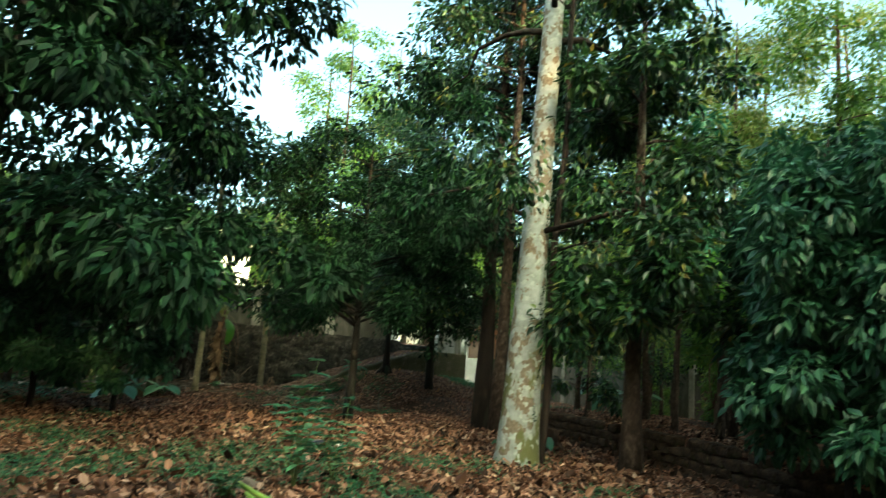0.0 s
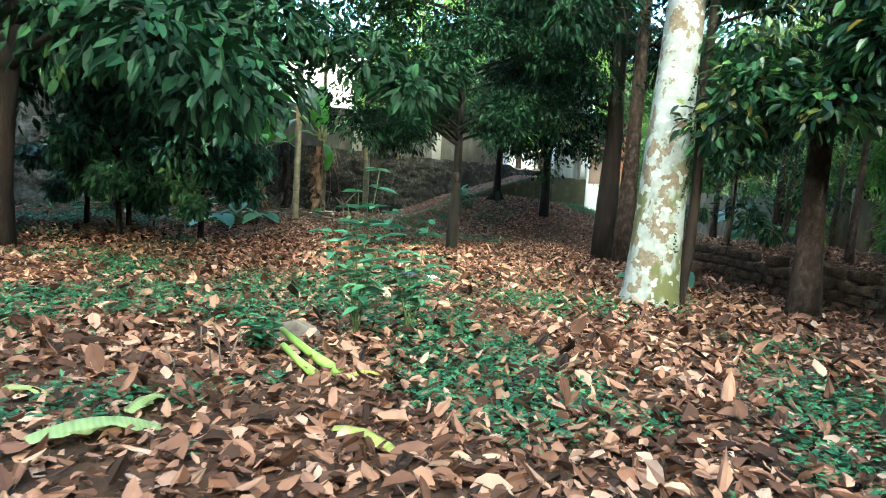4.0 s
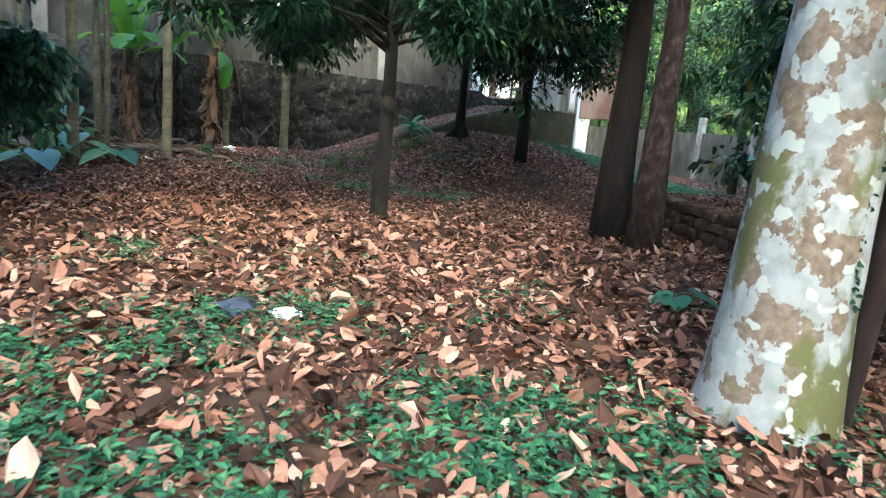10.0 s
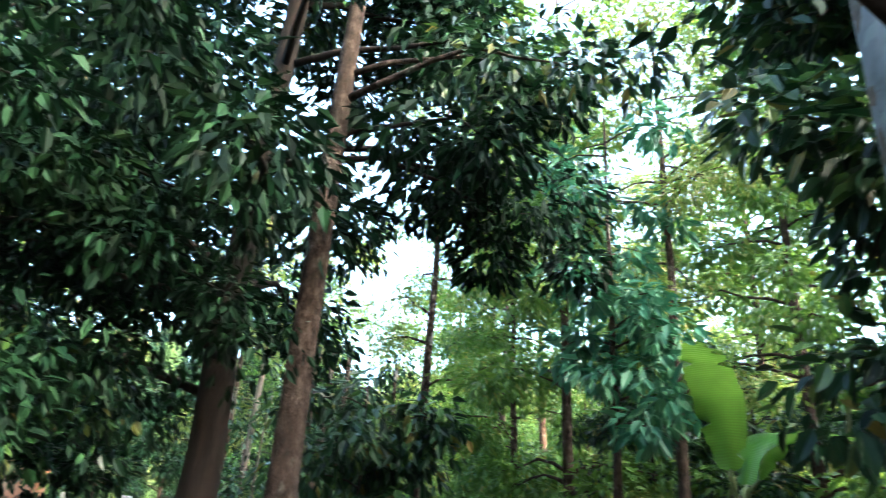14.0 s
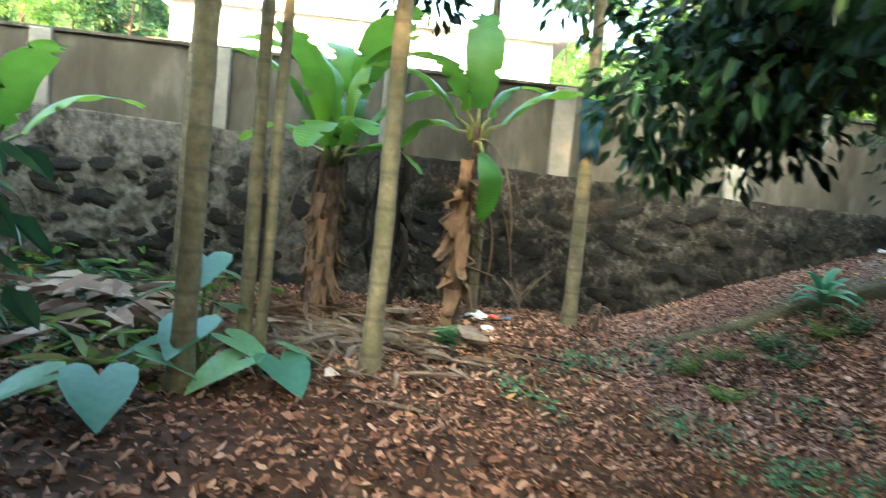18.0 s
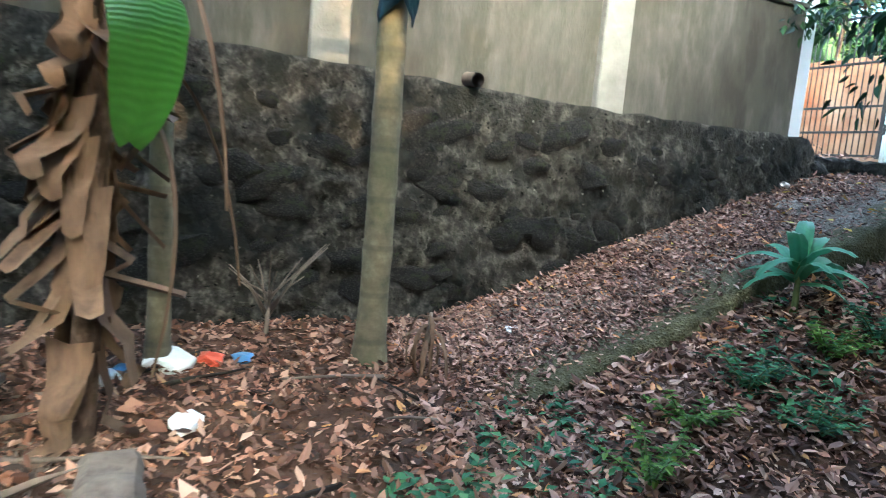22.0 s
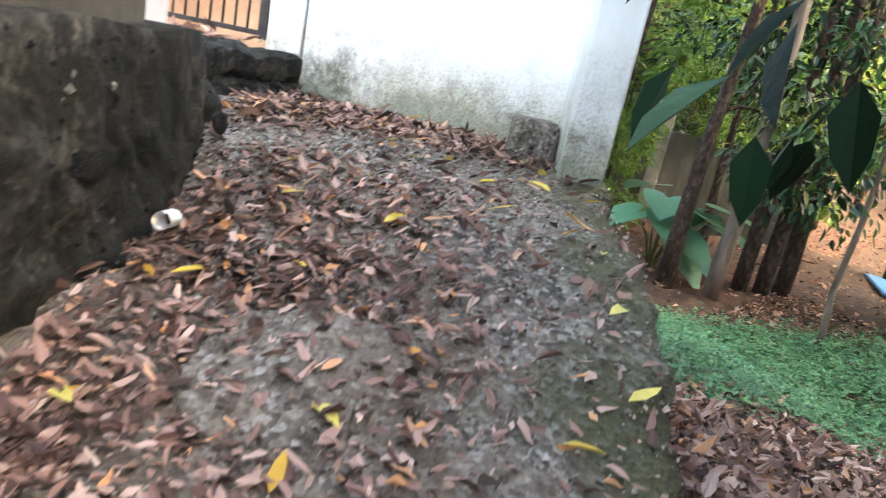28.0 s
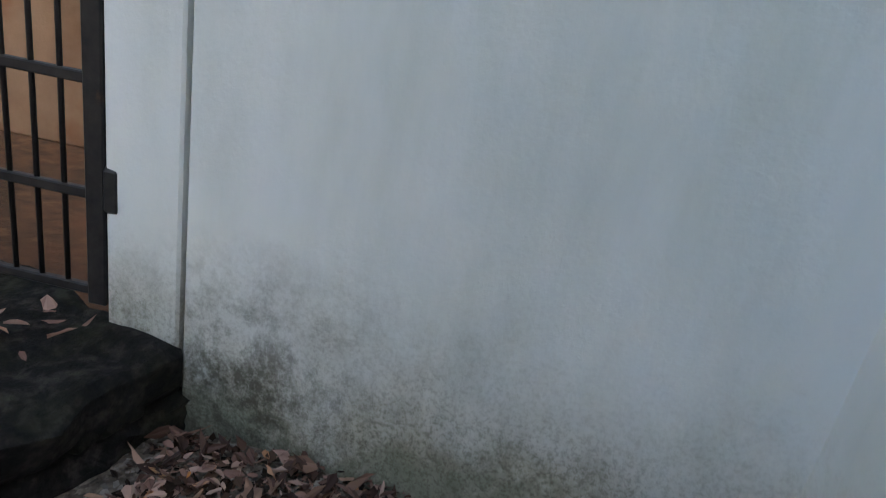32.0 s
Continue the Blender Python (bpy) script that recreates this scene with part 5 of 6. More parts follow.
def shrub(x, y, h, label, seed, leaf_mat, ll, n=9, spread=0.35, z=None, nodes=7):
    """Several upright stems with whorls of broad leaves, largest below the tips."""
    rng = np.random.default_rng(seed)
    e = thing("shrub", label, "shrub", at=(x, y, float(top_z(x, y)) if z is None else z))
    B, A, N, Ln = [], [], [], []
    for k in range(n):
        az, top = k * 2.4 + rng.uniform(-0.3, 0.3), h * rng.uniform(0.5, 1.0)
        end = np.array([math.cos(az) * spread * rng.uniform(0.3, 1), math.sin(az) * spread * rng.uniform(0.3, 1), top])
        s = np.linspace(0, 1, 6)[:, None]
        pts = end * np.array([1, 1, 0]) * s ** 1.4 + np.array([0, 0, 1]) * (top * s - 0.04 * (1 - s)) + rng.normal(0, 0.012 * h, (6, 3)) * s * (1 - s) * 3
        part("stem", tubes("stem", [(pts, np.linspace(0.007, 0.003, 6), 6)], PALE_STEM), None, e)
        for q in range(nodes):
            f = 0.3 + 0.7 * (q + 1) / nodes
            p = np.array([np.interp(f, s[:, 0], pts[:, c]) for c in range(3)])
            for w in range(3 if q < nodes - 1 else 6):
                a2 = q * 1.3 + w * 2.09 + rng.uniform(-0.4, 0.4)
                B.append(p)
                A.append((math.cos(a2), math.sin(a2), 0.35 - 0.1 * (nodes - q) / nodes + 0.15 * rng.normal()))
                N.append((0.2 * rng.normal(), 0.2 * rng.normal(), 1))
                Ln.append(ll * rng.uniform(0.65, 1.2) * (0.7 if q == nodes - 1 else 1.0))
    Ln = np.array(Ln)
    v, f = leaves(np.array(B), np.array(A), np.array(N), Ln, Ln * 0.44, 0.32, 0.22, False, True)
    part("foliage", mesh_from("foliage", v, f, leaf_mat), None, e)
    return e


shrub(1.58, -4.3, 1.22, "leafy knee-high shrub with bluish-green leaves", 1, LEAF_BLUEGREEN, 0.135, 6, 0.32)
shrub(1.85, -3.95, 0.9, "smaller bluish-green leafy shrub", 2, LEAF_BLUEGREEN, 0.125, 5, 0.26)
shrub(1.2, -4.9, 0.35, "seedling with green leaves in the litter", 3, LEAF_WEED, 0.09, 5, 0.15)
shrub(-4.3, 6.1, 0.2, "seedling beside the banana stem", 4, LEAF_WEED, 0.1, 4, 0.1)
for i, (x, y) in enumerate([(-2.3, 8.15), (-1.95, 8.5), (-2.5, 7.7), (-1.7, 8.2), (-1.5, 8.75), (-1.2, 8.9), (-2.1, 7.3)]):
    shrub(x, y, 0.16 + 0.05 * (i % 3), "low green weed beside the ramp", 10 + i, LEAF_WEED if i % 2 else LEAF_LIGHT, 0.055, 9, 0.24)
rosette = thing("strap_leaf_plant", "rosette of strap-shaped glossy leaves on the ramp's edge", "plant", at=(-1.56, 9.26, float(top_z(-1.56, 9.26)) - 0.02))
STRAP = blade("leaf", LEAF_BLUEGREEN, 0.45, 0.1, 0.22, 7)
for k in range(13):
    ob = part("leaf", STRAP, None, rosette)
    ob.matrix_basis = Matrix.Translation((0, 0, 0.2 + 0.012 * k)) @ Euler((0, radians(10 - 17 * (k % 4)), k * 2.4)).to_matrix().to_4x4() @ Matrix.Scale(0.8 + 0.1 * (k % 4), 4)
part("leaf", STRAP, None, rosette).matrix_basis = Matrix.Translation((0, 0, 0.3)) @ Euler((0, radians(4), radians(48))).to_matrix().to_4x4() @ Matrix.Scale(1.55, 4)
part("stem", tubes("stem", [([(0, 0, -0.1), (0.01, 0, 0.1), (0, 0, 0.36)], [0.026, 0.022, 0.014], 8)], PALE_STEM), None, rosette)

# ---- low laterite wall ----
wall_laterite = thing("wall_laterite", "low mossy laterite block wall along the yard", "wall", kind="structure")
bricks = []
for s in range(6):
    bm = boxed(-0.15, 0.15, -0.09, 0.09, -0.065, 0.065, 0.022)
    bmesh.ops.subdivide_edges(bm, edges=bm.edges[:], cuts=1)
    for v in bm.verts:
        v.co += Vector(noise.noise_vector(v.co * 9 + Vector((s * 9, 0, 0)))) * 0.03
    me = bpy.data.meshes.new("brick")
    bm.to_mesh(me)
    bm.free()
    me.materials.append(LATERITE)
    bricks.append(me)
LINE = [(6.9, -4.0), (5.85, -0.6), (4.75, 2.0), (4.25, 3.0), (3.6, 4.5), (2.8, 7.5)]
lr_ = np.random.default_rng(8)
for c in range(4):
    for (x0, y0), (x1, y1) in zip(LINE[:-1], LINE[1:]):
        L = math.hypot(x1 - x0, y1 - y0)
        nbk = max(1, round(L / 0.31))
        for k in range(nbk):
            if c == 3 and lr_.random() < 0.35:
                continue
            f = (k + 0.5 * (c % 2) + 0.25) / nbk
            ob = part("brick", bricks[lr_.integers(6)], None, wall_laterite)
            ob.matrix_basis = pose(x0 + (x1 - x0) * f, y0 + (y1 - y0) * f, BASE + 0.04 + 0.135 * c + lr_.uniform(-0.01, 0.01), lr_.uniform(-4, 4), lr_.uniform(-3, 3), math.degrees(math.atan2(y1 - y0, x1 - x0)) + lr_.uniform(-7, 7))
stump = thing("tree_stump", "rotten brown stump with a broken upright stake", "stump", at=(4.08, 1.2, BASE))
sr = np.random.default_rng(4)
ROTTEN = surface("rotten_wood", [(0.3, (0.03, 0.016, 0.01)), (0.55, (0.1, 0.052, 0.03)), (0.75, (0.22, 0.125, 0.075))], 12, 10, (0.02, 0.012, 0.009), 3, (0.52, 0.66), 0.95, 36, 1.0, 0.03, (1, 1, 0.3))
part("stump_body", mesh_from("stump_body", *tube([(0, 0, -0.1), (0, 0, 0.02), (0.01, 0.01, 0.12), (0.0, 0, 0.24), (0.02, 0, 0.34), (0.02, 0, 0.33), (0.02, 0, 0.2)], [0.23, 0.19, 0.165, 0.16, 0.15, 0.1, 0.07], 24, 0.16, sr), ROTTEN, False), None, stump)
for q in range(7):
    az = q * 0.9 + 0.3
    part("root", tubes("root", [([(0.12 * math.cos(az), 0.12 * math.sin(az), 0.1), (0.24 * math.cos(az), 0.24 * math.sin(az), 0.02), (0.36 * math.cos(az), 0.36 * math.sin(az), -0.05)], [0.05, 0.035, 0.015], 7)], ROTTEN), None, stump)
part("stake", mesh_from("stake", *tube([(-0.13, 0.05, 0), (-0.14, 0.05, 0.28), (-0.15, 0.05, 0.45), (-0.16, 0.05, 0.53), (-0.14, 0.06, 0.55)], [0.07, 0.058, 0.055, 0.05, 0.025], 10, 0.1, sr), ROTTEN, True), None, stump)
pole = part("bamboo_pole", tubes("bamboo_pole", [([(2.55, 8.4, -0.72), (2.75, 6.9, -0.8), (2.98, 5.3, -0.84)], [0.03, 0.03, 0.028], 9)], PALE_STEM), None)
tagged(pole, "pale bamboo pole lying on the laterite wall", "pole")
stick = part("curved_stick", tubes("curved_stick", [([(0.2, 5.9, gz(0.2, 5.9) + 0.02), (-0.02, 6.3, gz(0, 6.3) + 0.14), (-0.12, 6.8, gz(-0.1, 6.8) + 0.3), (-0.1, 7.3, gz(-0.1, 7.3) + 0.3)], [0.022, 0.02, 0.018, 0.014], 8)], WOOD_GREY), None)
tagged(stick, "curved dead stick on the mound", "stick")

# ---- stones of the retaining wall ----
rubble = []
for s in range(7):
    bm = bmesh.new()
    bmesh.ops.create_icosphere(bm, subdivisions=2, radius=1)
    for v in bm.verts:
        q = v.co.copy()
        v.co = Vector((q.x * 1.05, q.y * 0.4, q.z * 0.68)) * (1 + 0.45 * noise.noise(q * 1.2 + Vector((s * 5, 0, 0))) + 0.22 * noise.noise(q * 3.1 + Vector((s * 5, 3, 0))))
    me = bpy.data.meshes.new("stone")
    bm.to_mesh(me)
    bm.free()
    me.materials.append(STONE)
    rubble.append(me)
st = np.random.default_rng(14)
count = 0
for _ in range(2600):
    if count >= 290:
        break
    a, z = st.uniform(-9.6, 2.8), st.uniform(-1.35, 0.5)
    if a > -4.8 and st.random() < 0.25:
        continue
    if z < float(ramp_z(a)) - 0.1 or z > ledge_z(a) - 0.16:
        continue
    k = (ledge_z(a) - z) / (ledge_z(a) + 1.75)
    if a < -4.8 and z > 0.35 + 0.0 * a:
        continue
    ob = part("stone", rubble[st.integers(7)], None, wall_retaining)
    sc = st.uniform(0.05, 0.17) if a < 0.6 else st.uniform(0.04, 0.09)
    ob.matrix_basis = pose(a, -0.1 - 0.1 * k + 0.01, z, 0, st.uniform(-25, 25), st.uniform(-12, 12)) @ Matrix.Diagonal((sc * st.uniform(0.9, 1.5), sc * st.uniform(0.7, 1.05), sc, 1))
    count += 1

cr = np.random.default_rng(33)
ca_, cz_ = cr.uniform(-5.0, 2.9, 5200), cr.uniform(-1.2, 0.62, 5200)
ok_ = cz_ > ramp_z(ca_) - 0.03
ca_, cz_ = ca_[ok_], cz_[ok_]
cb_ = -0.1 - 0.1 * (0.65 - cz_) / 2.4 + 0.2 * step01((ca_ - 2.2) / 0.8) + np.array([0.05 * noise.noise((p * 3.1, q * 3.1, 1.0)) + 0.035 * noise.noise((p * 7, q * 7, 2.0)) for p, q in zip(ca_, cz_)])
cs_ = cr.uniform(0.004, 0.016, len(ca_))
OCT = np.array([(1, 0, 0), (0, 0.5, 0), (-1, 0, 0), (0, -0.5, 0), (0, 0, 0.8), (0, 0, -0.8)], float)
CV = np.stack([ca_, cb_, cz_], 1)[:, None, :] + (OCT[None] * cr.uniform(0.5, 1.5, (len(ca_), 6, 1)) + cr.normal(0, 0.25, (len(ca_), 6, 3)) * np.array([1, 0.5, 1])) * cs_[:, None, None]
CF = (np.arange(len(ca_))[:, None, None] * 6 + np.array([(0, 1, 4), (1, 2, 4), (2, 3, 4), (3, 0, 4), (1, 0, 5), (2, 1, 5), (3, 2, 5), (0, 3, 5)])[None]).reshape(-1, 3)
chips = new("stone_chips", mesh_from("stone_chips", CV.reshape(-1, 3), CF, CHIP))
chips.matrix_basis = WALL
tagged(chips, "small dark stone chips bedded in the mortar of the retaining wall", "stone chips", kind="stuff")

# ---- leaf litter ----


def litter(name, n, seed, sampler, size, mat, label, lift=0.016, tilt=0.5, plain=False, ratio=(0.32, 0.72)):
    rng = np.random.default_rng(seed)
    x, y = sampler(rng, n)
    z = top_z(x, y) + rng.uniform(0.002, lift + 0.025, len(x))
    az = rng.uniform(0, 6.283, len(x))
    al = np.stack([np.cos(az), np.sin(az), rng.normal(0, tilt * 0.6, len(x))], 1)
    no = np.stack([rng.normal(0, tilt, len(x)), rng.normal(0, tilt, len(x)), np.ones(len(x))], 1)
    L = size * rng.uniform(0.4, 1.25, len(x)) * (1 - 0.35 * step01((y - 2) / 3.5) if name == "fallen_leaves" else 1)
    v, f = leaves(np.stack([x, y, z], 1), al, no, L, L * rng.uniform(*ratio, len(x)), rng.uniform(-0.6, 0.6, len(x)), rng.uniform(-0.5, 1.1, len(x)) if not plain else 0.2, plain, True)
    k = 4 if plain else 8
    v = v + (rng.normal(0, 1, v.shape) * np.array([1, 1, 0.7])) * np.repeat(0.045 * L, k)[:, None]
    ob = new(name, mesh_from(name, v, f, mat))
    return tagged(ob, label, "leaf litter", kind="stuff")


def yard(rng, n):
    x, y = rng.uniform(-8, 7.5, n), rng.uniform(-11.5, 12.0, n)
    a, b = to_ab(x, y)
    cover = 0.5 + 0.5 * np.sin(1.3 * x + 0.4 * y) * np.sin(0.9 * y - 0.3 * x + 1)
    keep = ((b < ramp_edge(a) - 0.02) | ((a < -1.5) & (b < -0.2))) & (rng.random(n) < 0.5 + 0.5 * cover)
    return x[keep], y[keep]


def near_path(rng, n):
    x, y = rng.uniform(-1.5, 5.0, n), rng.uniform(-9.5, 3.5, n)
    return x, y


def on_ramp(rng, n):
    a, b = rng.uniform(-2.0, 4.35, n), rng.uniform(-1.75, 0.28, n)
    drift = np.clip(0.16 + 0.84 * step01((b - ramp_edge(a) - np.where(a > 0.8, 0.25, 0)) / 0.5), 0, 1) * np.interp(a, [0.2, 1.2, 2.2, 3.0, 3.5, 3.9], [1.0, 0.8, 0.4, 0.12, 0.12, 0.7])
    clump = 0.5 + 0.5 * np.sin(4.1 * a + 2 * b) * np.sin(3.3 * b - a)
    keep = (b > ramp_edge(a) + 0.03) & (rng.random(n) < drift * (0.35 + 0.65 * clump)) & (b < np.where(a > 3.0, 0.28, -0.15))
    a, b = a[keep], b[keep]
    return WALL_O.x + a * WALL_U.x + b * WALL_W.x, WALL_O.y + a * WALL_U.y + b * WALL_W.y


def woods(rng, n):
    x, y = rng.uniform(3.2, 18, n), rng.uniform(-6, 20, n)
    a, b = to_ab(x, y)
    keep = (terrace(x, y) > 0) & ((b < -1.6) | (a > 5))
    return x[keep], y[keep]


def left_side(rng, n):
    x, y = rng.uniform(-16, -4, n), rng.uniform(-10, 8, n)
    keep = to_ab(x, y)[1] < -0.4
    return x[keep], y[keep]


litter("leaf_crumbs", 110000, 9, yard, 0.045, DRY_LEAF, "crumbled bits of dry leaves", 0.0, 0.4, True, (0.3, 0.9))
litter("fallen_leaves", 170000, 1, yard, 0.088, DRY_LEAF, "thick litter of dry brown leaves on the yard")
litter("fallen_leaves", 6000, 2, near_path, 0.135, DRY_LEAF, "larger curled dry leaves along the path", 0.03, 0.5)
litter("ramp_crumbs", 26000, 8, on_ramp, 0.03, DRY_PURPLE, "crumbled bits of leaves on the ramp", 0.0, 0.4, True, (0.3, 0.9))
litter("ramp_leaves", 62000, 3, on_ramp, 0.053, DRY_PURPLE, "drift of dull brown leaves on the ramp", 0.02, 0.4, False, (0.26, 0.5))


def on_step(rng, n):
    a = rng.uniform(3.0, 4.4, n)
    b = rng.uniform(0.36, 2.3, n) + 0.32 * (4.4 - a)
    return WALL_O.x + a * WALL_U.x + b * WALL_W.x, WALL_O.y + a * WALL_U.y + b * WALL_W.y


def gate_end(rng, n):
    a, b = rng.uniform(1.9, 4.38, n), rng.uniform(-1.4, 0.55, n)
    heap = np.clip(step01((a - 3.45 - 0.25 * b) / 0.7) + step01((b + 0.9) / 0.9) * step01((2.9 - a) / 0.6) * 0.8 + step01((b + 0.35) / 0.5) * step01((a - 2.9) / 0.4), 0, 1)
    keep = (rng.random(n) < 0.05 + 0.95 * heap) & (b < -0.14 + 0.5 * step01((a - 2.3) / 0.8) + 0.2 * step01((a - 3.0) / 0.4))
    a, b = a[keep], b[keep]
    return WALL_O.x + a * WALL_U.x + b * WALL_W.x, WALL_O.y + a * WALL_U.y + b * WALL_W.y


litter("gate_mould", 9000, 14, gate_end, 0.035, DRY_DARK, "dark crumbled leaf mould swept against the white wall", 0.0, 0.4, True, (0.3, 0.9))
litter("gate_leaves", 1500, 12, gate_end, 0.09, DRY_BROWN, "slender curled brown leaves swept against the white wall", 0.02, 0.45, False, (0.2, 0.42))


def gravel_spots(rng, n):
    a, b = rng.uniform(0.4, 4.35, n), rng.uniform(-1.55, 0.2, n)
    keep = rng.random(n) < np.interp(a, [0.4, 2.0, 3.0], [0.25, 0.7, 1.0])
    a, b = a[keep], b[keep]
    return WALL_O.x + a * WALL_U.x + b * WALL_W.x, WALL_O.y + a * WALL_U.y + b * WALL_W.y


def ramp_side(rng, n):
    a = rng.uniform(-2.2, 5.2, n)
    b = ramp_edge(a) - 0.04 - 2.6 * rng.random(n) ** 1.5
    return WALL_O.x + a * WALL_U.x + b * WALL_W.x, WALL_O.y + a * WALL_U.y + b * WALL_W.y


def wall_foot(rng, n):
    x, y = rng.uniform(-6.2, -1.8, n), rng.uniform(4.5, 9.5, n)
    a, b = to_ab(x, y)
    keep = (b < -0.2) & ((b < ramp_edge(a)) | (a < -1.6))
    return x[keep], y[keep]


litter("foot_leaves", 9000, 15, wall_foot, 0.07, DRY_BROWN, "small brown leaves on the soil along the wall", 0.01, 0.45, False, (0.26, 0.6))
litter("side_leaves", 19000, 13, ramp_side, 0.075, DRY_PURPLE, "dry leaves on the soil beside the ramp", 0.015, 0.45, False, (0.26, 0.55))
gr = np.random.default_rng(17)
qx, qy = gravel_spots(gr, 13000)
gs = gr.uniform(0.002, 0.007, len(qx)) * np.where(gr.random(len(qx)) < 0.06, 2.0, 1.0)
octa = np.array([(1, 0, 0), (0, 1, 0), (-1, 0, 0), (0, -1, 0), (0, 0, 0.8), (0, 0, -0.8)], float)
GV = np.stack([qx, qy, top_z(qx, qy) + 0.3 * gs], 1)[:, None, :] + (octa[None] * gr.uniform(0.6, 1.4, (len(qx), 6, 1)) + gr.normal(0, 0.15, (len(qx), 6, 3))) * gs[:, None, None]
GF = (np.arange(len(qx))[:, None, None] * 6 + np.array([(0, 1, 4), (1, 2, 4), (2, 3, 4), (3, 0, 4), (1, 0, 5), (2, 1, 5), (3, 2, 5), (0, 3, 5)])[None]).reshape(-1, 3)
tagged(new("gravel", mesh_from("gravel", GV.reshape(-1, 3), GF, GRAVEL)), "loose gravel chips on the worn ramp", "gravel", kind="stuff")

step_leaves = litter("step_leaves", 900, 6, on_step, 0.085, DRY_PURPLE, "dry leaves on the step below the gate", 0.02, 0.4, False, (0.28, 0.5))
step_leaves.location.z = 0.56 - 0.45
litter("fallen_leaves", 16000, 4, woods, 0.15, DRY_LEAF, "dry leaf litter under the trees", 0.02, 0.4, True)
litter("fallen_leaves", 9000, 5, left_side, 0.15, DRY_LEAF, "sparse dry leaves on the grass", 0.02, 0.4, True)


def weeds(name, n, seed, sampler, h, ll, mat, label, per=6):
    rng = np.random.default_rng(seed)
    x, y = sampler(rng, n)
    m = len(x)
    z = top_z(x, y)
    hh = h * rng.uniform(0.3, 1.0, m)
    B, A, N = [], [], []
    for k in range(per):
        az = rng.uniform(0, 6.283, m)
        rr = ll * 0.3 * rng.random(m)
        B.append(np.stack([x + rr * np.cos(az), y + rr * np.sin(az), z + hh * (k + 1) / per], 1))
        A.append(np.stack([np.cos(az), np.sin(az), rng.normal(0.15, 0.3, m)], 1))
        N.append(np.stack([rng.normal(0, 0.3, m), rng.normal(0, 0.3, m), np.ones(m)], 1))
    L = ll * rng.uniform(0.6, 1.2, m * per)
    v, f = leaves(np.concatenate(B), np.concatenate(A), np.concatenate(N), L, L * 0.5, 0.2, 0.2, True)
    ob = new(name, mesh_from(name, v, f, mat))
    return tagged(ob, label, "weeds", kind="stuff")


def weed_patches(rng, n):
    x, y = rng.uniform(-4.5, 5.0, n), rng.uniform(-10.5, 1.0, n)
    m = np.array([noise.noise((a * 0.75, b * 0.75, 5.0)) + 0.45 * noise.noise((a * 2.2, b * 2.2, 1.0)) for a, b in zip(x, y)])
    for px, py, pr in ((0.0, -3.6, 1.1), (-0.6, -3.9, 0.9), (0.1, -2.6, 0.8), (2.2, -1.6, 0.55), (2.6, -1.65, 0.4), (2.4, -4.0, 0.6), (1.8, -3.5, 0.5), (1.1, -2.6, 0.45), (2.75, -5.1, 0.6), (0.8, -1.45, 0.3)):
        m = m + 0.75 * np.exp(-((x - px) ** 2 + (y - py) ** 2) / (pr * pr))
    keep = m + 0.2 * rng.normal(0, 1, len(m)) > 0.42
    return x[keep], y[keep]


def bank(rng, n):
    a, b = rng.uniform(3.2, 9.0, n), rng.uniform(-6.4, -1.66, n)
    q = rng.normal(0, 0.16, n)
    keep = (a > 3.4 + 0.68 * (-1.77 - b) + q) & (a < 6.1 + 0.5 * (-1.97 - b) + q)
    a, b = a[keep], b[keep]
    return WALL_O.x + a * WALL_U.x + b * WALL_W.x, WALL_O.y + a * WALL_U.y + b * WALL_W.y


def left_grass(rng, n):
    x, y = rng.uniform(-13, -5.5, n), rng.uniform(-7, 5, n)
    keep = rng.random(n) < 0.5 + 0.5 * np.sin(x) * np.cos(y)
    return x[keep], y[keep]


def mound_weeds(rng, n):
    x, y = rng.uniform(-3.6, 0.5, n), rng.uniform(5.5, 9.6, n)
    a, b = to_ab(x, y)
    m = np.array([noise.noise((p * 1.1, q * 1.1, 2.0)) for p, q in zip(x, y)])
    keep = (b < ramp_edge(a) - 0.08) & (m > 0.05)
    return x[keep], y[keep]


weeds("weeds", 52000, 21, weed_patches, 0.085, 0.05, LEAF_WEED, "patches of small green weeds among fallen leaves")
weeds("bank_groundcover", 17000, 22, bank, 0.17, 0.055, LEAF_BANK, "dense bluish-green groundcover on the bank")
weeds("grass", 7000, 23, left_grass, 0.08, 0.09, LEAF_WEED, "thin grass under the trees")
weeds("weeds", 1400, 24, mound_weeds, 0.1, 0.07, LEAF_WEED, "small weeds on the mound beside the ramp")

# ---- yellow leaves on the ramp and yard, loose finds ----
yl = np.random.default_rng(41)
YL = []
for s in range(4):
    v, f = leaves(np.array([[0.0, 0, 0.01]]), np.array([[1.0, 0, 0.15]]), np.array([[0, 0.1 * s, 1.0]]), 0.13, 0.05, 0.25 - 0.15 * s, 0.35)
    YL.append(mesh_from("yellow_leaf", v, f, YELLOW_LEAF, True))
for k in range(64):
    a, b = yl.uniform(-1.0, 4.2), yl.uniform(-1.55, -0.25)
    x, y = WALL_O.x + a * WALL_U.x + b * WALL_W.x, WALL_O.y + a * WALL_U.y + b * WALL_W.y
    ob = new("yellow_leaf", YL[k % 4])
    ob.matrix_basis = pose(x, y, float(top_z(x, y)) + 0.02, yl.uniform(-15, 15), yl.uniform(-15, 15), yl.uniform(0, 360)) @ Matrix.Scale(yl.uniform(0.45, 0.9), 4)
    tagged(ob, "fallen yellow leaf lying on the ramp", "leaf", "yellow leaves on the ramp")
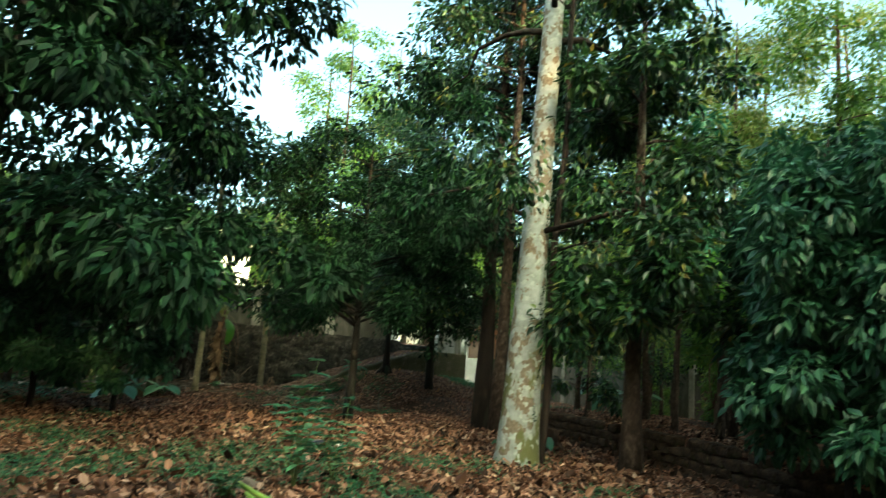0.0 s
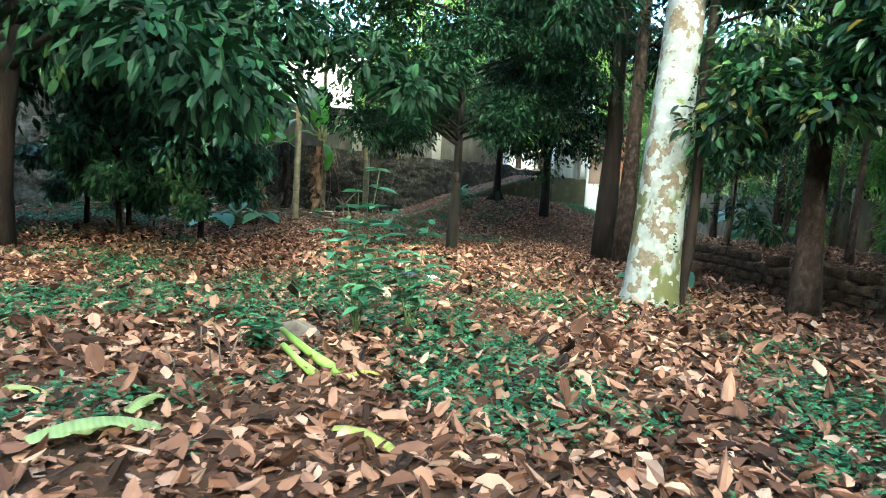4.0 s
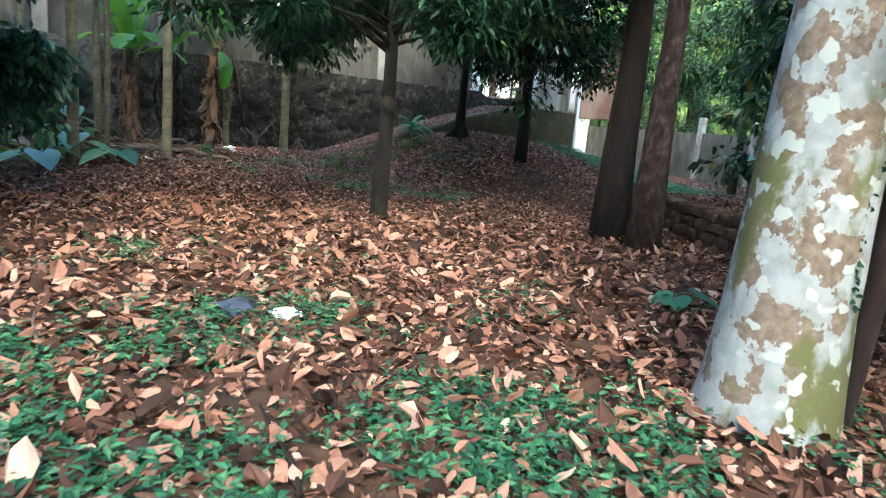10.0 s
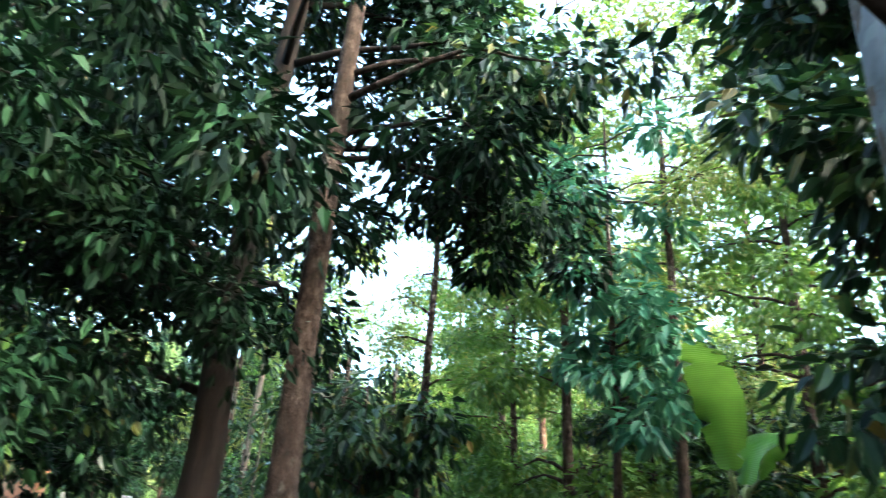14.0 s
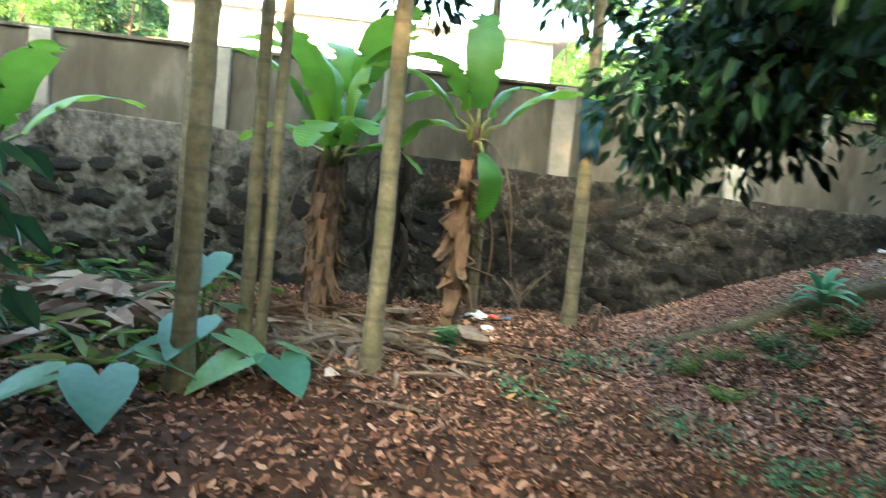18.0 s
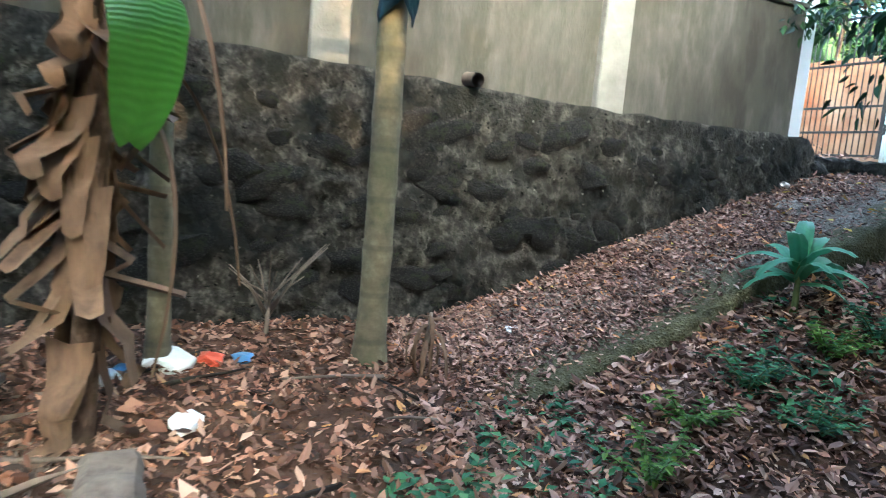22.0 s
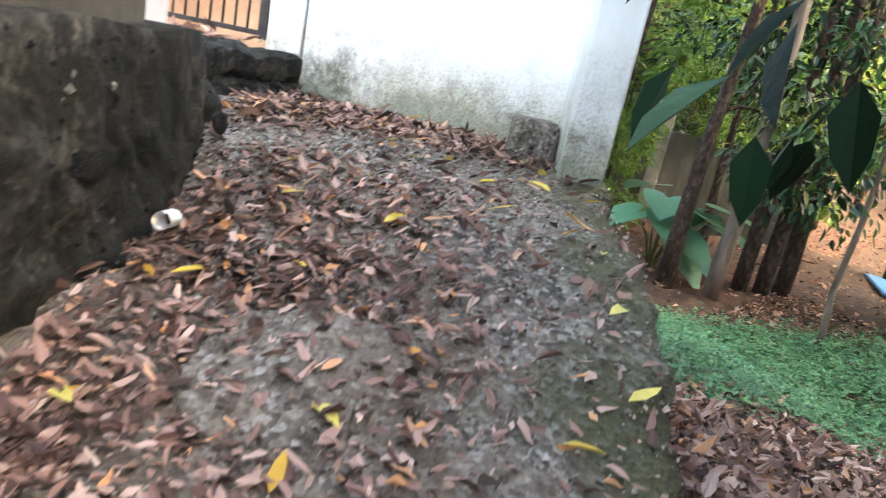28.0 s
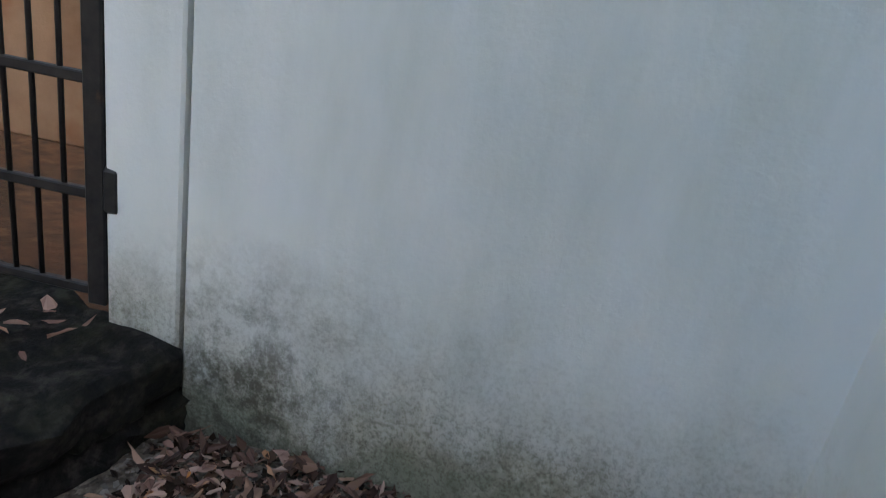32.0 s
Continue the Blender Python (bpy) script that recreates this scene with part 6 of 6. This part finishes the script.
cup = part("pipe_end", mesh_from("pipe_end", *tube([(0, 0, 0), (0.09, 0, 0.015)], [0.024, 0.024], 14, cap=False), IRON_W, True), None)
cup.matrix_basis = WALL @ pose(2.12, -0.2, float(ramp_z(2.12)) + 0.035, 0, 0, 190)
tagged(cup, "short white plastic pipe end lying on the ramp", "pipe")
drain = thing("drain_pipe", "dark drain pipe sticking out above the retaining wall", "pipe", at=WALL @ Matrix.Translation((-1.25, -0.02, 0.76)))
part("pipe", mesh_from("pipe", *tube([(0, 0.1, 0), (0, -0.16, -0.03)], [0.055, 0.055], 14, cap=False), WOOD_GREY, True), None, drain)
part("pipe_mouth", mesh_from("pipe_mouth", *tube([(0, 0.1, 0), (0, -0.158, -0.03)], [0.046, 0.046], 14, cap=False), IRON, True), None, drain)
lump = part("concrete_lump", mesh_from("concrete_lump", *tube([(0, 0, -0.03), (0, 0, 0.025), (0, 0, 0.035)], [0.26, 0.2, 0.08], 11, 0.25, yl), CONCRETE_RAMP, False), None)
lump.matrix_basis = WALL @ pose(1.75, -0.7, float(ramp_z(1.75)), 0, -18, 0)
tagged(lump, "broken patch of raised concrete on the ramp", "concrete patch")
log = part("bark_slab", rough_block(-0.42, 0.42, -0.1, 0.1, -0.03, 0.03, 0.02, 7), WOOD_GREY)
log.matrix_basis = pose(-4.2, 6.42, -1.0, 0, 4, 128)
tagged(log, "grey slab of dead palm bark lying by the banana plant", "bark slab")
plank = part("plank", boxed(-0.6, 0.6, -0.09, 0.09, -0.02, 0.02, 0.006), WOOD_GREY)
plank.matrix_basis = pose(-5.25, 6.75, -0.98, 0, 8, 118)
tagged(plank, "worn plank leaning in the debris", "plank")


def strips(name, n, seed, cx, cy, sx, sy, L, mat, label, cat, wide=0.045, heap=0.14):
    rng = np.random.default_rng(seed)
    x, y = rng.normal(cx, sx, n), rng.normal(cy, sy, n)
    az = rng.uniform(0, 6.28, n)
    b = np.stack([x, y, top_z(x, y) + heap * rng.uniform(0.05, 1.0, n) * np.exp(-0.5 * (((x - cx) / sx) ** 2 + ((y - cy) / sy) ** 2))], 1)
    v, f = leaves(b, np.stack([np.cos(az), np.sin(az), rng.normal(0, 0.15, n)], 1), np.stack([rng.normal(0, 0.4, n), rng.normal(0, 0.4, n), np.ones(n)], 1), L * rng.uniform(0.5, 1.2, n), wide * rng.uniform(0.6, 1.3, n), 0.15, 0.4)
    return tagged(new(name, mesh_from(name, v, f, mat)), label, cat, kind="stuff")


strips("dry_fronds", 520, 51, -4.9, 5.6, 0.5, 0.6, 0.5, WOOD_GREY, "grey-brown dry fronds heaped round the trunks", "dry fronds")
strips("dry_fronds", 260, 52, -5.9, 6.1, 0.5, 0.4, 0.5, DRY_FIBRE, "dry fronds at the foot of the banana clump", "dry fronds")
strips("cut_leaves", 150, 53, -7.1, 4.6, 0.75, 0.45, 0.6, DRY_PALE, "heap of pale dried banana leaves", "cut leaves", 0.16, 0.4)
strips("cut_leaves", 70, 55, -6.3, 4.1, 0.5, 0.3, 0.45, LEAF_YELLOWISH, "cut yellowing banana leaves", "cut leaves", 0.09, 0.35)
strips("cut_leaves", 260, 54, -9.8, 5.9, 1.3, 0.7, 0.4, LEAF_LIGHT, "cut green leaves heaped beside the wall", "cut leaves", 0.1, 0.5)
strips("cut_leaves", 120, 56, -8.2, 4.9, 0.9, 0.5, 0.4, LEAF_MID, "cut green leaves on the heap", "cut leaves", 0.09, 0.4)
wilted = thing("wilted_plant", "wilted drooping plant with dry tan leaves", "plant", at=(-3.73, 8.43, float(top_z(-3.73, 8.43))))
part("stem", tubes("stem", [([(0, 0, -0.05), (0.02, 0, 0.2), (0.03, 0.01, 0.36)], [0.02, 0.016, 0.01], 8)], WOOD_GREY), None, wilted)
WILT = blade("leaf", DRY_FIBRE, 0.32, 0.05, 1.4, 12, 0.4)
for k in range(11):
    part("leaf", WILT, None, wilted).matrix_basis = Matrix.Translation((0.02, 0, 0.16 + 0.018 * k)) @ Euler((0, radians(-10 + 9 * (k % 4)), k * 2.4)).to_matrix().to_4x4() @ Matrix.Scale(0.75 + 0.1 * (k % 3), 4)
tv, tf = [], []
for i in range(15):
    for j in range(9):
        s_, c_ = i / 14, j / 8 - 0.5
        tv.append((0.3 * c_ * (1 - 0.35 * s_) + 0.03 * noise.noise((i * 0.7, j * 0.8, 0)), -0.11 - 0.05 * math.cos(c_ * 5) + 0.05 * noise.noise((i * 0.5, j * 0.9, 4)), 1.2 - 0.72 * s_ - 0.25 * abs(c_)))
tf = [[i * 9 + j, i * 9 + j + 1, (i + 1) * 9 + j + 1, (i + 1) * 9 + j] for i in range(14) for j in range(8)]
sheet = part("blue_sheet", mesh_from("blue_sheet", tv, tf, surface("faded_blue_plastic", [(0.35, (0.004, 0.014, 0.024)), (0.55, (0.010, 0.04, 0.065)), (0.75, (0.06, 0.12, 0.16))], 3, 8, None, rough=0.45, bump_scale=18, bump_s=0.5, bump_d=0.01), True), None)
sheet.modifiers.new("thickness", "SOLIDIFY").thickness = 0.004
sheet.matrix_basis = pose(-4.05, 8.41, 0.45, 0, 0, 30)
tagged(sheet, "torn faded blue plastic sheet draped on a palm trunk", "plastic sheet")

frond = thing("dead_frond", "upright dead grey palm frond with bare ribs", "palm frond", at=(-4.79, 8.6, -1.1))
part("stalk", tubes("stalk", [([(0, 0, -0.05), (0, 0.02, 0.3)], [0.018, 0.012], 7)], WOOD_GREY), None, frond)
fr = np.random.default_rng(6)
for k in range(16):
    az = fr.uniform(0, 6.28)
    l = fr.uniform(0.25, 0.55)
    part("rib", tubes("rib", [([(0, 0.02, 0.1 + 0.012 * k), (0.4 * l * math.cos(az), 0.4 * l * math.sin(az), 0.15 + 0.6 * l), (0.7 * l * math.cos(az), 0.7 * l * math.sin(az), 0.1 + 1.0 * l)], [0.006, 0.005, 0.003], 5)], WOOD_GREY), None, frond)

plastic = {c: surface("plastic_" + c, [(0.3, tuple(0.7 * q for q in rgb)), (0.7, rgb)], 8, 3, None, rough=0.4, bump_scale=20, bump_s=0.3, bump_d=0.01) for c, rgb in (("white", (0.7, 0.7, 0.72)), ("blue", (0.08, 0.2, 0.38)), ("red", (0.5, 0.08, 0.04)), ("dark", (0.04, 0.045, 0.07)))}
pr_ = np.random.default_rng(19)
for k, (x, y, c, s, lab) in enumerate([(-5.0, 7.9, "white", 0.12, "crumpled white plastic bag in the debris"), (-4.85, 8.05, "red", 0.07, "crumpled red plastic wrapper in the debris"), (-4.7, 8.15, "blue", 0.06, "crumpled blue plastic wrapper in the debris"), (-5.2, 7.6, "white", 0.09, "crumpled white plastic scrap by the wall"), (-4.45, 7.2, "white", 0.07, "small white plastic scrap near the bark slab"), (-3.3, 9.25, "white", 0.05, "white scrap among leaves on the ramp"), (0.72, -0.85, "dark", 0.12, "crumpled dark blue bag lying in the leaves"), (0.98, -0.75, "white", 0.07, "small white scrap lying in the leaves"), (-5.15, 7.75, "blue", 0.06, "small blue plastic scrap by the wall"), (-3.75, 9.0, "white", 0.05, "pale scrap by the foot of the wall")]):
    bm = bmesh.new()
    bmesh.ops.create_icosphere(bm, subdivisions=2, radius=s)
    for v in bm.verts:
        v.co = Vector((v.co.x * 1.3, v.co.y, v.co.z * 0.5)) * (1 + 0.5 * noise.noise(v.co * 14 / s * 0.12 + Vector((k, 0, 0))))
    ob = part("plastic_scrap", bm, plastic[c])
    ob.matrix_basis = pose(x, y, float(top_z(x, y)) + s * 0.3, 0, 0, pr_.uniform(0, 360))
    tagged(ob, lab, "plastic scrap")

CUT_LEAF = blade("fallen_leaf", PALE_BLADE, 0.45, 0.17, 0.0, 9, 0.3)
for x, y, az, sc, mt in [(0.6, -6.5, 50, 0.75, 0), (0.75, -6.3, 20, 0.5, 0), (1.35, -6.7, 60, 1.1, 0), (1.45, -6.3, 100, 0.7, 0), (2.25, -5.95, -10, 0.7, 0), (2.0, -5.3, 60, 0.5, 0)]:
    ob = new("fallen_banana_leaf", CUT_LEAF)
    ob.matrix_basis = pose(x, y, gz(x, y) + 0.05, 0, 12, az) @ Matrix.Scale(sc, 4)
    tagged(ob, "torn yellow-green banana leaf lying on the litter", "banana leaf", "fallen banana leaves")
LIME = surface("fresh_cut_stalk", [(0.3, (0.16, 0.26, 0.045)), (0.7, (0.34, 0.45, 0.1))], 8, 5, None, rough=0.45, bump_scale=60, bump_s=0.2, bump_d=0.004)
for (x0, y0), (x1, y1), r in [((1.23, -4.69), (1.91, -5.19), 0.026), ((1.45, -5.04), (1.79, -5.26), 0.022)]:
    ob = part("leaf_stalk", tubes("leaf_stalk", [([(x0, y0, gz(x0, y0) + 0.12), ((x0 + x1) / 2, (y0 + y1) / 2, gz(x0, y0) + 0.07), (x1, y1, gz(x1, y1) + 0.03)], [r * 0.8, r, r * 1.3], 9)], LIME), None)
    tagged(ob, "cut pale-green banana leaf stalk on the ground", "leaf stalk", "cut stalks")
mound = part("grey_rock", mesh_from("grey_rock", *tube([(0, 0, -0.1), (0, 0, 0.05), (0.03, 0, 0.12)], [0.32, 0.22, 0.07], 14, 0.14, yl), WOOD_GREY, True), None)
mound.matrix_basis = Matrix.Translation((1.17, -4.36, BASE)) @ Matrix.Scale(0.75, 4)
tagged(mound, "low weathered grey stone half buried in litter", "rock")
for k in range(9):
    x, y = 1.1 + pr_.normal(0, 0.25), -5.2 + pr_.normal(0, 0.2)
    ob = part("twig", tubes("twig", [([(x, y, gz(x, y) - 0.02), (x + pr_.normal(0, 0.03), y + pr_.normal(0, 0.03), gz(x, y) + pr_.uniform(0.08, 0.2))], [0.007, 0.004], 6)], WOOD_GREY), None)
    tagged(ob, "dry twig standing in the litter", "twig", "standing twigs")
hp = [(-4.75, -2.25, -0.95), (-5.3, -2.9, -1.12), (-6.2, -3.6, -1.15), (-7.2, -4.1, -1.05), (-8.6, -4.6, -0.9)]
hose = part("hose", tubes("hose", [(hp, [0.022] * 5, 8)], IRON), None)
tagged(hose, "black hose running to the trunk of the dark tree", "hose")

sk = np.random.default_rng(29)
for k in range(26):
    x, y = (sk.uniform(-5.3, -3.4), sk.uniform(5.6, 8.2)) if k < 18 else (sk.uniform(-1.0, 3.0), sk.uniform(-4.5, 2.0))
    az, L = sk.uniform(0, 6.28), sk.uniform(0.25, 0.8)
    s = np.linspace(0, 1, 5)
    px, py = x + L * s * math.cos(az) + 0.05 * np.sin(3 * s + k), y + L * s * math.sin(az)
    pts = np.stack([px, py, top_z(px, py) + 0.025 + 0.03 * s], 1)
    ob = part("fallen_stick", tubes("fallen_stick", [(pts, np.linspace(0.013, 0.005, 5), 6)], BARK_DARK if k % 3 else WOOD_GREY), None)
    tagged(ob, "thin dead stick lying on the leaf litter", "stick", "fallen sticks")
v, f = leaves(np.array([[0.0, 0, 0.01]]), np.array([[1.0, 0, 0.1]]), np.array([[0, 0.1, 1.0]]), 0.17, 0.12, 0.25, 0.3, False, True)
ob = part("orange_leaf", mesh_from("orange_leaf", v, f, surface("orange_dead_leaf", [(0.3, (0.4, 0.13, 0.05)), (0.7, (0.62, 0.26, 0.1))], 14, 6, None, rough=0.7, bump_scale=60, bump_s=0.3, bump_d=0.003), True), None)
ob.matrix_basis = WALL @ pose(0.85, -0.7, float(ramp_z(0.85)) + 0.03, 6, -14, 40)
tagged(ob, "large curled orange leaf lying on the ramp", "leaf")

# ---- beyond the walls ----
PLASTER = surface("white_house_paint", [(0.3, (0.68, 0.68, 0.66)), (0.7, (0.8, 0.8, 0.79))], 2, 5, (0.55, 0.53, 0.48), 0.6, (0.6, 0.8), 0.85, 30, 0.2, 0.005)
ROOF = surface("red_roof_tile", [(0.3, (0.3, 0.1, 0.06)), (0.7, (0.42, 0.17, 0.1))], 4, 6, None, rough=0.8, bump_scale=12, bump_s=0.6, bump_d=0.03)
PANE = surface("dark_window_pane", [(0.3, (0.02, 0.025, 0.03)), (0.7, (0.04, 0.045, 0.05))], 2, 2, None, rough=0.1, bump_scale=3, bump_s=0.02, bump_d=0.001)


def house(m, w, d, h, label):
    e = thing("house", label, "house", at=m)
    part("wall", boxed(-w / 2, w / 2, 0, d, -0.6, h, 0.02), PLASTER, e)
    part("roof", boxed(-w / 2 - 0.4, w / 2 + 0.4, -0.4, d + 0.4, h, h + 0.25, 0.02), PLASTER, e, "flat concrete roof slab")
    for k in range(3):
        x = -w / 2 + w * (k + 0.5) / 3
        wnd = part("window", boxed(x - 0.6, x + 0.6, -0.05, 0.02, h * 0.35, h * 0.75, 0.01), PLASTER, e)
        part("pane", boxed(x - 0.5, x + 0.5, -0.06, -0.02, h * 0.38, h * 0.72), PANE, wnd)
    return e


house(WALL @ Matrix.Translation((-6.0, 9.0, 0.6)), 10, 7, 4.2, "white flat-roofed house behind the boundary wall")
house(WALL @ Matrix.Translation((13.0, 19.0, -0.6)), 9, 7, 3.6, "white house beyond the far wall")
fence = thing("picket_fence", "white painted picket fence on the far side of the lane", "fence", at=WALL @ Matrix.Translation((0, 2.6, 0.5)))
for z in (0.75, 1.45):
    part("rail", boxed(-13, 2, -0.015, 0.015, z, z + 0.05, 0.004), IRON_W, fence)
pk = None
for k in range(100):
    pk = part("picket", pk.data if pk else boxed(-0.022, 0.022, -0.008, 0.008, 0.0, 1.72, 0.006), IRON_W, fence)
    pk.location = (-12.9 + 0.15 * k, -0.025, 0)
brick_pile = part("brick_pillar", boxed(-0.6, 0.6, -0.2, 0.2, 0, 2.0, 0.02), ROOF)
brick_pile.matrix_basis = WALL @ pose(-8.4, 3.0, 0.5)
tagged(brick_pile, "red brick gate pillar behind the fence", "pillar")
far_wall = thing("wall_far", "grey precast wall with pale posts beyond the bank", "wall", at=WALL @ pose(12.8, 0, 0, 0, 0, 90), kind="structure")
for k in range(7):
    part("post", boxed(-6.0 + 2.5 * k - 0.12, -6.0 + 2.5 * k + 0.12, -0.08, 0.1, -1.5, 0.8, 0.012), PILLAR, far_wall)
    part("panel", boxed(-6.0 + 2.5 * k + 0.1, -6.0 + 2.5 * (k + 1) - 0.1, 0.0, 0.06, -1.5, 0.25, 0.004), PANEL, far_wall)
tarp = part("tarpaulin", boxed(-0.7, 0.7, -0.4, 0.4, 0, 0.06, 0.02), plastic["blue"])
tarp.matrix_basis = pose(10.5, 11.0, gz(10.5, 11.0) + 0.01, 0, 0, 20)
tagged(tarp, "bright blue plastic sheet lying on the ground", "plastic sheet")
for k, (x, y, r, h) in enumerate([(5.7, 12.3, 0.08, 6.5), (6.9, 12.35, 0.09, 5.5), (7.15, 12.15, 0.09, 5.5), (7.5, 12.0, 0.1, 5.5), (5.5, 11.1, 0.03, 4.0), (8.0, 10.6, 0.06, 5.0), (8.2, 13.4, 0.06, 5.0)]):
    e = thing("slender_trunk", "slender brown trunk beyond the bank", "tree", "slender trunks", (x, y, gz(x, y)))
    part("trunk", mesh_from("trunk", *tube(bent(pr_, (0, 0), h, (0.2, 0.1), 0.04), np.linspace(r * 1.2, r * 0.6, 12), 9, 0.06, pr_), WOOD_GREY if k in (0, 4) else BARK_BROWN, True), None, e)
    cs = np.stack([pr_.normal(0.1, 0.55, 16), pr_.normal(0.1, 0.55, 16), pr_.uniform(1.3, h, 16)], 1)
    part("crown", foliage("crown", pr_, cs, np.full(16, 0.5), 55, 0.15, 0.065, LEAF_SHADED if k % 2 else LEAF_MID, 0.6), None, e)
